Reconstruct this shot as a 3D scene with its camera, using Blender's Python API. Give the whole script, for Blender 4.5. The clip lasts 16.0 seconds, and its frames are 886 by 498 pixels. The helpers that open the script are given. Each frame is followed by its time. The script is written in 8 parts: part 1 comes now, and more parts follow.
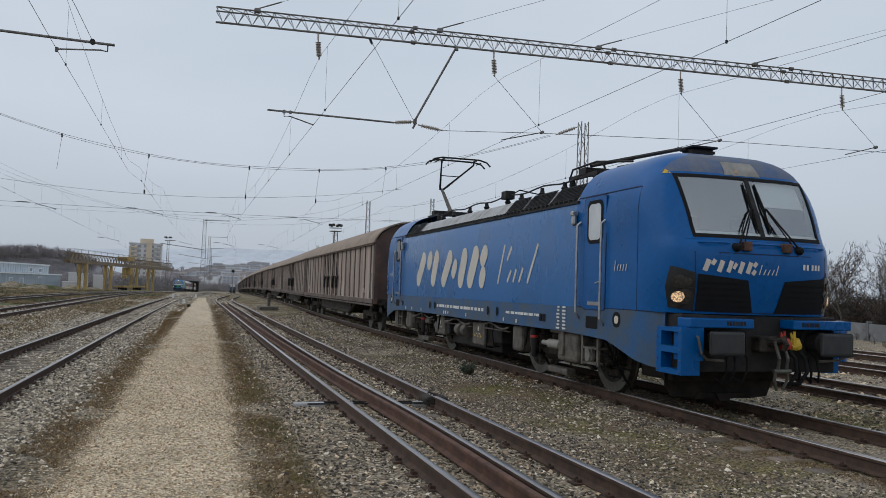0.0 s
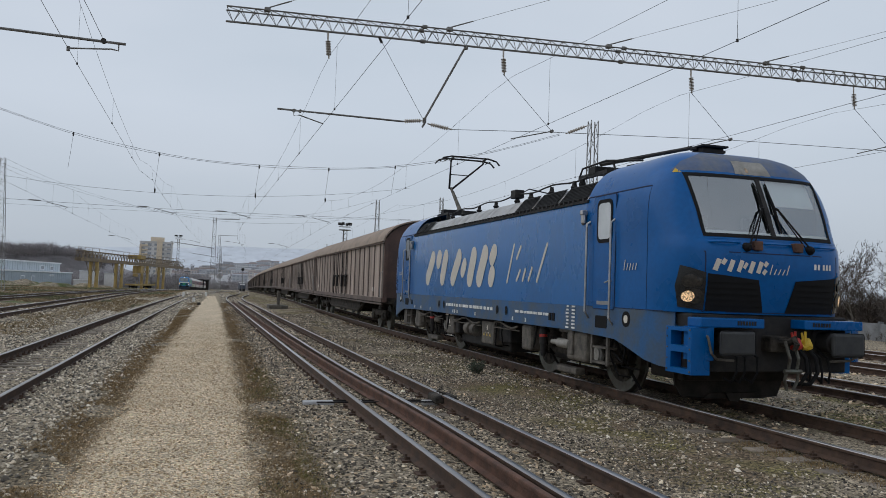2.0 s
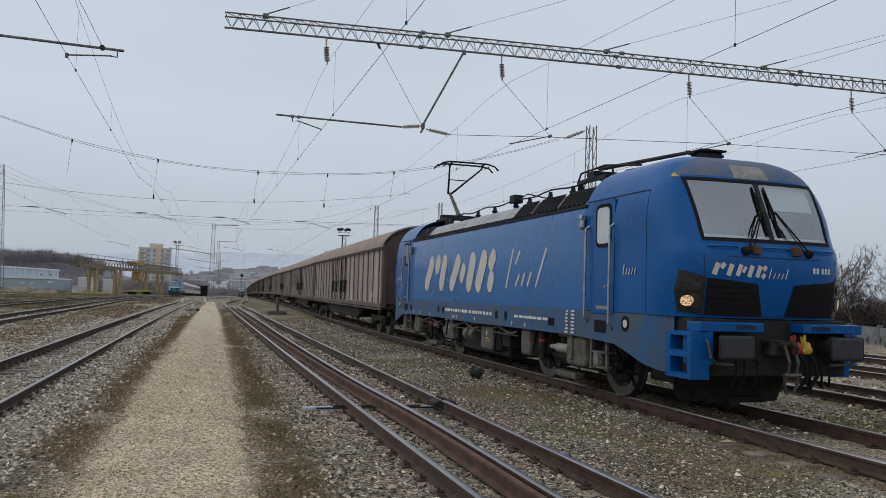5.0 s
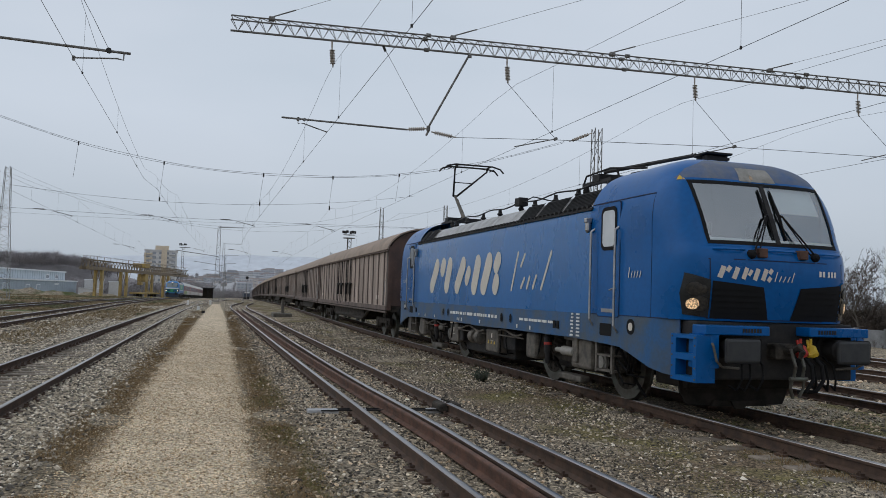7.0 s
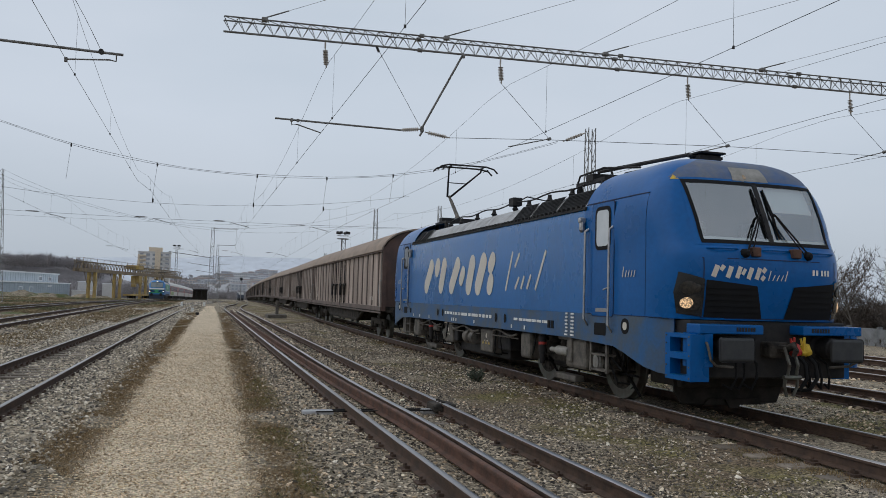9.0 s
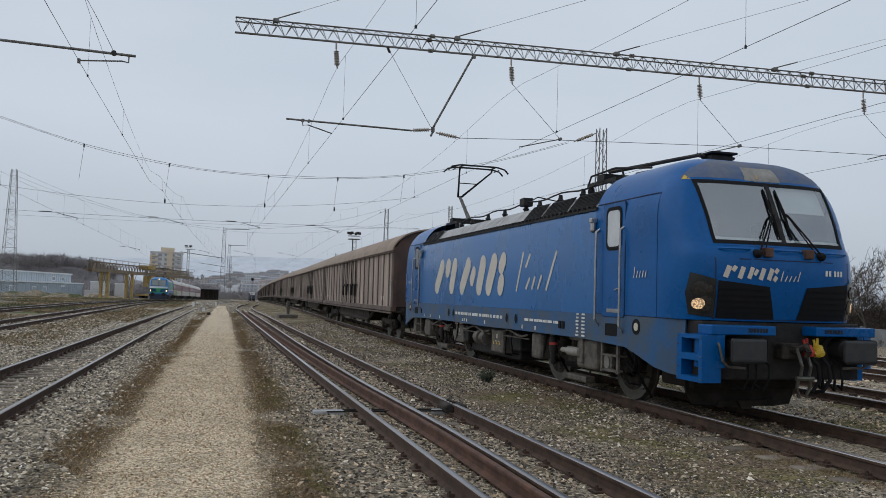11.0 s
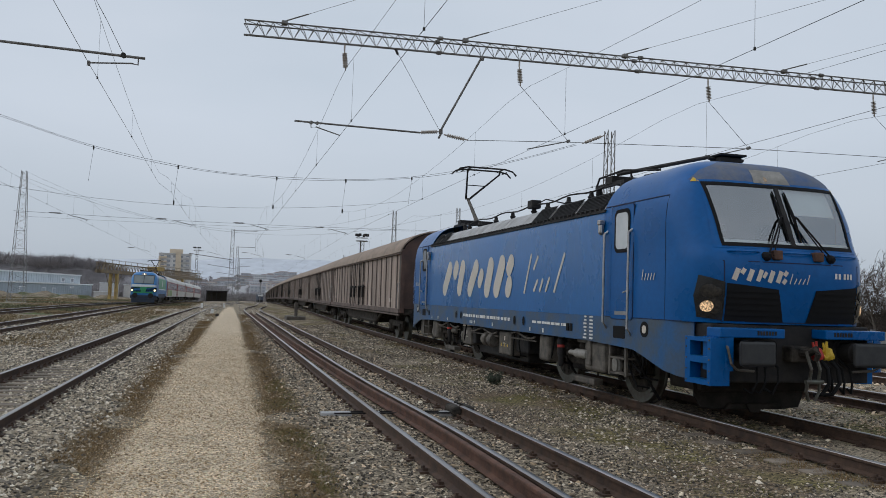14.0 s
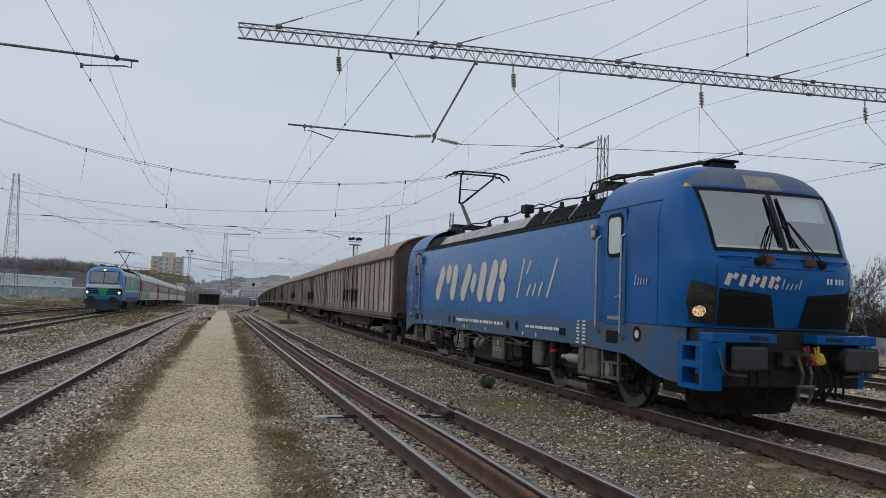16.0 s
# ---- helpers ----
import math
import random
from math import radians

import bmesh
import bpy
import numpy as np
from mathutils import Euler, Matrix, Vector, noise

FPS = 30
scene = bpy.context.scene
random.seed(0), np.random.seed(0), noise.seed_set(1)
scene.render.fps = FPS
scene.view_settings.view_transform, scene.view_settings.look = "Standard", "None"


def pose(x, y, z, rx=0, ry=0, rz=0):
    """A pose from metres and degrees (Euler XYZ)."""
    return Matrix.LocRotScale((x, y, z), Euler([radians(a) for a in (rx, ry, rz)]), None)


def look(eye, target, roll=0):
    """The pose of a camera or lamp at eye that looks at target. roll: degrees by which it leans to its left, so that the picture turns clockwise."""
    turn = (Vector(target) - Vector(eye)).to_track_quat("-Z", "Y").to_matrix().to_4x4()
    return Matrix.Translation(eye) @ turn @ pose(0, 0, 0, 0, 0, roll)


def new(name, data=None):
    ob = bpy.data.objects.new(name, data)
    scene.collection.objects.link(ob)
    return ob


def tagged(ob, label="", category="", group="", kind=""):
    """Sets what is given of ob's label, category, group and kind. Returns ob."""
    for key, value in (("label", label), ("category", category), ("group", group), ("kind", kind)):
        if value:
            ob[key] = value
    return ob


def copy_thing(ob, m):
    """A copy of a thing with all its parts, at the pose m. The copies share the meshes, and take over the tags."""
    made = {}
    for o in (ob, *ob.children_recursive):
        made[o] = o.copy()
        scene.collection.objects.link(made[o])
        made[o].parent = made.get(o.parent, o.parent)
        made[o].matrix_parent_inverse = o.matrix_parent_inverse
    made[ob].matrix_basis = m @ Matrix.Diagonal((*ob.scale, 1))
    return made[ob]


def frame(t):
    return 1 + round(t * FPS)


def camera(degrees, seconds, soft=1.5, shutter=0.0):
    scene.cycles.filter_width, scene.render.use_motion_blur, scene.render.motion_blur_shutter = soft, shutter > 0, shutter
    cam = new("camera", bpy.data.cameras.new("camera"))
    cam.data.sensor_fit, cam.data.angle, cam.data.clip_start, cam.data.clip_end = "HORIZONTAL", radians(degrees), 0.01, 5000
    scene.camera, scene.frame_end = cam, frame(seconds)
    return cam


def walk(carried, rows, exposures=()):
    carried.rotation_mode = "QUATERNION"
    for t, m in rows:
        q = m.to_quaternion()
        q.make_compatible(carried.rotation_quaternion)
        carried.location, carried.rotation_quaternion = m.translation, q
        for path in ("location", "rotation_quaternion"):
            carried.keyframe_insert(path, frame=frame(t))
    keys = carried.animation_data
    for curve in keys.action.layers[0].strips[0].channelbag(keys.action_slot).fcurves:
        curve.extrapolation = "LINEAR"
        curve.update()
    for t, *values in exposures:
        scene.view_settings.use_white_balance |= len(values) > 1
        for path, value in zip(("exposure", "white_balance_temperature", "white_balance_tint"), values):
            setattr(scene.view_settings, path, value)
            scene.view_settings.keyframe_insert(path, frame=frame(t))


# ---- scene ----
cam = camera(57.1, 16.0, soft=0.5)
CAM_EYE = (-7.826, -9.271, 1.643)
# seconds, turn to the right of the tracks' line, tilt up, lean (degrees)
CAM_ROWS = [
    (0, 17.280, 2.857, 1.924),
    (0.5, 17.158, 2.872, 1.871),
    (1, 17.048, 2.887, 1.870),
    (1.5, 16.900, 2.823, 2.007),
    (2, 16.633, 2.758, 2.070),
    (2.5, 16.422, 2.797, 2.026),
    (3, 16.363, 2.824, 1.956),
    (3.5, 16.546, 2.876, 1.901),
    (4, 16.686, 2.985, 1.849),
    (6.5, 16.545, 3.246, 1.988),
    (7, 16.324, 3.301, 1.967),
    (7.5, 16.298, 3.327, 1.875),
    (8, 16.486, 3.345, 1.802),
    (8.5, 16.718, 3.339, 1.683),
    (9, 16.726, 3.338, 1.685),
    (11.5, 15.728, 3.352, 1.757),
    (12, 15.511, 3.370, 1.735),
    (12.5, 15.256, 3.395, 1.684),
    (13, 15.093, 3.418, 1.673),
    (13.5, 15.136, 3.415, 1.809),
    (14, 15.419, 3.465, 1.886),
    (14.5, 15.656, 3.553, 1.905),
    (15, 15.756, 3.625, 1.965),
    (15.5, 15.798, 3.715, 2.039),
    (16, 15.886, 3.770, 2.061),
]


def aim(turn, tilt, lean):
    a, b = radians(turn), radians(tilt)
    way = Vector((math.sin(a) * math.cos(b), math.cos(a) * math.cos(b), math.sin(b)))
    return look(CAM_EYE, Vector(CAM_EYE) + way * 10, lean)


walk(cam, [(t, aim(a, b, c)) for t, a, b, c in CAM_ROWS], exposures=[(0, 0.0, 6500, 10), (16, 0.0, 6500, 10)])

# ---- sky and light: an even overcast ----
world = bpy.data.worlds.new("overcast_sky")
scene.world = world
world.use_nodes = True
wn, wl = world.node_tree.nodes, world.node_tree.links
wn.clear()
w_out = wn.new("ShaderNodeOutputWorld")
w_bg = wn.new("ShaderNodeBackground")
w_sky = wn.new("ShaderNodeTexSky")
w_sky.sky_type = "NISHITA"
w_sky.sun_disc = False
w_sky.sun_elevation, w_sky.sun_rotation = radians(38), radians(200)
w_sky.dust_density, w_sky.air_density = 4.0, 1.0
w_mul = wn.new("ShaderNodeMix")
w_mul.data_type, w_mul.blend_type = "RGBA", "MULTIPLY"
w_mul.inputs[0].default_value = 1.0
w_mul.inputs[7].default_value = (0.09, 0.09, 0.09, 1)
w_geo = wn.new("ShaderNodeTexCoord")
w_map = wn.new("ShaderNodeMapping")
w_map.inputs["Scale"].default_value = (1.0, 1.0, 3.0)
w_noise = wn.new("ShaderNodeTexNoise")
w_noise.inputs["Scale"].default_value, w_noise.inputs["Detail"].default_value = 1.6, 4.0
w_ramp = wn.new("ShaderNodeValToRGB")
w_ramp.color_ramp.elements[0].position, w_ramp.color_ramp.elements[1].position = 0.3, 0.7
w_ramp.color_ramp.elements[0].color = (0.525, 0.605, 0.695, 1)
w_ramp.color_ramp.elements[1].color = (0.62, 0.685, 0.775, 1)
w_mix = wn.new("ShaderNodeMix")
w_mix.data_type = "RGBA"
w_mix.inputs[0].default_value = 0.92
wl.new(w_geo.outputs["Generated"], w_map.inputs[0])
wl.new(w_map.outputs[0], w_noise.inputs["Vector"])
wl.new(w_noise.outputs["Fac"], w_ramp.inputs[0])
wl.new(w_sky.outputs[0], w_mul.inputs[6])
wl.new(w_mul.outputs[2], w_mix.inputs[6])
# the cloud sheet is greyer towards the horizon
w_sep = wn.new("ShaderNodeSeparateXYZ")
w_low = wn.new("ShaderNodeMapRange")
w_low.inputs[1].default_value, w_low.inputs[2].default_value = 0.0, 0.2
w_low.inputs[3].default_value, w_low.inputs[4].default_value = 0.8, 1.0
w_grey = wn.new("ShaderNodeMix")
w_grey.data_type, w_grey.blend_type = "RGBA", "MULTIPLY"
w_grey.inputs[0].default_value = 1.0
wl.new(w_geo.outputs["Generated"], w_sep.inputs[0])
wl.new(w_sep.outputs[2], w_low.inputs[0])
wl.new(w_ramp.outputs[0], w_grey.inputs[6])
wl.new(w_low.outputs[0], w_grey.inputs[7])
wl.new(w_grey.outputs[2], w_mix.inputs[7])
wl.new(w_mix.outputs[2], w_bg.inputs[0])
w_bg.inputs[1].default_value = 1.0
wl.new(w_bg.outputs[0], w_out.inputs[0])
sun_data = bpy.data.lights.new("sun", "SUN")
sun_data.energy, sun_data.angle, sun_data.color = 0.7, radians(70), (1.0, 0.96, 0.9)
sun = new("sun", sun_data)
sun.matrix_world = look((-70, 30, 70), (0, 0, 0))


# ---- materials ----
def mat(name, col, rough=0.6, metal=0.0, col2=None, scale=6.0, fine=60.0, bump=0.15, blend=0.5, col3=None, island=0.0, coat=0.0, obj_rand=0.0, stretch=None, spec=0.5):
    """A two-scale mottled surface: large stains from col to col2, fine grain, relief; col3 comes in as wear."""
    m = bpy.data.materials.new(name)
    m.use_nodes = True
    n, l = m.node_tree.nodes, m.node_tree.links
    b = n["Principled BSDF"]
    b.inputs["Roughness"].default_value, b.inputs["Metallic"].default_value = rough, metal
    b.inputs["Specular IOR Level"].default_value = spec
    if coat:
        b.inputs["Coat Weight"].default_value, b.inputs["Coat Roughness"].default_value = coat, 0.12
    tc = n.new("ShaderNodeTexCoord")
    src = tc.outputs["Object"]
    if stretch:
        mp = n.new("ShaderNodeMapping")
        mp.inputs["Scale"].default_value = stretch
        l.new(src, mp.inputs[0])
        src = mp.outputs[0]
    big = n.new("ShaderNodeTexNoise")
    big.inputs["Scale"].default_value, big.inputs["Detail"].default_value, big.inputs["Roughness"].default_value = scale, 5.0, 0.6
    l.new(src, big.inputs["Vector"])
    small = n.new("ShaderNodeTexNoise")
    small.inputs["Scale"].default_value, small.inputs["Detail"].default_value = fine, 3.0
    l.new(src, small.inputs["Vector"])
    c2 = col2 or tuple(c * 0.72 for c in col)
    ramp = n.new("ShaderNodeValToRGB")
    ramp.color_ramp.elements[0].position, ramp.color_ramp.elements[1].position = 0.5 - 0.3 * blend, 0.5 + 0.3 * blend
    ramp.color_ramp.elements[0].color, ramp.color_ramp.elements[1].color = (*c2, 1), (*col, 1)
    l.new(big.outputs["Fac"], ramp.inputs[0])
    out = ramp.outputs[0]
    if col3:
        r3 = n.new("ShaderNodeValToRGB")
        r3.color_ramp.elements[0].position, r3.color_ramp.elements[1].position = 0.52, 0.66
        l.new(small.outputs["Fac"], r3.inputs[0])
        mx = n.new("ShaderNodeMix")
        mx.data_type = "RGBA"
        mx.inputs[7].default_value = (*col3, 1)
        l.new(r3.outputs[0], mx.inputs[0])
        l.new(out, mx.inputs[6])
        out = mx.outputs[2]
    hsv = n.new("ShaderNodeHueSaturation")
    l.new(out, hsv.inputs["Color"])
    mr = n.new("ShaderNodeMapRange")
    mr.inputs[3].default_value, mr.inputs[4].default_value = 0.8, 1.2
    l.new(small.outputs["Fac"], mr.inputs[0])
    val = mr.outputs[0]
    for amount, node, socket in ((island, "ShaderNodeNewGeometry", "Random Per Island"), (obj_rand, "ShaderNodeObjectInfo", "Random")):
        if amount:
            g = n.new(node)
            m2 = n.new("ShaderNodeMapRange")
            m2.inputs[3].default_value, m2.inputs[4].default_value = 1 - amount, 1 + amount
            l.new(g.outputs[socket], m2.inputs[0])
            mm = n.new("ShaderNodeMath")
            mm.operation = "MULTIPLY"
            l.new(val, mm.inputs[0])
            l.new(m2.outputs[0], mm.inputs[1])
            val = mm.outputs[0]
    l.new(val, hsv.inputs["Value"])
    l.new(hsv.outputs[0], b.inputs["Base Color"])
    rr = n.new("ShaderNodeMapRange")
    rr.inputs[3].default_value, rr.inputs[4].default_value = max(0.03, rough - 0.12), min(1, rough + 0.12)
    l.new(big.outputs["Fac"], rr.inputs[0])
    l.new(rr.outputs[0], b.inputs["Roughness"])
    if bump:
        bp = n.new("ShaderNodeBump")
        bp.inputs["Strength"].default_value, bp.inputs["Distance"].default_value = bump, 0.02
        l.new(small.outputs["Fac"], bp.inputs["Height"])
        l.new(bp.outputs[0], b.inputs["Normal"])
    return m


def glow(name, col, strength):
    m = bpy.data.materials.new(name)
    m.use_nodes = True
    b = m.node_tree.nodes["Principled BSDF"]
    b.inputs["Base Color"].default_value = (*col, 1)
    b.inputs["Emission Color"].default_value, b.inputs["Emission Strength"].default_value = (*col, 1), strength
    return m


M_SOIL = mat("soil_gravel", (0.29, 0.24, 0.175), 0.95, col2=(0.16, 0.132, 0.095), scale=0.9, fine=22, bump=0.9, col3=(0.40, 0.33, 0.24), spec=0.2)
M_PATH = mat("trodden_gravel", (0.62, 0.50, 0.36), 0.95, col2=(0.44, 0.355, 0.25), scale=1.1, fine=70, bump=1.0, col3=(0.68, 0.57, 0.42), spec=0.2)
M_STONE = mat("ballast_stone", (0.27, 0.25, 0.215), 0.85, col2=(0.12, 0.115, 0.105), scale=3.0, fine=40, island=0.55, bump=0.2, spec=0.3)
M_RAIL_SIDE = mat("rail_rust", (0.10, 0.062, 0.044), 0.8, spec=0.25, col2=(0.05, 0.034, 0.027), scale=5, fine=50, bump=0.2)
M_RAIL_TOP = mat("rail_running_face", (0.42, 0.405, 0.40), 0.33, metal=1.0, col2=(0.26, 0.23, 0.21), scale=3, fine=40, bump=0.03, stretch=(1, 0.1, 1))
M_RUST = mat("bare_rust", (0.155, 0.082, 0.058), 0.75, spec=0.25, col2=(0.07, 0.04, 0.03), scale=4, fine=60, bump=0.3)
M_WOOD = mat("sleeper_wood", (0.25, 0.205, 0.16), 0.9, col2=(0.12, 0.10, 0.08), scale=3, fine=30, bump=0.6, obj_rand=0.3)
M_WALL = mat("stained_wall_concrete", (0.24, 0.25, 0.26), 0.9, col2=(0.15, 0.155, 0.16), scale=1.5, fine=30, bump=0.2, obj_rand=0.15)
M_CONC = mat("concrete", (0.42, 0.40, 0.36), 0.9, col2=(0.3, 0.285, 0.25), scale=3, fine=50, bump=0.3, obj_rand=0.15)
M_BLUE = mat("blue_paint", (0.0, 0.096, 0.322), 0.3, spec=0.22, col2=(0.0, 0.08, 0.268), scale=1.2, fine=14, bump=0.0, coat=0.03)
# side walls: a lighter, glossier blue than the cabs
M_BLUE_FLANK = mat("flank_blue_paint", (0.0, 0.121, 0.378), 0.28, spec=0.4, col2=(0.0, 0.101, 0.31), scale=0.9, fine=14, bump=0.0, coat=0.25, stretch=(1, 1, 0.5))
M_BLUE_DIRTY = mat("blue_paint_road_dirt", (0.014, 0.088, 0.225), 0.5, col2=(0.055, 0.08, 0.11), scale=2.5, fine=20, bump=0.02)
M_ROOF = mat("grey_roof_paint", (0.42, 0.42, 0.43), 0.55, col2=(0.24, 0.235, 0.23), scale=3, fine=25, bump=0.05)
M_ROOF_DIRT = mat("sooty_roof_paint", (0.17, 0.165, 0.155), 0.7, col2=(0.03, 0.085, 0.22), scale=2.2, fine=22, bump=0.05, blend=0.8)
M_DARK = mat("black_metal", (0.018, 0.018, 0.02), 0.6, spec=0.15, col2=(0.035, 0.032, 0.03), scale=5, fine=50, bump=0.1)
M_BOGIE = mat("running_gear_grime", (0.07, 0.06, 0.05), 0.8, spec=0.15, col2=(0.014, 0.013, 0.012), scale=7, fine=45, bump=0.3)
M_STEEL = mat("bare_steel", (0.45, 0.45, 0.46), 0.4, metal=0.9, col2=(0.3, 0.29, 0.28), scale=6, fine=60, bump=0.05)
M_WHEEL = mat("wheel_steel", (0.13, 0.14, 0.12), 0.55, metal=0.6, col2=(0.08, 0.065, 0.055), scale=5, fine=50, bump=0.1)
M_CREAM = mat("cream_lettering", (0.62, 0.57, 0.49), 0.5, col2=(0.56, 0.52, 0.46), scale=3, fine=40, bump=0.0)
M_WHITE = mat("white_paint", (0.75, 0.75, 0.74), 0.5, col2=(0.62, 0.62, 0.6), scale=4, fine=40, bump=0.0)
M_BROWN = mat("brown_wagon_paint", (0.14, 0.105, 0.09), 0.8, col2=(0.07, 0.053, 0.046), scale=1.3, fine=18, bump=0.1, stretch=(1, 1, 0.25), island=0.25)
M_BROWN_DOOR = mat("faded_brown_door", (0.43, 0.345, 0.292), 0.75, col2=(0.115, 0.087, 0.073), scale=2.4, fine=22, bump=0.1, blend=0.75, obj_rand=0.25, stretch=(1, 1, 0.12))
M_WROOF = mat("wagon_roof", (0.33, 0.25, 0.195), 0.8, col2=(0.2, 0.155, 0.12), scale=1.5, fine=15, bump=0.08)
M_GALV = mat("weathered_galvanised", (0.21, 0.205, 0.2), 0.65, metal=0.2, col2=(0.11, 0.10, 0.09), scale=4, fine=40, bump=0.1)
M_LATT = mat("painted_lattice_steel", (0.27, 0.28, 0.285), 0.7, col2=(0.16, 0.145, 0.13), scale=4, fine=40, bump=0.1)
M_WIRE = mat("oxidised_wire", (0.035, 0.033, 0.032), 0.6, metal=0.4, bump=0.0)
M_INSUL = mat("grey_brown_porcelain", (0.42, 0.38, 0.34), 0.3, col2=(0.3, 0.26, 0.22), scale=8, fine=40, bump=0.0)


def yard_soil(m):
    """Adds to the soil: a band of dead weeds on both sides of the footpath, moss and dry grass patches."""
    n, l = m.node_tree.nodes, m.node_tree.links
    b = n["Principled BSDF"]
    src = b.inputs["Base Color"].links[0].from_socket
    geo = n.new("ShaderNodeTexCoord")
    sep = n.new("ShaderNodeSeparateXYZ")
    l.new(geo.outputs["Object"], sep.inputs[0])

    def math_node(op, a, c):
        k = n.new("ShaderNodeMath")
        k.operation = op
        for i, v in enumerate((a, c)):
            if isinstance(v, (int, float)):
                k.inputs[i].default_value = v
            else:
                l.new(v, k.inputs[i])
        return k.outputs[0]

    def patch(scale, lo, hi, w=0.0):
        t = n.new("ShaderNodeTexNoise")
        t.noise_dimensions = "4D"
        t.inputs["W"].default_value = w
        t.inputs["Scale"].default_value, t.inputs["Detail"].default_value = scale, 6
        l.new(geo.outputs["Object"], t.inputs["Vector"])
        r = n.new("ShaderNodeMapRange")
        r.inputs[1].default_value, r.inputs[2].default_value = lo, hi
        l.new(t.outputs["Fac"], r.inputs[0])
        return r.outputs[0]

    def within(v, a, c, soft):
        up = n.new("ShaderNodeMapRange")
        up.inputs[1].default_value, up.inputs[2].default_value = a - soft, a + soft
        l.new(v, up.inputs[0])
        dn = n.new("ShaderNodeMapRange")
        dn.inputs[1].default_value, dn.inputs[2].default_value = c + soft, c - soft
        l.new(v, dn.inputs[0])
        return math_node("MULTIPLY", up.outputs[0], dn.outputs[0])

    def over(mask, col):
        nonlocal src
        x = n.new("ShaderNodeMix")
        x.data_type = "RGBA"
        l.new(mask, x.inputs[0])
        l.new(src, x.inputs[6])
        t = n.new("ShaderNodeTexNoise")
        t.inputs["Scale"].default_value, t.inputs["Detail"].default_value = 35, 4
        l.new(geo.outputs["Object"], t.inputs["Vector"])
        r = n.new("ShaderNodeValToRGB")
        r.color_ramp.elements[0].position, r.color_ramp.elements[1].position = 0.35, 0.65
        r.color_ramp.elements[0].color = (*[c * 0.5 for c in col], 1)
        r.color_ramp.elements[1].color = (*[c * 1.35 for c in col], 1)
        l.new(t.outputs["Fac"], r.inputs[0])
        l.new(r.outputs[0], x.inputs[7])
        src = x.outputs[2]
    off = math_node("ABSOLUTE", math_node("SUBTRACT", sep.outputs[0], math_node("ADD", math_node("MULTIPLY", sep.outputs[1], 0.0205), -8.02)), 0)
    over(math_node("MULTIPLY", within(sep.outputs[0], -3.4, -0.9, 0.3), patch(0.55, 0.44, 0.53, 3.0)), (0.165, 0.122, 0.08))
    over(math_node("MULTIPLY", within(off, 0.9, 1.55, 0.22), patch(1.6, 0.36, 0.5)), (0.15, 0.12, 0.08))
    over(math_node("MULTIPLY", within(sep.outputs[0], -3.0, 4.2, 0.4), patch(0.7, 0.49, 0.58, 7.0)), (0.165, 0.14, 0.06))
    over(math_node("MULTIPLY", within(sep.outputs[0], -40, -12.9, 0.5), patch(0.25, 0.42, 0.56, 5.0)), (0.21, 0.175, 0.115))
    over(math_node("MULTIPLY", within(sep.outputs[0], -60, -18, 2.0), patch(0.12, 0.5, 0.58, 9.0)), (0.10, 0.115, 0.045))
    l.new(src, b.inputs["Base Color"])


yard_soil(M_SOIL)


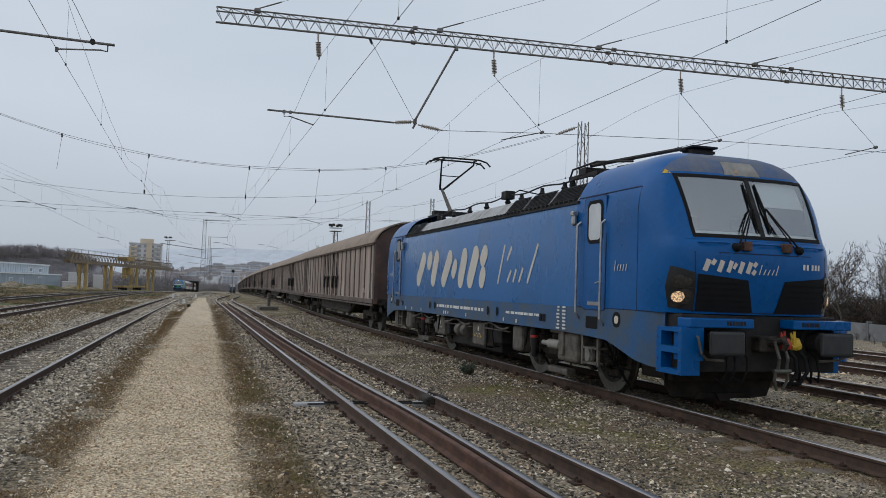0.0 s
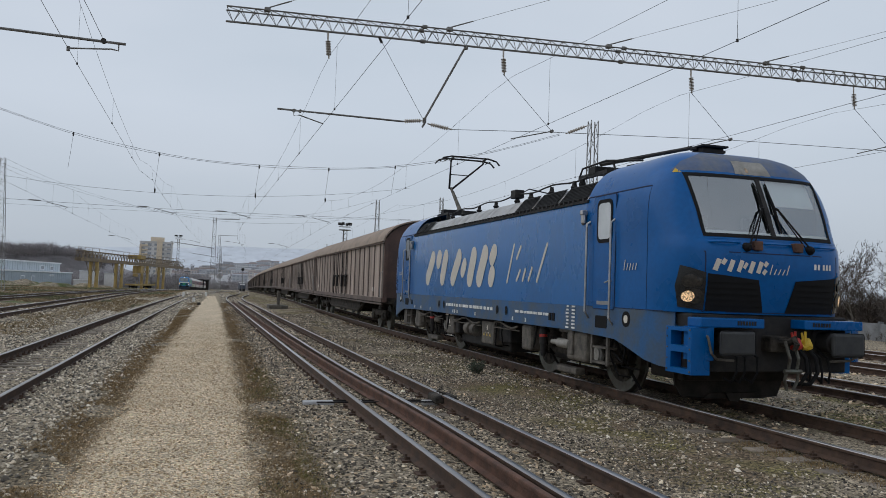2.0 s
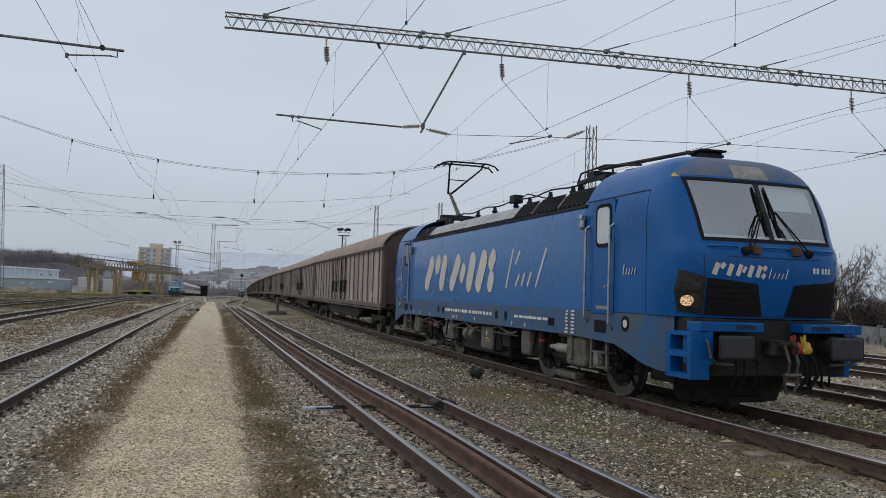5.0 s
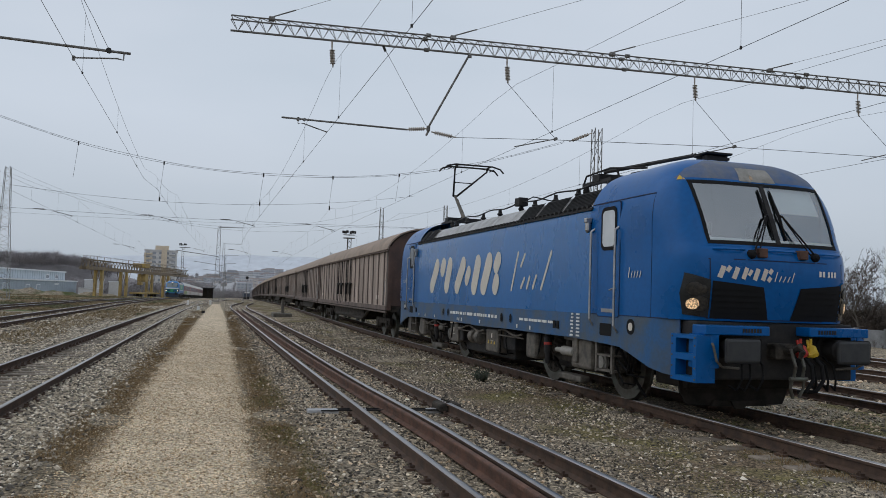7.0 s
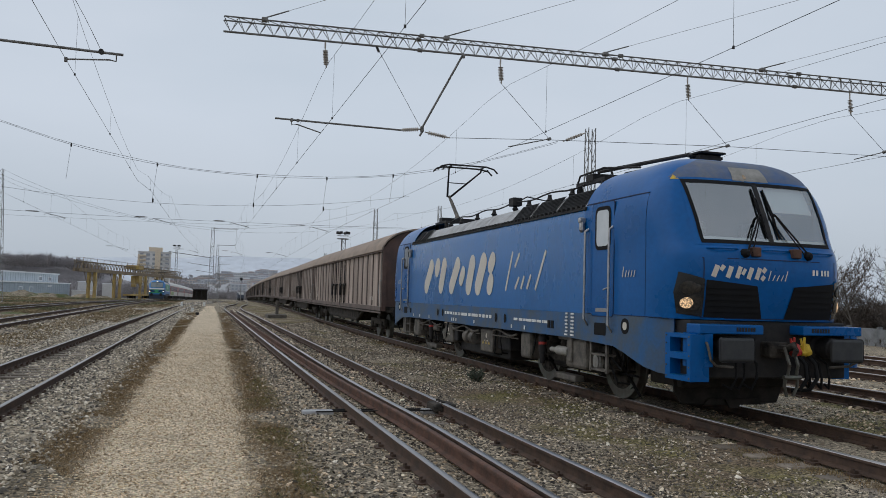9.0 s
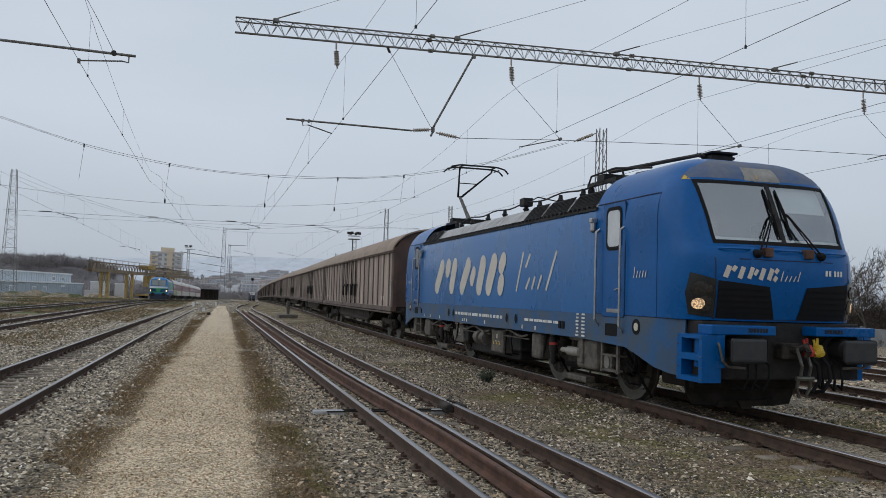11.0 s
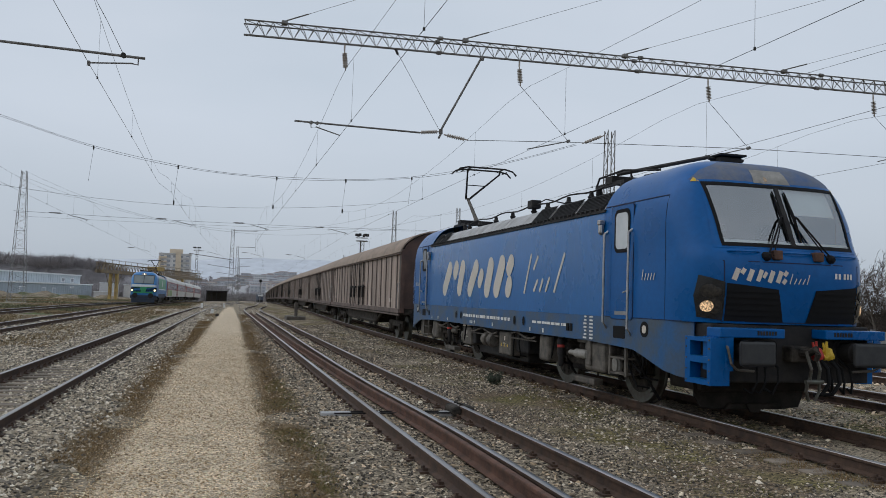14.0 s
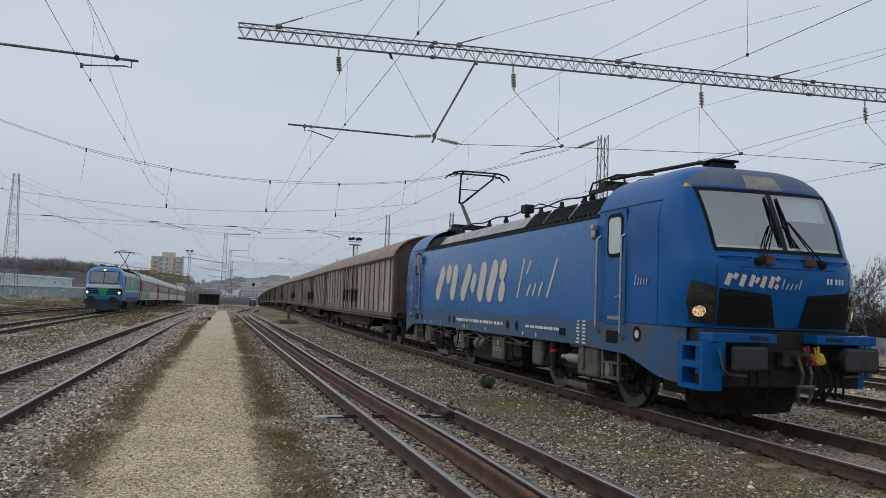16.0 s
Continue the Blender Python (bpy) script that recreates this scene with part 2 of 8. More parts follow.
def pebbles(m, scale, lo, hi, relief, edge=None):
    """Breaks a surface into pebble-sized grains, each with its own tone and height; edge fades the footpath's rim into the soil."""
    n, l = m.node_tree.nodes, m.node_tree.links
    b = n["Principled BSDF"]
    src = b.inputs["Base Color"].links[0].from_socket
    tc = n.new("ShaderNodeTexCoord")
    if edge:
        sep = n.new("ShaderNodeSeparateXYZ")
        l.new(tc.outputs["Object"], sep.inputs[0])
        slope = n.new("ShaderNodeMath")
        slope.operation = "MULTIPLY_ADD"
        slope.inputs[1].default_value, slope.inputs[2].default_value = -0.0205, 8.02
        l.new(sep.outputs[1], slope.inputs[0])
        side = n.new("ShaderNodeMath")
        l.new(sep.outputs[0], side.inputs[0])
        l.new(slope.outputs[0], side.inputs[1])
        off = n.new("ShaderNodeMath")
        off.operation = "ABSOLUTE"
        l.new(side.outputs[0], off.inputs[0])
        wob = n.new("ShaderNodeTexNoise")
        wob.inputs["Scale"].default_value, wob.inputs["Detail"].default_value, wob.inputs["Roughness"].default_value = 2.6, 8, 0.75
        l.new(tc.outputs["Object"], wob.inputs["Vector"])
        reach = n.new("ShaderNodeMath")
        reach.operation = "MULTIPLY_ADD"
        reach.inputs[1].default_value = 1.1
        l.new(wob.outputs["Fac"], reach.inputs[0])
        l.new(off.outputs[0], reach.inputs[2])
        rim = n.new("ShaderNodeMapRange")
        rim.inputs[1].default_value, rim.inputs[2].default_value = 1.25, 1.52
        l.new(reach.outputs[0], rim.inputs[0])
        mx = n.new("ShaderNodeMix")
        mx.data_type = "RGBA"
        mx.inputs[7].default_value = (*edge, 1)
        l.new(rim.outputs[0], mx.inputs[0])
        l.new(src, mx.inputs[6])
        src = mx.outputs[2]
    vor = n.new("ShaderNodeTexVoronoi")
    vor.inputs["Scale"].default_value = scale
    l.new(tc.outputs["Object"], vor.inputs["Vector"])
    bw = n.new("ShaderNodeSeparateColor")
    l.new(vor.outputs["Color"], bw.inputs[0])
    tone = n.new("ShaderNodeMapRange")
    tone.inputs[3].default_value, tone.inputs[4].default_value = lo, hi
    l.new(bw.outputs[0], tone.inputs[0])
    h = n.new("ShaderNodeHueSaturation")
    l.new(src, h.inputs["Color"])
    l.new(tone.outputs[0], h.inputs["Value"])
    l.new(h.outputs[0], b.inputs["Base Color"])
    bump = n.new("ShaderNodeBump")
    bump.invert = True
    bump.inputs["Strength"].default_value, bump.inputs["Distance"].default_value = relief, 0.6 / scale
    l.new(vor.outputs["Distance"], bump.inputs["Height"])
    if b.inputs["Normal"].links:
        l.new(b.inputs["Normal"].links[0].from_socket, bump.inputs["Normal"])
    l.new(bump.outputs[0], b.inputs["Normal"])


pebbles(M_PATH, 48, 0.4, 1.75, 0.9, (0.20, 0.15, 0.095))
pebbles(M_SOIL, 34, 0.3, 1.8, 1.0)


# ---- mesh helpers ----
def box(bm, x0, x1, y0, y1, z0, z1, m=None):
    v = [bm.verts.new((x, y, z)) for x in (x0, x1) for y in (y0, y1) for z in (z0, z1)]
    if m is not None:
        for q in v:
            q.co = m @ q.co
    for f in ((0, 1, 3, 2), (4, 6, 7, 5), (0, 4, 5, 1), (2, 3, 7, 6), (0, 2, 6, 4), (1, 5, 7, 3)):
        bm.faces.new([v[i] for i in f])
    return v


def bevel_box(bm, x0, x1, y0, y1, z0, z1, r=0.02, seg=2):
    v = box(bm, x0, x1, y0, y1, z0, z1)
    edges = list({e for q in v for e in q.link_edges})
    bmesh.ops.bevel(bm, geom=edges, offset=r, segments=seg, affect="EDGES", profile=0.5)


def ring(p, d, r, seg, up=None):
    d = Vector(d).normalized()
    a = d.orthogonal().normalized() if up is None else (Vector(up) - d * Vector(up).dot(d)).normalized()
    b = d.cross(a)
    return [Vector(p) + (a * math.cos(2 * math.pi * k / seg) + b * math.sin(2 * math.pi * k / seg)) * r for k in range(seg)]


def tube(bm, pts, r, seg=8, cap=True):
    """A round bar along a line of points; r may be one radius or one for each point."""
    pts = [Vector(p) for p in pts]
    rs = r if isinstance(r, (list, tuple)) else [r] * len(pts)
    rows, up = [], None
    for i, p in enumerate(pts):
        d = (pts[min(i + 1, len(pts) - 1)] - pts[max(i - 1, 0)]).normalized()
        if up is None or abs(up.dot(d)) > 0.98:
            up = d.orthogonal()
        rows.append([bm.verts.new(q) for q in ring(p, d, rs[i], seg, up)])
    for a, b in zip(rows, rows[1:]):
        for k in range(seg):
            bm.faces.new((a[k], a[(k + 1) % seg], b[(k + 1) % seg], b[k]))
    if cap:
        bm.faces.new(rows[0][::-1])
        bm.faces.new(rows[-1])


def lathe(bm, p, d, prof, seg=16):
    """A turned body: prof is (distance along d, radius)."""
    d = Vector(d).normalized()
    tube(bm, [Vector(p) + d * s for s, _ in prof], [r for _, r in prof], seg)


def sheet(bm, rows, thick=None, close=False):
    """A skin over rows of points, optionally with thickness along its normals."""
    vs = [[bm.verts.new(p) for p in row] for row in rows]
    faces = []
    for a, b in zip(vs, vs[1:]):
        n = len(a)
        for k in range(n if close else n - 1):
            faces.append(bm.faces.new((a[k], a[(k + 1) % n], b[(k + 1) % n], b[k])))
    if thick:
        bmesh.ops.recalc_face_normals(bm, faces=faces)
        bmesh.ops.solidify(bm, geom=faces, thickness=thick)
    return faces


def part(name, bm, material, parent=None, label="", smooth=False):
    bmesh.ops.recalc_face_normals(bm, faces=bm.faces)
    me = bpy.data.meshes.new(name)
    bm.to_mesh(me)
    bm.free()
    me.materials.append(material)
    if smooth:
        me.polygons.foreach_set("use_smooth", [True] * len(me.polygons))
        me.set_sharp_from_angle(angle=radians(35))
    ob = new(name, me)
    if parent is not None:
        ob.parent = parent
    if label:
        ob["label"] = label
    return ob


def arrays(name, verts, faces, material, parent=None, smooth=False):
    me = bpy.data.meshes.new(name)
    me.from_pydata(verts, [], faces)
    me.materials.append(material)
    if smooth:
        me.polygons.foreach_set("use_smooth", [True] * len(me.polygons))
    ob = new(name, me)
    if parent is not None:
        ob.parent = parent
    return ob


def thing(name, label, category, group="", kind="", at=None):
    ob = tagged(new(name), label, category, group, kind)
    ob.empty_display_size = 0.2
    if at is not None:
        ob.matrix_basis = at
    return ob


def B():
    return bmesh.new()


def line_through(xs, ys):
    """A smooth curve through points (Catmull-Rom slopes), straight beyond its ends."""
    xs, ys = np.array(xs, float), np.array(ys, float)
    s = np.gradient(ys, xs)

    def at(x):
        x = float(x)
        if x <= xs[0]:
            return float(ys[0] + s[0] * (x - xs[0]))
        if x >= xs[-1]:
            return float(ys[-1] + s[-1] * (x - xs[-1]))
        i = int(np.searchsorted(xs, x) - 1)
        i = max(i, 0)
        h = xs[i + 1] - xs[i]
        u = (x - xs[i]) / h
        return float((2 * u ** 3 - 3 * u * u + 1) * ys[i] + (u ** 3 - 2 * u * u + u) * h * s[i] + (3 * u * u - 2 * u ** 3) * ys[i + 1] + (u ** 3 - u * u) * h * s[i + 1])
    return at


# ---- plan: centre lines of the tracks, x for a given y; heights of the rail heads ----
LOCO_LINE = line_through([-40, 0, 20, 30, 41, 62, 85, 132, 222, 335, 450], [0, 0, 0, 0.12, 0.45, 1.3, 2.1, 3.75, 7.6, 13.3, 21.0])
MID_LINE = line_through([-40, 0, 30, 50, 68, 80, 90, 100, 115, 140, 200, 300, 400], [-4.3, -4.74, -4.72, -4.62, -4.52, -4.0, -3.2, -2.3, -1.3, 0.1, 2.4, 7.4, 14.0])
LEFT_LINE = line_through([-40, 0, 40, 69, 96, 130, 200, 300], [-12.2, -11.33, -10.45, -9.56, -8.3, -6.0, -0.5, 8.0])
PASS_LINE = line_through([-40, 20, 41, 65, 79, 106, 133, 147, 160, 173, 186, 198, 223, 247, 271, 330, 400], [-18.0, -17.1, -16.8, -16.47, -16.34, -16.02, -15.77, -15.61, -15.34, -14.95, -14.49, -13.98, -12.88, -11.88, -10.94, -8.0, -4.2])
FAR_LINE = line_through([-40, 0, 60, 120, 200, 300], [-24.5, -23.5, -22.0, -19.8, -15.5, -8.0])
RIGHT_LINE = line_through([-40, 0, 39, 80, 120, 200, 400], [4.75, 4.75, 5.2, 6.7, 8.1, 11.4, 23.0])
RIGHT_LINE_2 = line_through([-40, 0, 39, 80, 120, 200, 400], [9.5, 9.5, 10.0, 11.4, 12.9, 16.4, 28.0])
RIGHT_LINE_3 = line_through([-40, 0, 39, 80, 120, 200, 400], [14.2, 14.2, 14.4, 15.7, 17.2, 21.0, 33.0])
TRACK_Z = {"loco": 0.0, "mid": -0.05, "left": -0.145, "pass": -0.2, "far": -0.2, "right": -0.02}
GROUND_Z = line_through([-60, -26, -18, -11.3, -7.9, -4.7, 0, 10, 40], [-0.5, -0.40, -0.41, -0.345, -0.215, -0.238, -0.19, -0.21, -0.3])


# the whole yard falls away gently in the distance
GRADE = line_through([-50, 60, 90, 105, 146, 213, 300, 400, 600, 900, 1500, 3500], [0, 0, -0.03, -0.12, -0.38, -1.02, -2.0, -3.1, -4.4, -5, -5, -5])


def ground_z(x, y):
    # the mid line's bed and the walked strip follow the tracks; a little unevenness
    return GROUND_Z(max(-60, min(40, x))) + GRADE(y) + 0.03 * noise.noise(Vector((x * 0.35, y * 0.35, 0))) + 0.012 * noise.noise(Vector((x * 1.7, y * 1.7, 3)))


def build_ground():
    xs = sorted(set(list(np.arange(-30, 22, 0.45)) + [-3500, -1500, -700, -350, -180, -100, -60, -42, 30, 45, 70, 120, 250, 500, 900, 1800, 3500]))
    ys = sorted(set(list(np.arange(-14, 40, 0.45)) + list(np.arange(40, 120, 3.0)) + [-3500, -1500, -600, -200, -80, -40, -24, 140, 170, 200, 250, 320, 420, 600, 900, 1500, 2500, 3500]))
    verts = [(x, y, ground_z(x, y)) for y in ys for x in xs]
    n = len(xs)
    faces = [(j * n + i, j * n + i + 1, (j + 1) * n + i + 1, (j + 1) * n + i) for j in range(len(ys) - 1) for i in range(n - 1)]
    ob = arrays("ground", verts, faces, M_SOIL, smooth=True)
    tagged(ob, "brown stony soil of a railway yard with moss patches", "ground", kind="structure")


build_ground()


def build_path():
    rng = random.Random(5)
    rows = []
    for y in list(np.arange(-9, 30, 0.3)) + list(np.arange(30, 92, 1.0)):
        c = -7.96 + 0.0205 * (y - 3)
        wl = 1.0 + 0.2 * noise.noise(Vector((0, y * 0.5, 7))) + 0.09 * noise.noise(Vector((0, y * 2.6, 9)))
        wr = 0.97 + 0.2 * noise.noise(Vector((5, y * 0.5, 7))) + 0.09 * noise.noise(Vector((8, y * 2.6, 9)))
        taper = 1 - 0.6 * max(0, min(1, (y - 40) / 60))
        wl, wr = wl * taper, wr * taper
        rows.append([(c + u * (wl if u < 0 else wr), y, ground_z(c + u, y) + 0.028 * (1 - abs(u) ** 4) - 0.012 + 0.004 * noise.noise(Vector((u * 8, y * 3, 1)))) for u in np.linspace(-1, 1, 15)])
    bm = B()
    sheet(bm, rows)
    tagged(part("path", bm, M_PATH, smooth=True), "trodden tan gravel footpath between the tracks", "path", kind="structure")


build_path()

RAIL_PROF = [(-0.075, 0.0), (-0.075, 0.012), (-0.012, 0.035), (-0.010, 0.118), (-0.036, 0.130), (-0.036, 0.158)]
RAIL_HEAD = [(-0.0355, 0.156), (-0.030, 0.167), (-0.015, 0.1715), (0.015, 0.1715), (0.030, 0.167), (0.0355, 0.156)]


def rail_mesh(name, line, off, z, ys, parent, side_mat, top_mat, label=""):
    prof = RAIL_PROF + [(-a, b) for a, b in RAIL_PROF[::-1]]
    rows, tops = [], []
    for y in ys:
        x = line(y) + off
        rows.append([(x + a, y, z + GRADE(y) - 0.172 + b) for a, b in prof])
        tops.append([(x + a, y, z + GRADE(y) - 0.172 + b) for a, b in RAIL_HEAD])
    bm = B()
    sheet(bm, rows, close=True)
    r = part(name, bm, side_mat, parent, label)
    bm = B()
    sheet(bm, tops)
    part("running_face", bm, top_mat, r, "worn shiny rail head" if top_mat is M_RAIL_TOP else "rusty rail head", smooth=True)
    return r


def track(label, line, z, y0, y1, wood, near=(-10, 45)):
    t = thing("railway_track", label, "railway track", kind="structure")
    ys = [y for y in [-40, -24, -14] if y >= y0] + list(np.arange(max(y0, -10), min(y1, 130), 2.0)) + [y for y in (140, 155, 170, 190, 215, 245, 280, 320, 360, 400) if y < y1]
    for s in (-0.7535, 0.7535):
        rail_mesh("rail", line, s, z, ys, t, M_RAIL_SIDE, M_RAIL_TOP)
    bm = B()
    box(bm, -1.28, 1.28, -0.125, 0.125, -0.12, 0.0)
    bmesh.ops.bevel(bm, geom=list(bm.edges), offset=0.015, segments=1, affect="EDGES")
    me = None
    y, k = near[0], 0
    bf, bv = [], []
    while y < min(y1, near[1]):
        x = line(y)
        a = math.atan2(line(y + 0.5) - line(y - 0.5), 1.0)
        m = pose(x, y, z - (0.158 if wood == 2 else 0.176) - 0.012 * random.random(), 0, 0, -math.degrees(a) + random.uniform(-0.8, 0.8))
        if me is None:
            ob = part("sleeper", bm, M_WOOD, t)
            me = ob.data
        else:
            ob = new("sleeper", me)
            ob.parent = t
        ob.matrix_basis = m
        # base plates, clips and bolts on both sides of each rail
        for s in (-0.7535, 0.7535):
            for d in (-1, 1):
                for (w0, w1, l, h) in ((0.075, 0.17, 0.08, 0.03), (0.07, 0.125, 0.035, 0.06), (0.10, 0.125, 0.014, 0.085)):
                    xa, xb = sorted((s + d * w0, s + d * w1))
                    i0 = len(bv)
                    bv += [tuple(m @ Vector((u, v, w))) for u in (xa, xb) for v in (-l, l) for w in (0.0, h)]
                    bf += [tuple(i0 + i for i in f) for f in ((0, 1, 3, 2), (4, 6, 7, 5), (0, 4, 5, 1), (2, 3, 7, 6), (0, 2, 6, 4), (1, 5, 7, 3))]
        y += 0.62
        k += 1
    tagged(arrays("rail_clips", bv, bf, M_RAIL_SIDE, t), "dark rusty rail clips and bolts", kind="stuff")
    return t


TRACKS = [track("rusty siding track with bright rail heads", MID_LINE, TRACK_Z["mid"], -40, 400, False),
          track("track with worn wooden sleepers in stone ballast", LEFT_LINE, TRACK_Z["left"], -40, 300, 2),
          track("track under the blue freight locomotive", LOCO_LINE, TRACK_Z["loco"], -40, 400, False),
          track("running track carrying the passenger train", PASS_LINE, TRACK_Z["pass"], -40, 400, True, (20, 60)),
          track("dark track beyond the freight train", RIGHT_LINE, TRACK_Z["right"], -40, 400, False, (-8, 22)),
          track("rusty track beyond the freight train", RIGHT_LINE_2, TRACK_Z["right"], -40, 400, False, (0, 22)),
          track("far rusty track beside the trees", RIGHT_LINE_3, TRACK_Z["right"], -40, 400, False, (0, 22)),
          track("disused track in the weeds", FAR_LINE, TRACK_Z["far"], -40, 300, True, (50, 60))]


# spare rails lying in the middle of the siding
def spare_rails():
    ys = list(np.arange(-10, 62, 1.5))
    a = line_through([-10, -3, 1, 5, 16, 30, 62], [-5.0, -4.98, -4.95, -5.05, -5.15, -5.17, -5.0])
    b = line_through([-10, -3, 1, 5, 16, 30, 62], [-4.85, -4.83, -4.8, -4.89, -4.9, -4.75, -4.55])
    for f, label, m in ((a, "loose rust-red rail lying between the running rails", M_RUST), (b, "loose dark rusty rail lying between the running rails", M_RAIL_SIDE)):
        t = thing("loose_rail", label, "rail", "spare rails in the siding")
        rail_mesh("rail_body", f, 0.0, TRACK_Z["mid"] + 0.02, ys, t, m, M_RUST if m is M_RUST else M_RAIL_TOP)


spare_rails()


# ---- freight wagons ----
M_RIB = mat("dark_rib_paint", (0.17, 0.134, 0.115), 0.8, col2=(0.065, 0.05, 0.043), scale=2.0, fine=18, bump=0.1, stretch=(1, 1, 0.2))
M_ENDRED = mat("red_brown_end", (0.13, 0.078, 0.06), 0.8, col2=(0.07, 0.045, 0.038), scale=1.5, fine=18, bump=0.1)
WAGON_LEN = 21.6


def build_wagon():
    w = thing("covered_wagon", "brown sliding-wall covered freight wagon with ribbed doors", "freight wagon", "wagons of the freight train")
    hl = WAGON_LEN / 2 - 0.3
    rib_mesh = None
    bm = B()
    # curved roof
    rows = []
    for y in (-hl - 0.12, hl + 0.12):
        rows.append([(1.52 * math.sin(a), y, 3.24 + 0.82 * (math.cos(a) - math.cos(1.45)) / (1 - math.cos(1.45))) for a in np.linspace(-1.45, 1.45, 17)])
    sheet(bm, rows, 0.05)
    part("roof", bm, M_WROOF, w, "faded brown curved sheet roof", True)
    for s in (-1, 1):
        bm = B()
        rows = [[(1.4 * math.sin(a), s * hl, 3.22 + 0.78 * (math.cos(a) - math.cos(1.45)) / (1 - math.cos(1.45))) for a in np.linspace(-1.45, 1.45, 13)],
                [(1.4 * math.sin(a), s * hl, 1.2) for a in np.linspace(-1.45, 1.45, 13)]]
        sheet(bm, rows, 0.06)
        part("end_wall", bm, M_ENDRED, w, "dull red-brown end wall")
        for x in (-1.36, -0.5, 0.5, 1.36):
            bm = B()
            box(bm, x - 0.07, x + 0.07, s * hl - 0.06, s * hl + 0.09, 1.05, 3.35)
            part("end_post", bm, M_ENDRED, w)
    # two sliding doors a side, folded ribs
    for s in (-1, 1):
        for d in (-1, 1):
            bm = B()
            y0, y1 = (-hl + 0.34, -0.06) if d < 0 else (0.06, hl - 0.34)
            n = 9
            step = (y1 - y0) / n
            sheet(bm, [[(s * 1.38, y, z) for y in np.linspace(y0, y1, 16)] for z in (1.2, 3.2)])
            for k in range(n):
                ob = new("rib", rib_mesh) if rib_mesh else None
                if ob is None:
                    rb = B()
                    v = [rb.verts.new(p) for p in ((-0.01, -0.045, 1.22), (0.035, -0.03, 1.22), (0.035, 0.03, 1.22), (-0.01, 0.045, 1.22), (-0.01, -0.045, 3.18), (0.035, -0.03, 3.18), (0.035, 0.03, 3.18), (-0.01, 0.045, 3.18))]
                    for f in ((0, 1, 5, 4), (1, 2, 6, 5), (2, 3, 7, 6), (4, 5, 6, 7), (0, 3, 2, 1)):
                        rb.faces.new([v[i] for i in f])
                    ob = part("rib", rb, M_RIB)
                    rib_mesh = ob.data
                ob.parent = w
                ob.matrix_basis = pose(s * 1.38, y0 + (k + 0.5) * step, 0, 0, 0, 0 if s > 0 else 180)
            part("sliding_door", bm, M_BROWN_DOOR, w)
            bm = B()
            for yy in ((-0.75, -1.9) if d < 0 else (0.75, 1.9)):
                tube(bm, [(s * 1.47, yy, 1.1), (s * 1.47, yy, 3.15)], 0.022, 6)
                box(bm, min(s * 1.43, s * 1.5), max(s * 1.43, s * 1.5), yy - 0.32, yy + 0.32, 2.02, 2.09)
                box(bm, min(s * 1.43, s * 1.52), max(s * 1.43, s * 1.52), yy - 0.06, yy + 0.06, 1.55, 2.1)
            part("door_latch", bm, M_DARK, w)
        bm = B()
        box(bm, min(s * 1.3, s * 1.47), max(s * 1.3, s * 1.47), -hl, hl, 3.18, 3.3)
        box(bm, min(s * 1.3, s * 1.48), max(s * 1.3, s * 1.48), -hl, hl, 1.05, 1.2)
        part("door_rail", bm, M_BROWN, w)
        bm = B()
        tube(bm, [(s * 1.45, -hl, 0.98), (s * 1.45, hl, 0.98)], 0.035, 8)
        for yy in np.linspace(-hl + 0.6, hl - 0.6, 9):
            tube(bm, [(s * 1.45, yy, 0.98), (s * 1.4, yy, 1.07)], 0.02, 5)
        part("rod", bm, M_BROWN, w)
        # corner boards beside the doors, pale rain-washed edge and stencil panels
        for d in (-1, 1):
            bm = B()
            bevel_box(bm, min(s * 1.33, s * 1.43), max(s * 1.33, s * 1.43), min(d * (hl - 0.3), d * hl), max(d * (hl - 0.3), d * hl), 1.2, 3.2, 0.015, 1)
            part("corner_board", bm, M_RIB, w)
            bm = B()
            tube(bm, [(s * 1.5, d * (hl - 0.12), 1.2), (s * 1.52, d * (hl - 0.12), 1.3), (s * 1.52, d * (hl - 0.12), 2.1), (s * 1.44, d * (hl - 0.12), 2.15)], 0.014, 5)
            part("hand_rail", bm, M_LATT, w)
            bm = B()
            for k in range(3):
                box(bm, min(s * 1.384, s * 1.388), max(s * 1.384, s * 1.388), d * (hl - 1.9) + k * 0.16, d * (hl - 1.9) + k * 0.16 + 0.11, 1.42, 1.58)
            part("stencil_mark", bm, M_CREAM, w)
        # underframe truss
        bm = B()
        for a, b in (((-6.0, 1.05), (-4.2, 0.55)), ((-4.2, 0.55), (4.2, 0.55)), ((4.2, 0.55), (6.0, 1.05))):
            d = Vector((0, b[0] - a[0], b[1] - a[1]))
            q = [(s * 1.2, a[0], a[1]), (s * 1.2, b[0], b[1])]
            tube(bm, q, 0.07, 6)
        box(bm, s * 1.2 - 0.02, s * 1.2 + 0.02, -4.6, 4.6, 0.55, 1.05)
        part("truss", bm, M_BOGIE, w)
    bm = B()
    box(bm, -1.25, 1.25, -hl, hl, 1.0, 1.18)
    for yy in (-2.5, 0.3, 2.2):
        bevel_box(bm, -0.9, 0.9, yy, yy + 0.9, 0.45, 0.98, 0.03)
    part("underframe", bm, M_BOGIE, w)
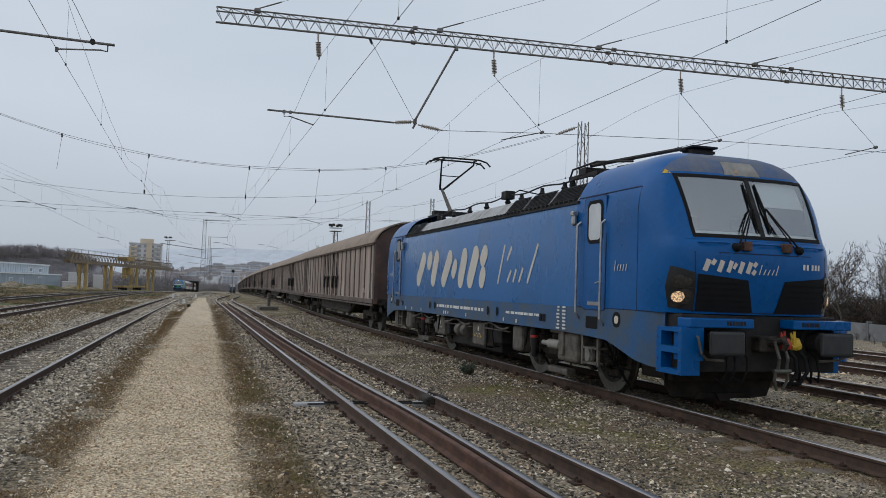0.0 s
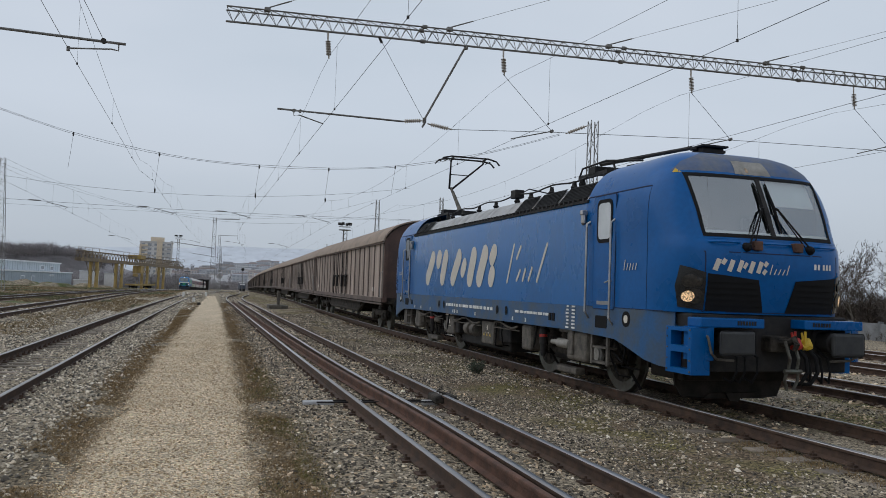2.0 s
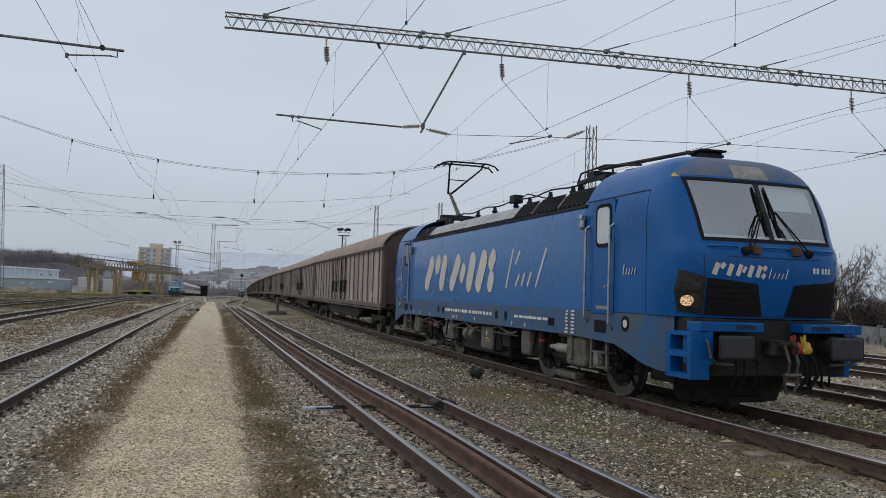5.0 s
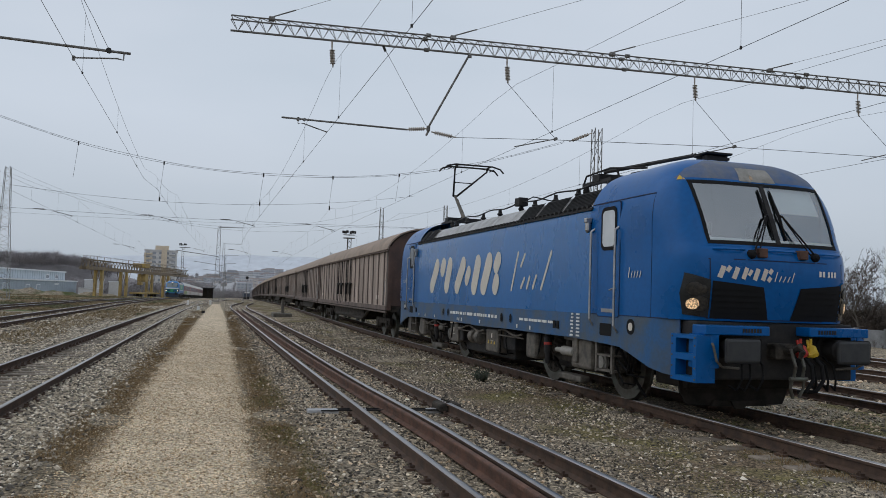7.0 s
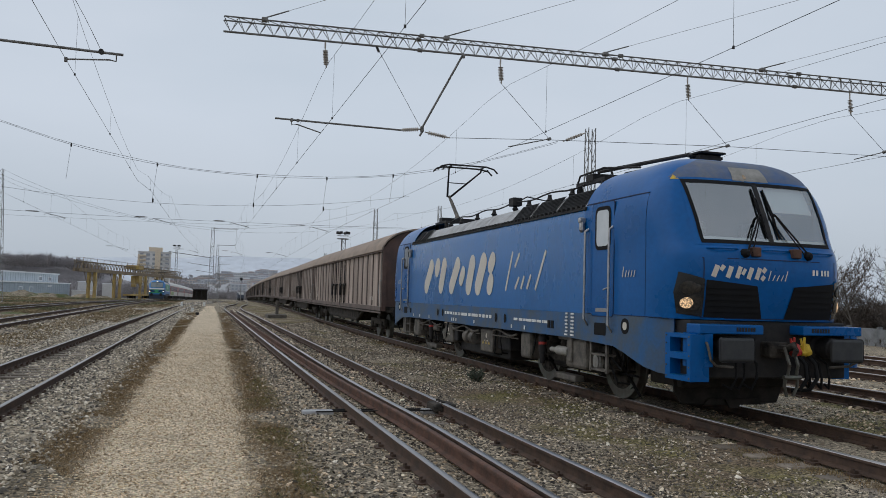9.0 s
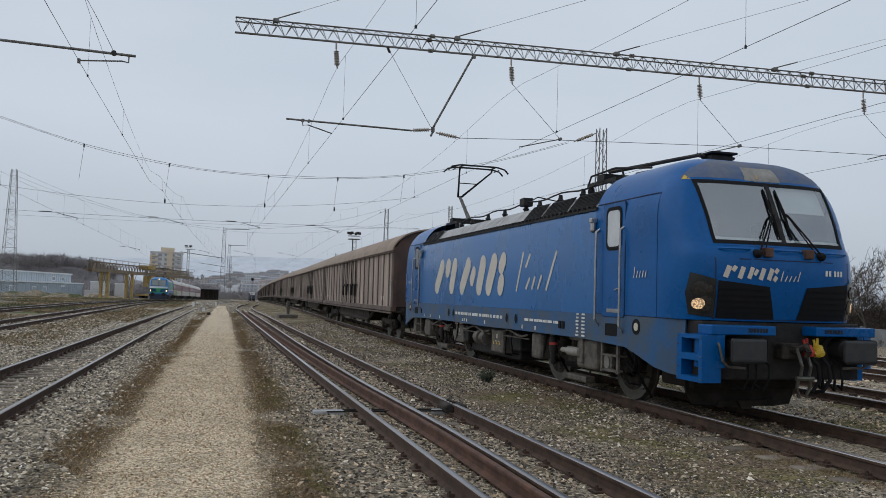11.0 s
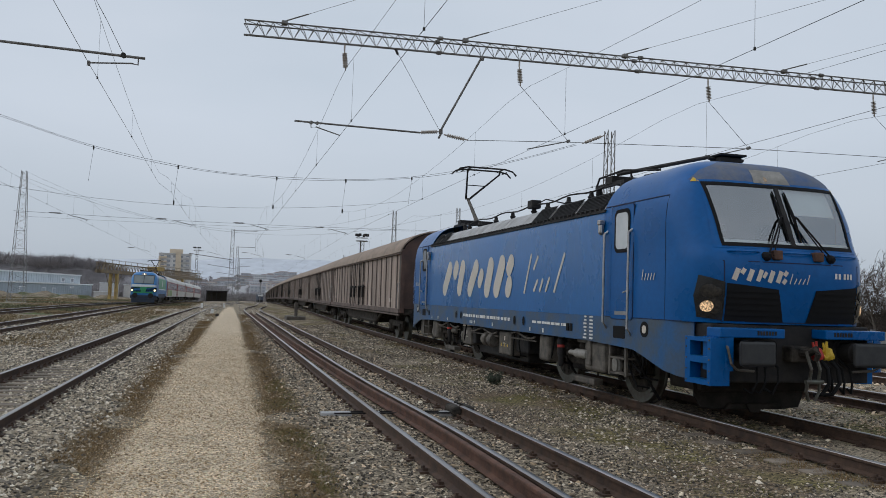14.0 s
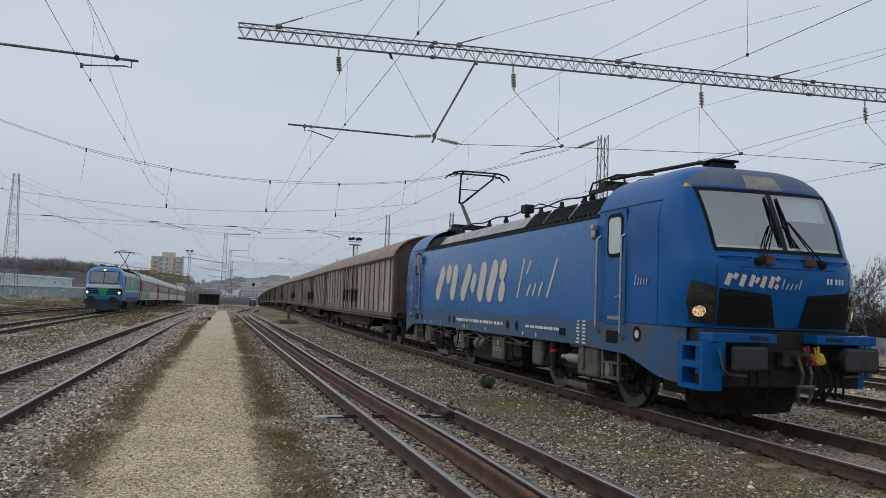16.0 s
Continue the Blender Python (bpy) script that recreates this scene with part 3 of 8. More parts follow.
    for by in (-8.0, 8.0):
        bm = B()
        for s in (-1, 1):
            bevel_box(bm, s * 1.0 - 0.07, s * 1.0 + 0.07, by - 1.35, by + 1.35, 0.5, 0.72, 0.03)
            for ay in (-0.9, 0.9):
                bevel_box(bm, s * 1.0 - 0.12, s * 1.0 + 0.12, by + ay - 0.17, by + ay + 0.17, 0.33, 0.63, 0.04)
                lathe(bm, (s * 1.0, by + ay + 0.27, 0.42), (0, 0, 1), [(0, 0.08), (0.3, 0.08)], 10)
                lathe(bm, (s * 1.0, by + ay - 0.27, 0.42), (0, 0, 1), [(0, 0.08), (0.3, 0.08)], 10)
        box(bm, -1.0, 1.0, by - 0.2, by + 0.2, 0.55, 0.98)
        part("bogie_frame", bm, M_BOGIE, w)
        for ay in (-0.9, 0.9):
            bm = B()
            for s in (-1, 1):
                lathe(bm, (s * 0.69, by + ay, 0.46), (s, 0, 0), [(0, 0.49), (0.03, 0.49), (0.035, 0.46), (0.13, 0.455), (0.132, 0.38), (0.09, 0.36), (0.09, 0.15), (0.16, 0.13), (0.16, 0.02)], 24)
            tube(bm, [(-0.7, by + ay, 0.46), (0.7, by + ay, 0.46)], 0.08, 10)
            part("wheelset", bm, M_WHEEL, w, smooth=True)
    for s in (-1, 1):
        for x in (-0.875, 0.875):
            bm = B()
            lathe(bm, (x, s * (hl - 0.25), 1.0), (0, s, 0), [(0, 0.13), (0.3, 0.13), (0.31, 0.1), (0.5, 0.1), (0.51, 0.2), (0.54, 0.2)], 14)
            part("buffer", bm, M_DARK, w, smooth=True)
    return w


def freight_train():
    w = build_wagon()
    y = 18.98 + WAGON_LEN / 2
    for k in range(16):
        a = math.atan2(LOCO_LINE(y + 7) - LOCO_LINE(y - 7), 14.0)
        x = (LOCO_LINE(y + 7) + LOCO_LINE(y - 7)) / 2
        b = math.atan2(GRADE(y + 7) - GRADE(y - 7), 14.0)
        m = pose(x, y, (GRADE(y + 7) + GRADE(y - 7)) / 2, math.degrees(b), 0, -math.degrees(a))
        if k == 0:
            w.matrix_basis = m
        else:
            copy_thing(w, m)
        y += WAGON_LEN * math.cos(a)


freight_train()


# ---- the blue freight locomotive: x across, y from the front buffers back, z from the rail head ----
LOCO_LEN = 18.4
NOSE_BACK = 2.0
PROFILE_W = line_through([0.9, 1.2, 1.6, 2.4, 3.1, 3.2, 3.35, 3.5, 3.65, 3.78, 3.88, 3.93], [1.498, 1.5, 1.5, 1.5, 1.499, 1.485, 1.43, 1.345, 1.22, 1.03, 0.74, 0.42])
NOSE_Y = line_through([1.0, 1.44, 2.0, 2.25, 2.42, 2.5, 2.9, 3.2, 3.45, 3.65, 3.8, 3.88, 3.93], [0.58, 0.47, 0.39, 0.39, 0.43, 0.49, 0.67, 0.82, 0.95, 1.09, 1.3, 1.55, 1.9])
NOSE_N = 4.3
def window_glass(name, gloss):
    """A clear pane: it lets most light through and mirrors the sky in part."""
    m = bpy.data.materials.new(name)
    m.use_nodes = True
    n, l = m.node_tree.nodes, m.node_tree.links
    n.remove(n["Principled BSDF"])
    clear, shine, mix = n.new("ShaderNodeBsdfTransparent"), n.new("ShaderNodeBsdfGlossy"), n.new("ShaderNodeMixShader")
    clear.inputs[0].default_value = (0.82, 0.87, 0.88, 1)
    shine.inputs["Color"].default_value = (0.95, 0.98, 1.0, 1)
    shine.inputs["Roughness"].default_value = 0.03
    mix.inputs[0].default_value = gloss
    l.new(clear.outputs[0], mix.inputs[1])
    l.new(shine.outputs[0], mix.inputs[2])
    l.new(mix.outputs[0], n["Material Output"].inputs[0])
    return m


M_GLASS = window_glass("cab_glass", 0.3)
M_FARGLASS = mat("far_cab_glass", (0.17, 0.20, 0.205), 0.06, col2=(0.14, 0.17, 0.175), scale=0.7, fine=2, bump=0.0, coat=0.8)
M_CABWALL = mat("cab_lining", (0.16, 0.165, 0.17), 0.7, col2=(0.12, 0.125, 0.13), scale=2, fine=20, bump=0.02)
M_DESK = mat("driving_desk_grey", (0.45, 0.47, 0.46), 0.6, col2=(0.38, 0.40, 0.39), scale=3, fine=30, bump=0.02)
M_SEAT = mat("seat_cloth", (0.06, 0.065, 0.075), 0.9, bump=0.1)
M_BLIND = mat("cab_blind", (0.42, 0.45, 0.45), 0.8, col2=(0.38, 0.40, 0.40), scale=0.7, fine=2, bump=0.0)
# opaque pane; the pale base colour stands in for mirrored sky
M_SIDEGLASS = mat("sky_tinted_side_glass", (0.52, 0.54, 0.55), 0.06, col2=(0.47, 0.5, 0.52), scale=1.5, fine=3, bump=0.0, coat=0.6)
M_WINDARK = mat("dark_cab_glass", (0.03, 0.035, 0.04), 0.1, bump=0.0)
M_RUBBER = mat("black_rubber", (0.012, 0.012, 0.013), 0.75, spec=0.15, bump=0.05)
M_BLACKGLOSS = mat("black_gloss_panel", (0.012, 0.013, 0.015), 0.22, bump=0.0, coat=0.3)
M_SEAM = mat("panel_seam", (0.006, 0.02, 0.07), 0.8, bump=0.0)
M_PLOUGH = mat("plough_paint", (0.038, 0.032, 0.027), 0.8, spec=0.15, col2=(0.016, 0.014, 0.012), scale=4, fine=40, bump=0.1)
M_BUFFER = mat("buffer_plate", (0.019, 0.02, 0.023), 0.6, col2=(0.03, 0.031, 0.032), scale=6, fine=40, bump=0.05)
M_RED = mat("red_tap", (0.45, 0.03, 0.02), 0.5, bump=0.0)
M_YELLOW = mat("yellow_tap", (0.6, 0.4, 0.03), 0.5, bump=0.0)
M_LAMPGREY = mat("lamp_housing_grey", (0.30, 0.285, 0.26), 0.6, col2=(0.2, 0.19, 0.17), scale=5, fine=40, bump=0.05)
M_BOXGREY = mat("equipment_box_grey", (0.15, 0.132, 0.11), 0.7, col2=(0.05, 0.045, 0.039), scale=5, fine=40, bump=0.05)
M_LAMP = glow("headlamp_glow", (1.0, 0.66, 0.36), 0.5)


def lamp_cells(m):
    """Breaks a lit lamp into small bright cells between dark facets."""
    n, l = m.node_tree.nodes, m.node_tree.links
    b = n["Principled BSDF"]
    tc, vor, ramp = n.new("ShaderNodeTexCoord"), n.new("ShaderNodeTexVoronoi"), n.new("ShaderNodeMapRange")
    vor.inputs["Scale"].default_value = 42
    ramp.inputs[1].default_value, ramp.inputs[2].default_value = 0.75, 0.2
    ramp.inputs[3].default_value, ramp.inputs[4].default_value = 0.08, 0.95
    l.new(tc.outputs["Object"], vor.inputs["Vector"])
    l.new(vor.outputs["Distance"], ramp.inputs[0])
    l.new(ramp.outputs[0], b.inputs["Emission Strength"])
    b.inputs["Base Color"].default_value = (0.2, 0.14, 0.09, 1)


lamp_cells(M_LAMP)
M_LENS = mat("unlit_lamp_lens", (0.02, 0.019, 0.018), 0.2, spec=0.3, col2=(0.05, 0.043, 0.036), scale=25, fine=60, bump=0.0)
M_LAMP_DIM = mat("lamp_reflector", (0.42, 0.3, 0.2), 0.25, metal=0.6, bump=0.0)


def nose_y(x, z):
    w = PROFILE_W(z)
    t = min(1.0, abs(x) / w)
    f = NOSE_Y(z)
    return NOSE_BACK - (NOSE_BACK - f) * (1 - t ** NOSE_N) ** (1 / NOSE_N)


def cab_shell(bm, z0=1.43, opening=False):
    rows = []
    for z in [z0, 1.6, 1.8, 2.0, 2.15, 2.25, 2.33, 2.42, 2.5, 2.54, 2.7, 2.9, 3.05, 3.18, 3.27, 3.35, 3.43, 3.5, 3.58, 3.65, 3.72, 3.78, 3.83, 3.88, 3.93]:
        w = PROFILE_W(z)
        row = [(-w, 3.38, z)]
        for a in np.linspace(0, math.pi, 49):
            cx, sy = math.cos(a), math.sin(a)
            e = 2 / NOSE_N
            row.append((-w * math.copysign(abs(cx) ** e, cx), NOSE_BACK - (NOSE_BACK - NOSE_Y(z)) * abs(sy) ** e, z))
        row.append((w, 3.38, z))
        rows.append(row)
    rows.append([(p[0] * 0.3, max(p[1], 2.3), 3.945) for p in rows[-1]])
    faces = sheet(bm, rows)
    if opening:
        bmesh.ops.delete(bm, geom=[f for f in faces if all(2.53 < v.co.z < 3.44 and abs(v.co.x) < 0.772 * PROFILE_W(v.co.z) and v.co.y < 1.9 for v in f.verts)], context="FACES")


def nose_patch(left, right, lift=0.006, n=10):
    """Rows of points of a panel that follows the nose; left and right edges as (x, z) from bottom to top."""
    rows = []
    for i in range(n + 1):
        f = i / n * (len(left) - 1)
        k = min(int(f), len(left) - 2)
        u = f - k
        a = [left[k][c] + (left[k + 1][c] - left[k][c]) * u for c in (0, 1)]
        b = [right[k][c] + (right[k + 1][c] - right[k][c]) * u for c in (0, 1)]
        row = []
        for j in range(n * 2 + 1):
            v = j / (n * 2)
            x, z = a[0] + (b[0] - a[0]) * v, a[1] + (b[1] - a[1]) * v
            row.append((x * (1 + lift / 1.5), nose_y(x, z) - lift, z))
        rows.append(row)
    return rows


def nose_frame(outer, inner, lift):
    """Four mitred patches round an opening; outer and inner as half-width below, half-width above, foot and head."""
    (ob, ot, o0, o1), (ib, it, i0, i1) = outer, inner
    return [nose_patch([(-ob, o0), (-ot, o1)], [(-ib, i0), (-it, i1)], lift, 12), nose_patch([(ib, i0), (it, i1)], [(ob, o0), (ot, o1)], lift, 12),
            nose_patch([(-ob, o0), (-ib, i0)], [(ob, o0), (ib, i0)], lift, 12), nose_patch([(-it, i1), (-ot, o1)], [(it, i1), (ot, o1)], lift, 12)]


def nose_strip(x0, z0, x1, z1, w, lift=0.008):
    """A narrow strip on the nose from one point to another."""
    d = Vector((x1 - x0, z1 - z0)).normalized() * (w / 2)
    return nose_patch([(x0 - d.y, z0 + d.x), (x1 - d.y, z1 + d.x)], [(x0 + d.y, z0 - d.x), (x1 + d.y, z1 - d.x)], lift, 6)


def side_stroke(bm, y0, z0, y1, z1, w, x=-1.522, ball=0.0, seg=8):
    """A flat stroke with round ends on the flank, 3 mm thick."""
    a, b = Vector((y0, z0)), Vector((y1, z1))
    d = (b - a).normalized()
    n = Vector((-d.y, d.x))
    r = w / 2
    pts = [b + (n * math.cos(t) + d * math.sin(t)) * r for t in np.linspace(0, math.pi, seg)] + [a + (-n * math.cos(t) - d * math.sin(t)) * r for t in np.linspace(0, math.pi, seg)]
    lo = [bm.verts.new((x, p.x, p.y)) for p in pts]
    hi = [bm.verts.new((x + 0.004, p.x, p.y)) for p in pts]
    bm.faces.new(lo)
    bm.faces.new(hi[::-1])
    for k in range(len(pts)):
        j = (k + 1) % len(pts)
        bm.faces.new((lo[k], lo[j], hi[j], hi[k]))
    if ball:
        for k, c in enumerate((a, b)):
            for s in (-0.6, 0.6):
                q = c + Vector((s * r * 1.5, 0))
                side_stroke(bm, q.x - 0.02, q.y, q.x + 0.02, q.y, ball, x - 0.0012 * (k * 2 + (s > 0) + 1), 0, 6)


def bogie(loco, cy):
    for s in (-1, 1):
        bm = B()
        rows = [(-2.1, 0.66, 0.86), (-1.0, 0.62, 0.9), (-0.5, 0.5, 0.78), (0.5, 0.5, 0.78), (1.0, 0.62, 0.9), (2.1, 0.66, 0.86)]
        for (a, z0, z1), (b, w0, w1) in zip(rows, rows[1:]):
            v = [bm.verts.new(p) for p in ((s * 1.0, cy + a, z0), (s * 1.16, cy + a, z0), (s * 1.16, cy + a, z1), (s * 1.0, cy + a, z1), (s * 1.0, cy + b, w0), (s * 1.16, cy + b, w0), (s * 1.16, cy + b, w1), (s * 1.0, cy + b, w1))]
            for f in ((0, 1, 2, 3), (7, 6, 5, 4), (0, 4, 5, 1), (1, 5, 6, 2), (2, 6, 7, 3), (3, 7, 4, 0)):
                bm.faces.new([v[i] for i in f])
        part("bogie_frame", bm, M_BOGIE, loco)
        for ay in (-1.5, 1.5):
            bm = B()
            bevel_box(bm, s * 1.05 - 0.13, s * 1.05 + 0.13, cy + ay - 0.2, cy + ay + 0.2, 0.45, 0.82, 0.05)
            lathe(bm, (s * 1.16, cy + ay, 0.625), (s, 0, 0), [(0, 0.17), (0.07, 0.16), (0.08, 0.05)], 14)
            part("axle_box", bm, M_BOGIE, loco)
            for d in (-0.36, 0.36):
                bm = B()
                prof = []
                for k in range(9):
                    prof += [(k * 0.036, 0.085), (k * 0.036 + 0.018, 0.105)]
                lathe(bm, (s * 1.08, cy + ay + d, 0.5), (0, 0, 1), prof, 10)
                part("spring", bm, M_BOGIE, loco)
        for d in (-0.55, 0.0, 0.55):
            bm = B()
            lathe(bm, (s * 1.12, cy + d, 0.62), (0, 0, 1), [(0, 0.12), (0.04, 0.14), (0.09, 0.12), (0.13, 0.14), (0.18, 0.12), (0.22, 0.14), (0.27, 0.12), (0.31, 0.14), (0.36, 0.12)], 12)
            part("coil_spring", bm, M_BOGIE, loco)
        bm = B()
        lathe(bm, (s * 1.28, cy + 0.75, 0.62), (0.0, 0.1, 1), [(0, 0.045), (0.2, 0.045), (0.2, 0.065), (0.42, 0.065)], 10)
        part("damper", bm, M_BOXGREY, loco, smooth=True)
        bm = B()
        lathe(bm, (s * 1.3, cy - 0.2, 0.72), (0, -1, 0.05), [(0, 0.05), (0.35, 0.05), (0.35, 0.085), (0.95, 0.085), (0.97, 0.03)], 12)
        part("yaw_damper", bm, M_BOXGREY, loco, "dusty grey yaw damper cylinder", True)
        for ay in (-0.78, 0.78):
            bm = B()
            bevel_box(bm, s * 0.78 - 0.05, s * 0.78 + 0.05, cy + ay - 0.12, cy + ay + 0.12, 0.3, 0.8, 0.03)
            tube(bm, [(s * 1.0, cy + ay, 0.8), (s * 1.2, cy + ay * 0.9, 0.6), (s * 1.18, cy + ay * 0.8, 0.35)], 0.02, 6)
            part("brake_gear", bm, M_BOGIE, loco)
        bm = B()
        bevel_box(bm, s * 1.1 - 0.1, s * 1.1 + 0.1, cy - 0.5, cy + 0.45, 0.16, 0.28, 0.03)
        part("track_brake", bm, M_BOXGREY, loco)
    bm = B()
    bevel_box(bm, -0.95, 0.95, cy - 1.0, cy + 1.0, 0.35, 0.8, 0.05)
    part("motor_block", bm, M_DARK, loco)
    for ay in (-1.5, 1.5):
        ws = part("wheelset", None or wheel_axle(cy + ay), M_WHEEL, loco, smooth=True)
        for s in (-1, 1):
            bm = B()
            lathe(bm, (s * 0.825, cy + ay, 0.625), (s, 0, 0), [(0.0, 0.46), (0.012, 0.46), (0.012, 0.25), (0.0, 0.25)], 28)
            for k in range(14):
                a = 2 * math.pi * k / 14
                lathe(bm, (s * 0.835, cy + ay + 0.40 * math.cos(a), 0.625 + 0.40 * math.sin(a)), (s, 0, 0), [(0, 0.022), (0.02, 0.022)], 6)
            part("brake_disc", bm, M_BOGIE, ws)


def wheel_axle(y):
    bm = B()
    for s in (-1, 1):
        lathe(bm, (s * 0.68, y, 0.625), (s, 0, 0), [(0, 0.655), (0.03, 0.655), (0.04, 0.628), (0.14, 0.622), (0.142, 0.54), (0.125, 0.52), (0.125, 0.2), (0.18, 0.17), (0.18, 0.02)], 36)
    tube(bm, [(-0.7, y, 0.625), (0.7, y, 0.625)], 0.1, 12)
    return bm


def pantograph_raised(loco):
    p = part("pantograph_base", pan_base(15.3), M_DARK, loco)
    bm = B()
    tube(bm, [(0, 15.2, 4.1), (0, 16.25, 4.94)], [0.06, 0.045], 8)
    tube(bm, [(0.2, 15.5, 4.05), (0.1, 16.3, 4.86)], 0.02, 6)
    part("lower_arm", bm, M_BOXGREY, p, "tan-grey lower arm")
    bm = B()
    tube(bm, [(-0.06, 16.25, 4.94), (-0.52, 14.65, 5.55)], [0.035, 0.025], 8)
    tube(bm, [(0.06, 16.25, 4.94), (0.52, 14.65, 5.55)], [0.035, 0.025], 8)
    tube(bm, [(-0.3, 15.4, 5.27), (0.3, 15.4, 5.27)], 0.015, 6)
    part("upper_arm", bm, M_DARK, p)
    bm = B()
    for dy in (-0.25, 0.25):
        pts = [(-0.97, 14.6 + dy, 5.50), (-0.85, 14.6 + dy, 5.62), (-0.6, 14.6 + dy, 5.68), (0.6, 14.6 + dy, 5.68), (0.85, 14.6 + dy, 5.62), (0.97, 14.6 + dy, 5.50)]
        tube(bm, pts, 0.026, 6)
    for x in (-0.52, 0.52):
        tube(bm, [(x, 14.35, 5.66), (x, 14.85, 5.66)], 0.022, 6)
        tube(bm, [(x, 14.65, 5.55), (x, 14.6, 5.66)], 0.03, 6)
        tube(bm, [(x * 1.3, 14.4, 5.6), (x * 1.3, 14.85, 5.6)], 0.016, 6)
    part("collector_head", bm, M_DARK, p)


def pan_base(y):
    bm = B()
    for s in (-0.5, 0.5):
        box(bm, s - 0.04, s + 0.04, y - 0.6, y + 0.6, 3.93, 4.0)
        for d in (-0.5, 0.5):
            lathe(bm, (s, y + d, 3.52), (0, 0, 1), [(0, 0.05), (0.05, 0.07), (0.1, 0.05), (0.17, 0.07), (0.24, 0.05), (0.31, 0.07), (0.42, 0.05)], 10)
    box(bm, -0.55, 0.55, y - 0.15, y + 0.15, 3.98, 4.12)
    return bm


def pantograph_folded(loco):
    p = part("folded_pantograph_base", pan_base(5.1), M_DARK, loco)
    for s in (-1, 1):
        bm = B()
        tube(bm, [(s * 0.3, 5.2, 4.2), (s * 0.24, 2.2, 4.07)], [0.04, 0.032], 8)
        tube(bm, [(s * 0.42, 5.9, 4.0), (s * 0.5, 5.6, 4.15), (s * 0.5, 4.6, 4.18), (s * 0.45, 4.0, 4.1), (s * 0.3, 3.6, 4.06)], 0.02, 6)
        tube(bm, [(s * 0.45, 4.3, 3.9), (s * 0.46, 4.4, 4.12)], 0.022, 6)
        part("folded_arm", bm, M_DARK, p)
    bm = B()
    bevel_box(bm, -0.2, 0.2, 1.95, 2.25, 3.92, 4.05, 0.02)
    bevel_box(bm, -0.24, 0.24, 1.88, 2.34, 4.055, 4.09, 0.012)
    tube(bm, [(-0.32, 2.1, 4.03), (0.32, 2.1, 4.03)], 0.028, 6)
    part("folded_head", bm, M_DARK, p)


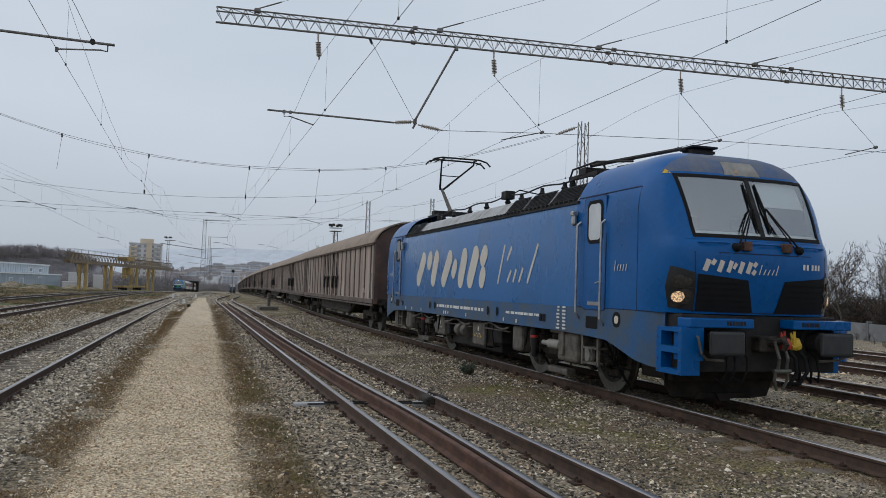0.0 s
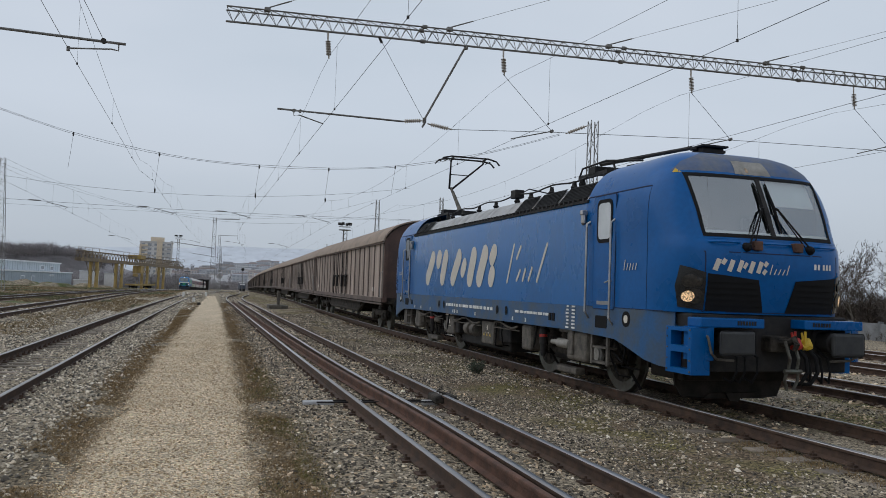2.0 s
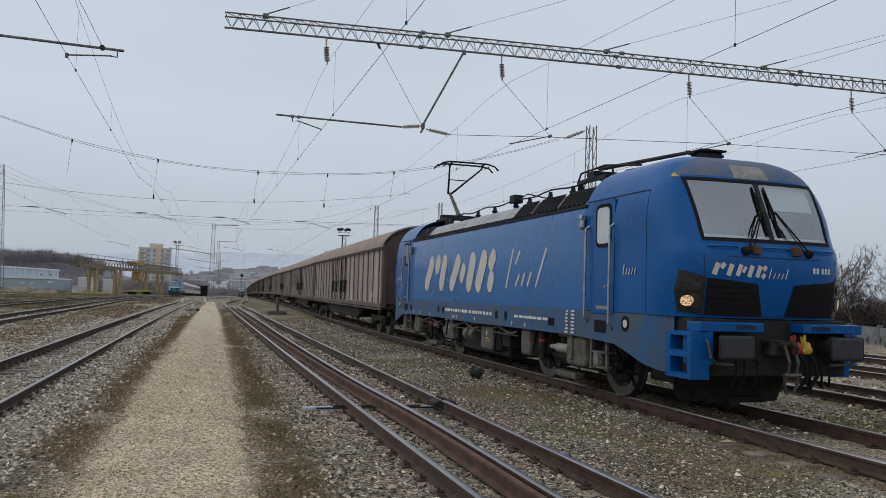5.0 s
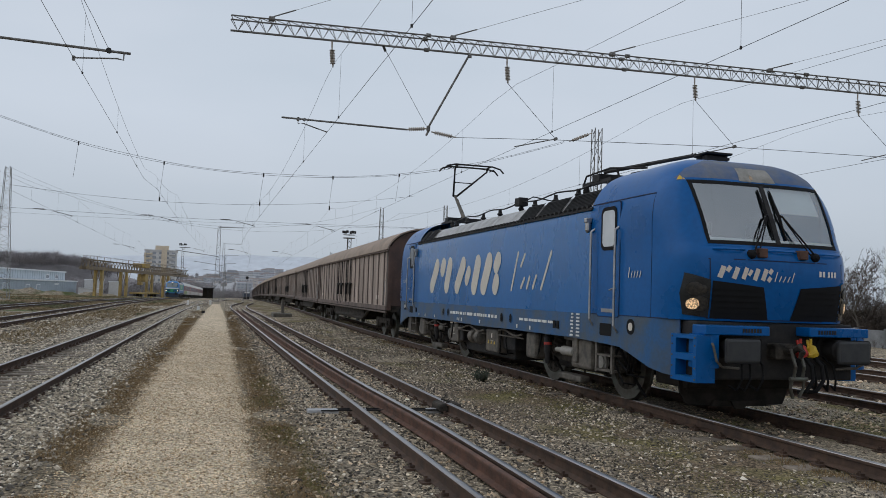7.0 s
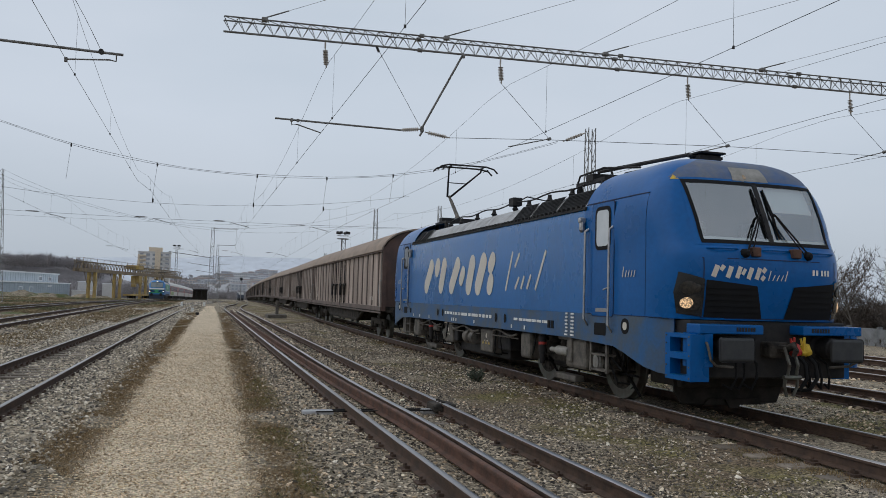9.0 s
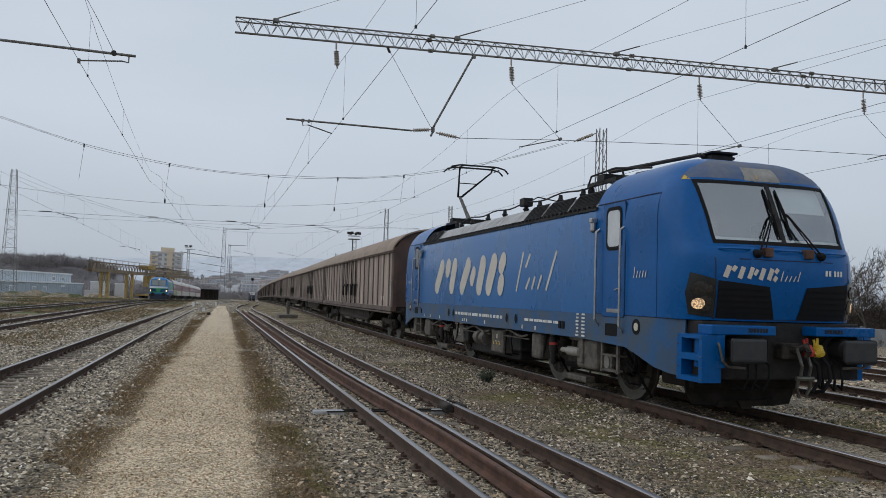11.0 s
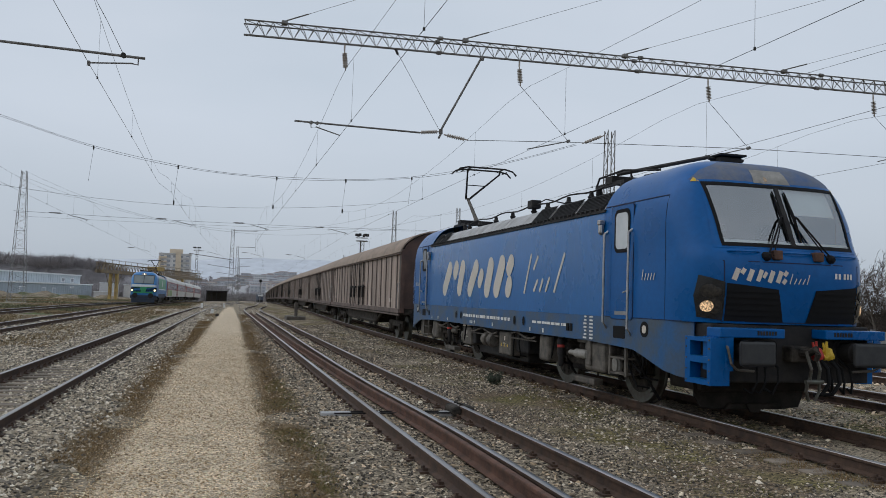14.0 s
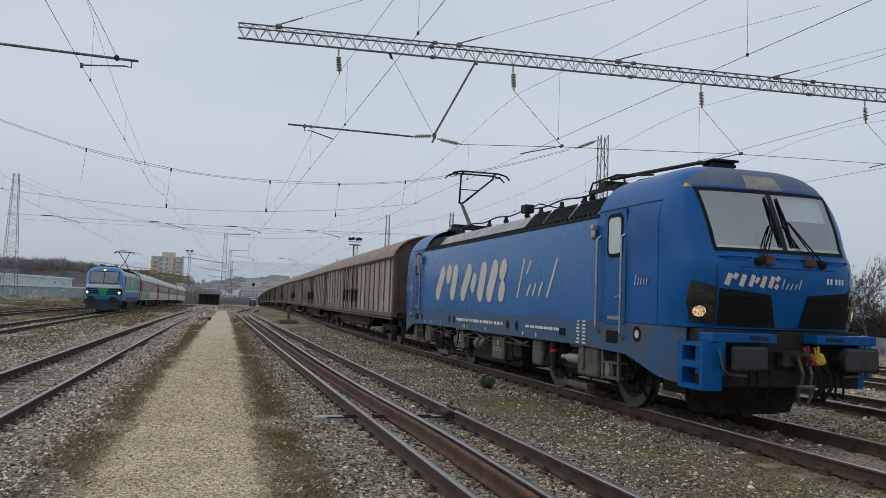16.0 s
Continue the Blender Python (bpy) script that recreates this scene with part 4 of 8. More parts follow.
def build_loco():
    loco = thing("electric_locomotive", "blue four-axle electric freight locomotive with cream lettering and lit headlamp", "locomotive")
    bm = B()
    cab_shell(bm, opening=True)
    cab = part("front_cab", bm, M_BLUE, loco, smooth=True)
    bm = B()
    cab_shell(bm)
    for v in bm.verts:
        v.co = Vector((-v.co.x, LOCO_LEN - v.co.y, v.co.z))
    part("rear_cab", bm, M_BLUE, loco, smooth=True)
    ya, yb = 3.38, LOCO_LEN - 3.38
    for s in (-1, 1):
        bm = B()
        sheet(bm, [[(s * PROFILE_W(z), y, z) for y in np.linspace(ya, yb, 12)] for z in (1.43, 1.6, 2.3, 3.0, 3.18, 3.22)])
        part("side_wall", bm, M_BLUE_FLANK, loco, smooth=True)
        # sill, with the lower edge stepping down at both cabs
        bm = B()
        low = line_through([0.8, 1.2, 1.75, 2.3, 2.8, 9.2, 15.6, 16.1, 16.65, 17.2, 17.6], [0.62, 0.66, 0.8, 0.94, 0.96, 0.97, 0.96, 0.94, 0.8, 0.66, 0.62])
        ys = [0.85, 1.1, 1.4, 1.75, 2.0, 2.3, 2.8, 4, 7, 9.2, 12, 15, 15.6, 16.1, 16.4, 16.65, 17.0, 17.3, 17.55]
        rows = []
        for f in (0, 0.5, 1):
            rows.append([(s * (1.502 - 0.16 * max(0, (1.5 - min(y, LOCO_LEN - y)) / 0.65) ** 2), y, low(y) + (1.428 - low(y)) * f) for y in ys])
        sheet(bm, rows, 0.03)
        part("sill", bm, M_BLUE_DIRTY, loco, "grimy blue lower flank", True)
        # gutter with brackets, and the sloping roof panels
        bm = B()
        box(bm, min(s * 1.44, s * 1.515), max(s * 1.44, s * 1.515), ya - 0.05, yb + 0.05, 3.2, 3.245)
        for k in range(60):
            y = ya + 0.1 + (yb - ya - 0.2) * k / 59
            box(bm, min(s * 1.42, s * 1.525), max(s * 1.42, s * 1.525), y - 0.03, y + 0.03, 3.235, 3.29)
        part("gutter", bm, M_DARK, loco)
        for a, b, kind in ((3.4, 4.65, 1), (4.65, 5.9, 1), (5.9, 6.9, 1), (6.9, 8.7, 0), (8.7, 10.4, 0), (10.4, 12.2, 0), (12.2, 13.5, 0), (13.5, 14.25, 1), (14.25, 15.0, 1)):
            bm = B()
            rows = [[(s * x, y, z) for y in (a + 0.015, b - 0.015)] for x, z in ((1.47, 3.25), (1.3, 3.47), (1.16, 3.58), (0.9, 3.63))]
            sheet(bm, rows, 0.03)
            pan = part("roof_panel", bm, M_ROOF, loco, "" if kind == 0 else "grey roof panel framing a black grille")
            if kind:
                bm = B()
                for k in range(9):
                    f0, f1 = 0.08 + 0.84 * k / 9, 0.08 + 0.84 * (k + 0.75) / 9
                    p0 = Vector((1.47, 3.25)).lerp(Vector((1.19, 3.6)), f0)
                    p1 = Vector((1.47, 3.25)).lerp(Vector((1.19, 3.6)), f1)
                    o = 0.022
                    v = [bm.verts.new(q) for q in ((s * (p0.x + o), a + 0.07, p0.y + o), (s * (p0.x + o), b - 0.07, p0.y + o), (s * (p1.x + o * 0.2), b - 0.07, p1.y + o), (s * (p1.x + o * 0.2), a + 0.07, p1.y + o))]
                    bm.faces.new(v)
                v = [bm.verts.new(q) for q in ((s * 1.478, a + 0.06, 3.28), (s * 1.478, b - 0.06, 3.28), (s * 1.215, b - 0.06, 3.6), (s * 1.215, a + 0.06, 3.6))]
                bm.faces.new(v)
                part("grille", bm, M_RUBBER, pan)
    bm = B()
    bevel_box(bm, -1.0, 1.0, ya - 0.2, yb + 0.2, 3.1, 3.6, 0.03)
    part("roof_deck", bm, M_ROOF_DIRT, loco)
    # roof bus bar on insulators
    for y in (5.75, 6.86, 8.0, 8.85, 10.3, 11.6, 13.0, 14.0):
        bm = B()
        lathe(bm, (-0.6, y, 3.58), (0, 0, 1), [(0, 0.06), (0.05, 0.08), (0.08, 0.05), (0.13, 0.08), (0.16, 0.05), (0.21, 0.08), (0.24, 0.05), (0.33, 0.04)], 10)
        part("roof_insulator", bm, M_DARK, loco, smooth=True)
    bm = B()
    pts = []
    for y in np.arange(5.2, 14.6, 0.4):
        pts.append((-0.6, y, 3.92 + 0.03 * math.sin(y * 3)))
    tube(bm, pts, 0.018, 6)
    tube(bm, [(-0.6, 8.85, 3.92), (-0.3, 8.85, 4.1), (0.4, 8.85, 4.0)], 0.015, 6)
    bevel_box(bm, -0.72, -0.48, 8.7, 9.0, 3.85, 4.05, 0.02)
    part("bus_bar", bm, M_DARK, loco)
    pantograph_raised(loco)
    pantograph_folded(loco)
    loco_front(loco, cab)
    loco_side(loco)
    for cy in (4.74, LOCO_LEN - 4.74):
        bogie(loco, cy)
    # equipment between the bogies
    for name, y0, y1, z0, z1, x, m in (("equipment_box", 11.25, 11.95, 0.45, 0.92, 1.33, M_BOXGREY), ("equipment_box", 8.15, 8.95, 0.4, 0.92, 1.36, M_BOXGREY), ("transformer_tank", 7.7, 11.2, 0.28, 0.96, 1.1, M_DARK), ("equipment_box", 10.9, 11.2, 0.5, 0.92, 1.3, M_DARK), ("equipment_box", 7.35, 8.1, 0.5, 0.92, 1.25, M_DARK)):
        bm = B()
        bevel_box(bm, -x, x, y0, y1, z0, z1, 0.03)
        ob = part(name, bm, m, loco)
        if m is M_BOXGREY:
            bm = B()
            box(bm, -x - 0.005, -x + 0.002, (y0 + y1) / 2 - 0.03, (y0 + y1) / 2 + 0.03, z1 - 0.2, z1 - 0.1)
            for k in (-1, 0, 1):
                box(bm, -x - 0.005, -x + 0.002, (y0 + y1) / 2 + k * 0.09 - 0.015, (y0 + y1) / 2 + k * 0.09 + 0.015, z1 - 0.28, z1 - 0.25)
            part("stencil_mark", bm, M_CREAM, ob)
    bm = B()
    for y in (9.3, 9.75):
        lathe(bm, (-1.32, y, 0.68), (0, 1, 0), [(0, 0.05), (0.02, 0.15), (0.2, 0.17), (0.22, 0.12), (0.38, 0.12)], 16)
    part("air_filter", bm, M_BOXGREY, loco, smooth=True)
    for s in (-1, 1):
        bm = B()
        lathe(bm, (s * 1.37, 4.1, 0.72), (0, 1, 0), [(0, 0.03), (0.02, 0.085), (0.5, 0.085), (0.52, 0.05), (0.8, 0.045)], 14)
        part("brake_cylinder", bm, M_LAMPGREY, loco, "dusty grey brake cylinder", True)
        bm = B()
        bevel_box(bm, s * 1.38 - 0.06, s * 1.38 + 0.06, 3.92, 4.08, 0.55, 1.0, 0.02)
        bevel_box(bm, s * 1.38 - 0.05, s * 1.38 + 0.05, 4.0, 4.5, 0.93, 1.0, 0.02)
        part("bracket", bm, M_BOXGREY, loco)
        for y in (5.25, 13.0):
            bm = B()
            lathe(bm, (s * 1.4, y, 0.42), (0, 0.04, 1), [(0, 0.04), (0.04, 0.055), (0.22, 0.055), (0.22, 0.075), (0.5, 0.075), (0.54, 0.04)], 12)
            d = part("vertical_damper", bm, M_DARK, loco, smooth=True)
            bm = B()
            lathe(bm, (s * 1.4, y + 0.015, 0.78), (0, 0.04, 1), [(0, 0.077), (0.05, 0.077)], 12)
            part("damper_band", bm, M_RED, d)
        for y in (3.24, 6.24, 12.16, 15.16):
            bm = B()
            lathe(bm, (s * 1.24, y, 0.625), (s, 0, 0), [(0, 0.15), (0.05, 0.15), (0.06, 0.11), (0.08, 0.11), (0.085, 0.03)], 18)
            for k in range(6):
                a = math.pi * k / 3
                lathe(bm, (s * 1.285, y + 0.125 * math.cos(a), 0.625 + 0.125 * math.sin(a)), (s, 0, 0), [(0, 0.016), (0.02, 0.016)], 6)
            part("axle_cap", bm, M_LAMPGREY, loco, "dusty round axle cap")
            bm = B()
            tube(bm, [(s * 1.33, y - 0.5, 0.96), (s * 1.36, y - 0.45, 0.6), (s * 1.3, y - 0.2, 0.42), (s * 1.27, y - 0.05, 0.55)], 0.018, 6)
            tube(bm, [(s * 1.3, y - 0.62, 0.9), (s * 1.1, y - 0.66, 0.5), (s * 0.85, y - 0.68, 0.12)], 0.022, 6)
            part("sand_pipe", bm, M_RUBBER, loco)
        for y0, y1, z in ((6.6, 8.1, 0.9), (9.0, 11.2, 0.88), (12.1, 14.6, 0.9)):
            bm = B()
            tube(bm, [(s * 1.4, y, z - 0.05 * math.sin((y - y0) * 4.2)) for y in np.arange(y0, y1, 0.2)], 0.022, 6)
            tube(bm, [(s * 1.36, y0, z - 0.09), (s * 1.36, y1, z - 0.09)], 0.016, 6)
            part("air_pipe", bm, M_BOXGREY, loco)
        for y in (8.35, 8.55, 8.75):
            bm = B()
            x = s * 1.367
            bm.faces.new([bm.verts.new(q) for q in ((x, y - 0.05, 0.58), (x, y + 0.05, 0.58), (x, y, 0.67))])
            part("warning_sign", bm, M_YELLOW, loco)
    rng = random.Random(3)
    for k in range(16):
        bm = B()
        y = rng.uniform(1.6, 17.2)
        z = rng.uniform(0.35, 0.6)
        tube(bm, [(-1.32, y, 0.98), (-1.36, y + rng.uniform(-0.1, 0.1), (0.98 + z) / 2), (-1.3, y + rng.uniform(-0.25, 0.25), z), (-1.1, y + rng.uniform(-0.3, 0.3), z - 0.03)], 0.016, 6)
        part("hose", bm, M_RUBBER, loco)
    for y0, y1 in ((3.45, 4.25), (14.4, 14.95), (5.9, 6.4), (15.9, 16.4)):
        bm = B()
        bevel_box(bm, -1.4, -1.05, y0, y1, 0.45, 0.97, 0.06)
        part("sand_box", bm, M_BOXGREY, loco)
    # steps under the cab doors
    for s in (-1, 1):
        for y in (2.88, LOCO_LEN - 2.88):
            bm = B()
            for d in (-0.27, 0.27):
                box(bm, s * 1.44 - 0.02, s * 1.44 + 0.02, y + d - 0.03, y + d + 0.03, 0.48, 1.02)
            for z in (0.5, 0.75):
                box(bm, min(s * 1.28, s * 1.46), max(s * 1.28, s * 1.46), y - 0.27, y + 0.27, z, z + 0.03)
            part("step_ladder", bm, M_BOXGREY, loco)
    return loco


def loco_side(loco):
    for s in (-1, 1):
        for flip in (0, 1):
            yy = (lambda y: LOCO_LEN - y) if flip else (lambda y: y)
            X = lambda d: s * (1.503 + d)
            def slab(name, y0, y1, z0, z1, d, m, parent=loco, r=0.0, label=""):
                bm = B()
                a, b = sorted((yy(y0), yy(y1)))
                x0, x1 = sorted((X(-0.01), X(d)))
                if r:
                    n = 6
                    cs = [(b - r, z1 - r, 0), (a + r, z1 - r, 1), (a + r, z0 + r, 2), (b - r, z0 + r, 3)]
                    pts = [(cy + r * math.cos(math.pi / 2 * (q + k / n)), cz + r * math.sin(math.pi / 2 * (q + k / n))) for cy, cz, q in cs for k in range(n + 1)]
                    lo = [bm.verts.new((x0, p, q)) for p, q in pts]
                    hi = [bm.verts.new((x1, p, q)) for p, q in pts]
                    bm.faces.new(lo)
                    bm.faces.new(hi)
                    for k in range(len(pts)):
                        j = (k + 1) % len(pts)
                        bm.faces.new((lo[k], lo[j], hi[j], hi[k]))
                else:
                    box(bm, x0, x1, a, b, z0, z1)
                return part(name, bm, m, parent, label)
            slab("door_seam", 2.31, 3.07, 1.39, 3.265, 0.003, M_SEAM, r=0.06)
            door = slab("cab_door", 2.325, 3.055, 1.405, 3.25, 0.007, M_BLUE, r=0.06)
            fr = slab("door_window_frame", 2.42, 2.94, 2.48, 3.19, 0.018, M_RUBBER, door, 0.12)
            slab("pane", 2.475, 2.885, 2.54, 3.13, 0.021, M_WINDARK if flip else M_SIDEGLASS, fr, 0.09, "dark window pane" if flip else "window pane with the sky's reflection put into its pale colour")
            slab("kick_plate", 2.45, 2.9, 1.47, 1.53, 0.012, M_STEEL, door)
            bm = B()
            cab_x = lambda y, z: PROFILE_W(z) * max(0.0, 1 - max(0.0, (NOSE_BACK - y) / (NOSE_BACK - NOSE_Y(z))) ** NOSE_N) ** (1 / NOSE_N)
            tube(bm, [(s * cab_x(1.377, z) * (1 if not flip else 1), yy(1.377), z) for z in np.linspace(1.44, 3.28, 14)], 0.006, 5)
            part("cab_seam", bm, M_SEAM, loco)
            bm = B()
            tube(bm, [(s * cab_x(y, 3.28), yy(y), 3.28) for y in np.linspace(1.38, 3.36, 14)], 0.012, 5)
            part("rain_strip", bm, M_SEAM, loco)
            bm = B()
            tube(bm, [(s * cab_x(y, 1.45), yy(y), 1.436) for y in np.linspace(1.0, 3.38, 14)], 0.006, 5)
            part("lower_edge_line", bm, M_SEAM, loco)
            slab("step_recess", 2.55, 2.95, 1.09, 1.29, 0.004, M_RUBBER, r=0.03)
            slab("tank_port", 1.82, 2.06, 1.15, 1.39, 0.004, M_RUBBER, r=0.11)
            slab("stencil_disc", 1.88, 2.0, 1.21, 1.33, 0.008, M_CREAM, r=0.05)
            for y, z0, z1 in ((3.2, 1.24, 2.86), (2.36, 1.16, 2.84)):
                bm = B()
                tube(bm, [(X(0.0), yy(y), z1), (X(0.07), yy(y), z1 - 0.05), (X(0.07), yy(y), z1 - 0.12), (X(0.07), yy(y), z0 + 0.1), (X(0.0), yy(y), z0)], 0.021, 8)
                part("hand_rail", bm, M_STEEL, loco, "bright steel hand rail beside the cab door", True)
            bm = B()
            bevel_box(bm, min(X(0), X(0.12)), max(X(0), X(0.12)), min(yy(3.3), yy(3.4)), max(yy(3.3), yy(3.4)), 2.97, 3.06, 0.02)
            cam_box = part("rear_camera", bm, M_STEEL, loco)
            bm = B()
            lathe(bm, (X(0.06), yy(3.35), 2.985), (0, 0, -1), [(0, 0.05), (0.14, 0.05), (0.18, 0.02)], 10)
            part("camera_dome", bm, M_STEEL, cam_box)
            bm = B()
            tube(bm, [(X(0.0), yy(2.42), 1.86), (X(0.05), yy(2.42), 1.86), (X(0.05), yy(2.56), 1.83)], 0.014, 6)
            part("door_handle", bm, M_STEEL, door)
            # name and class marks as plain bars
            bm = B()
            for k in range(5):
                y = yy(2.02 - k * 0.085)
                side_stroke(bm, y, 2.03, y - (0.03 if not flip else -0.03), 2.12 if k else 2.18, 0.018, X(0.012))
            part("name_mark", bm, M_CREAM, loco)
        # ports, plates and stencilled lines along the sill
        for y in (7.0, 7.55, 11.6, 12.05):
            bm = B()
            pts = [(y + 0.07 * math.cos(a), 1.22 + 0.1 * math.sin(a)) for a in np.linspace(0, 2 * math.pi, 14)[:-1]]
            bm.faces.new([bm.verts.new((s * 1.516, p, q)) for p, q in pts])
            part("sill_port", bm, M_RUBBER, loco)
        for y in (4.6, 4.75, 15.0):
            bm = B()
            box(bm, s * 1.50, s * 1.518, y - 0.05, y + 0.05, 1.12, 1.26)
            part("sill_vent", bm, M_RUBBER, loco)
        bm = B()
        rng = random.Random(11)
        x0, x1 = sorted((s * 1.505, s * 1.5155))
        y = 11.4
        while y > 7.9:
            l = rng.uniform(0.05, 0.22)
            box(bm, x0, x1, y - l, y, 1.19, 1.26)
            y -= l + rng.uniform(0.03, 0.12)
        y = 6.5
        while y > 4.9:
            l = rng.uniform(0.05, 0.2)
            box(bm, x0, x1, y - l, y, 1.2, 1.25)
            y -= l + rng.uniform(0.02, 0.08)
        for z in np.arange(1.02, 1.4, 0.062):
            box(bm, x0, x1, 3.95, 4.02 + rng.uniform(0, 0.05), z, z + 0.03)
            box(bm, x0, x1, 3.7, 3.82, z, z + 0.03)
        for y in (5.9, 6.6, 9.0, 10.4, 10.6, 10.75, 12.9, 13.9, 14.6):
            box(bm, x0, x1, y, y + 0.05, 1.03, 1.11)
        tagged(part("stencilled_lines", bm, M_WHITE, loco, "small white stencilled lines"), kind="stuff")
    # large cream emblem on both flanks: leaning round-ended strokes
    for s in (-1, 1):
        X = s * 1.5075
        bm = B()
        for k, (y0, z0, y1, z1, w) in enumerate(((13.3, 1.92, 12.82, 2.48, 0.42), (12.28, 2.36, 12.18, 2.50, 0.40), (11.85, 1.92, 11.58, 2.48, 0.42), (10.9, 1.9, 10.42, 2.46, 0.4), (10.1, 2.08, 9.96, 2.26, 0.32), (9.52, 1.9, 9.26, 2.46, 0.42),
                                                (8.82, 1.9, 8.46, 2.48, 0.42), (7.98, 2.36, 7.86, 2.5, 0.36), (8.02, 1.88, 7.95, 2.02, 0.36))):
            side_stroke(bm, y0, z0, y1, z1, w, X + s * 0.0006 * k)
            part("emblem_stroke", bm, M_CREAM, loco, "large leaning cream emblem stroke")
            bm = B()
        for k, (y0, z0, y1, z1) in enumerate(((7.02, 1.83, 6.67, 2.6), (6.5, 2.32, 6.3, 2.55), (6.47, 1.87, 6.3, 2.06), (6.15, 1.87, 6.02, 2.08), (5.84, 1.87, 5.68, 2.1), (5.42, 1.85, 4.97, 2.55))):
            side_stroke(bm, y0, z0, y1, z1, 0.075, X + s * 0.0004 * k)
            part("emblem_script_stroke", bm, M_CREAM, loco, "thin leaning cream stroke")
            bm = B()


def loco_front(loco, cab):
    P = lambda name, rows, m, parent=cab, label="", thick=None: nose_part(name, rows, m, parent, label)
    # windscreen: blue surround, rubber, two clear panes, blinds, desk and seats behind them
    P("screen_surround", nose_frame((1.19, 1.16, 2.48, 3.50), (1.05, 1.10, 2.53, 3.45), 0.006), M_BLUE)
    P("screen_rubber", nose_frame((1.08, 1.13, 2.505, 3.465), (1.035, 1.075, 2.56, 3.415), 0.012), M_RUBBER)
    P("screen_pillar", [nose_strip(0.03, 2.54, 0.03, 3.43, 0.075, 0.014)], M_DARK)
    for a, b in ((-1.045, 0.03), (0.03, 1.045)):
        g = nose_part("windscreen", nose_patch([(a, 2.54), (a * 1.045, 3.43)], [(b, 2.54), (b * 1.045, 3.43)], 0.004, 12), M_GLASS, cab, "clear windscreen pane mirroring the grey sky")
        g.visible_shadow = False
    for nm, a, b, z in (("sun_blind", 0.24, 1.06, 3.02),):
        nose_part(nm, nose_patch([(a, z), (a, 3.46)], [(b, z), (b, 3.46)], -0.06, 8), M_BLIND, cab, "pale roller blind behind the windscreen")
    bm = B()
    outline = [(PROFILE_W(z) - 0.012, z) for z in (1.45, 2.4, 3.1, 3.2, 3.35, 3.5, 3.65, 3.78, 3.88)]
    rows = [[(k * x, y, z) for x, z in outline] for y in (2.35, 2.4) for k in (-1, 1)]
    for a, b in ((0, 1), (3, 2)):
        sheet(bm, [rows[a], rows[b]])
    part("rear_bulkhead", bm, M_CABWALL, cab)
    bm = B()
    bevel_box(bm, -1.2, 1.2, 0.72, 1.2, 2.2, 2.62, 0.06)
    bevel_box(bm, -0.75, 0.0, 1.15, 1.4, 2.2, 2.5, 0.05)
    part("driving_desk", bm, M_DESK, cab, "pale grey driving desk")
    for x in (-0.3, 0.62):
        bm = B()
        bevel_box(bm, x - 0.25, x + 0.25, 1.78, 1.92, 2.1, 2.72, 0.05)
        bevel_box(bm, x - 0.14, x + 0.14, 1.8, 1.9, 2.74, 2.95, 0.04)
        part("driver_seat", bm, M_SEAT, cab, "dark cloth driver's seat")
    # small yellow warning triangles beside the roof
    for s in (-1, 1):
        bm = B()
        z0 = 3.45
        y0 = nose_y(s * 1.2, z0)
        v = [bm.verts.new((s * x * 1.006, nose_y(s * x, z) - 0.008, z)) for x, z in ((1.23, 3.47), (1.13, 3.47), (1.17, 3.54))]
        bm.faces.new(v)
        part("warning_sign", bm, M_YELLOW, cab)
    # soot on the brow of the cab
    P("brow", nose_patch([(-1.24, 3.5), (-1.05, 3.66), (-0.62, 3.84)], [(1.24, 3.5), (1.05, 3.66), (0.62, 3.84)], 0.004, 12), M_ROOF_DIRT, cab, "grey-brown sooty brow above the windscreen")
    # top lamp housing
    P("top_lamp_housing", nose_patch([(-0.31, 3.485), (-0.27, 3.71)], [(0.31, 3.485), (0.27, 3.71)], 0.012, 8), M_LAMPGREY)
    lamp_disc("top_lamp_glass", cab, -0.14, 3.56, 0.085, M_LAMPGREY, 0.018)
    lamp_disc("top_lamp", cab, -0.1, 3.55, 0.04, M_LAMP_DIM, 0.024)
    # ledge under the screen, hand rail, seams of the front flap
    for z, x0, x1 in ((2.43, -1.05, -0.59), (2.43, -0.2, 0.26), (2.42, 0.65, 1.1)):
        bm = B()
        tube(bm, [(x, nose_y(x, z) - (0.0 if k in (0, 6) else 0.05), z) for k, x in enumerate(np.linspace(x0, x1, 7))], 0.014, 6)
        part("hand_rail", bm, M_BLUE, cab)
    for x0, z0, x1, z1 in ((-1.12, 2.29, 1.12, 2.29), (-1.1, 1.46, -1.1, 2.29), (1.1, 1.46, 1.1, 2.29), (-1.1, 1.455, 1.1, 1.455)):
        P("flap_seam", nose_strip(x0, z0, x1, z1, 0.014, 0.004), M_SEAM)
    # black grilles with slats, lamp clusters
    for s in (-1, 1):
        e = lambda pts: [(s * x, z) for x, z in pts]
        outer, inner = e([(1.065, 1.46), (1.065, 1.985)]), e([(0.185, 1.46), (0.307, 1.915)])
        gr = P("front_grille", nose_patch(outer, inner, 0.008, 8), M_RUBBER)
        for k in range(5):
            z = 1.56 + k * 0.082
            f = (z - 1.5) / 0.45
            P("slat", nose_strip(s * 1.06, z, s * (0.22 + 0.1 * f), z, 0.045, 0.02), M_RUBBER, gr)
        cl = P("lamp_panel", nose_patch(e([(1.35, 1.505), (1.385, 1.8), (1.355, 2.09)]), e([(1.085, 1.465), (1.085, 1.73), (1.085, 1.995)]), 0.010, 8), M_BLACKGLOSS)
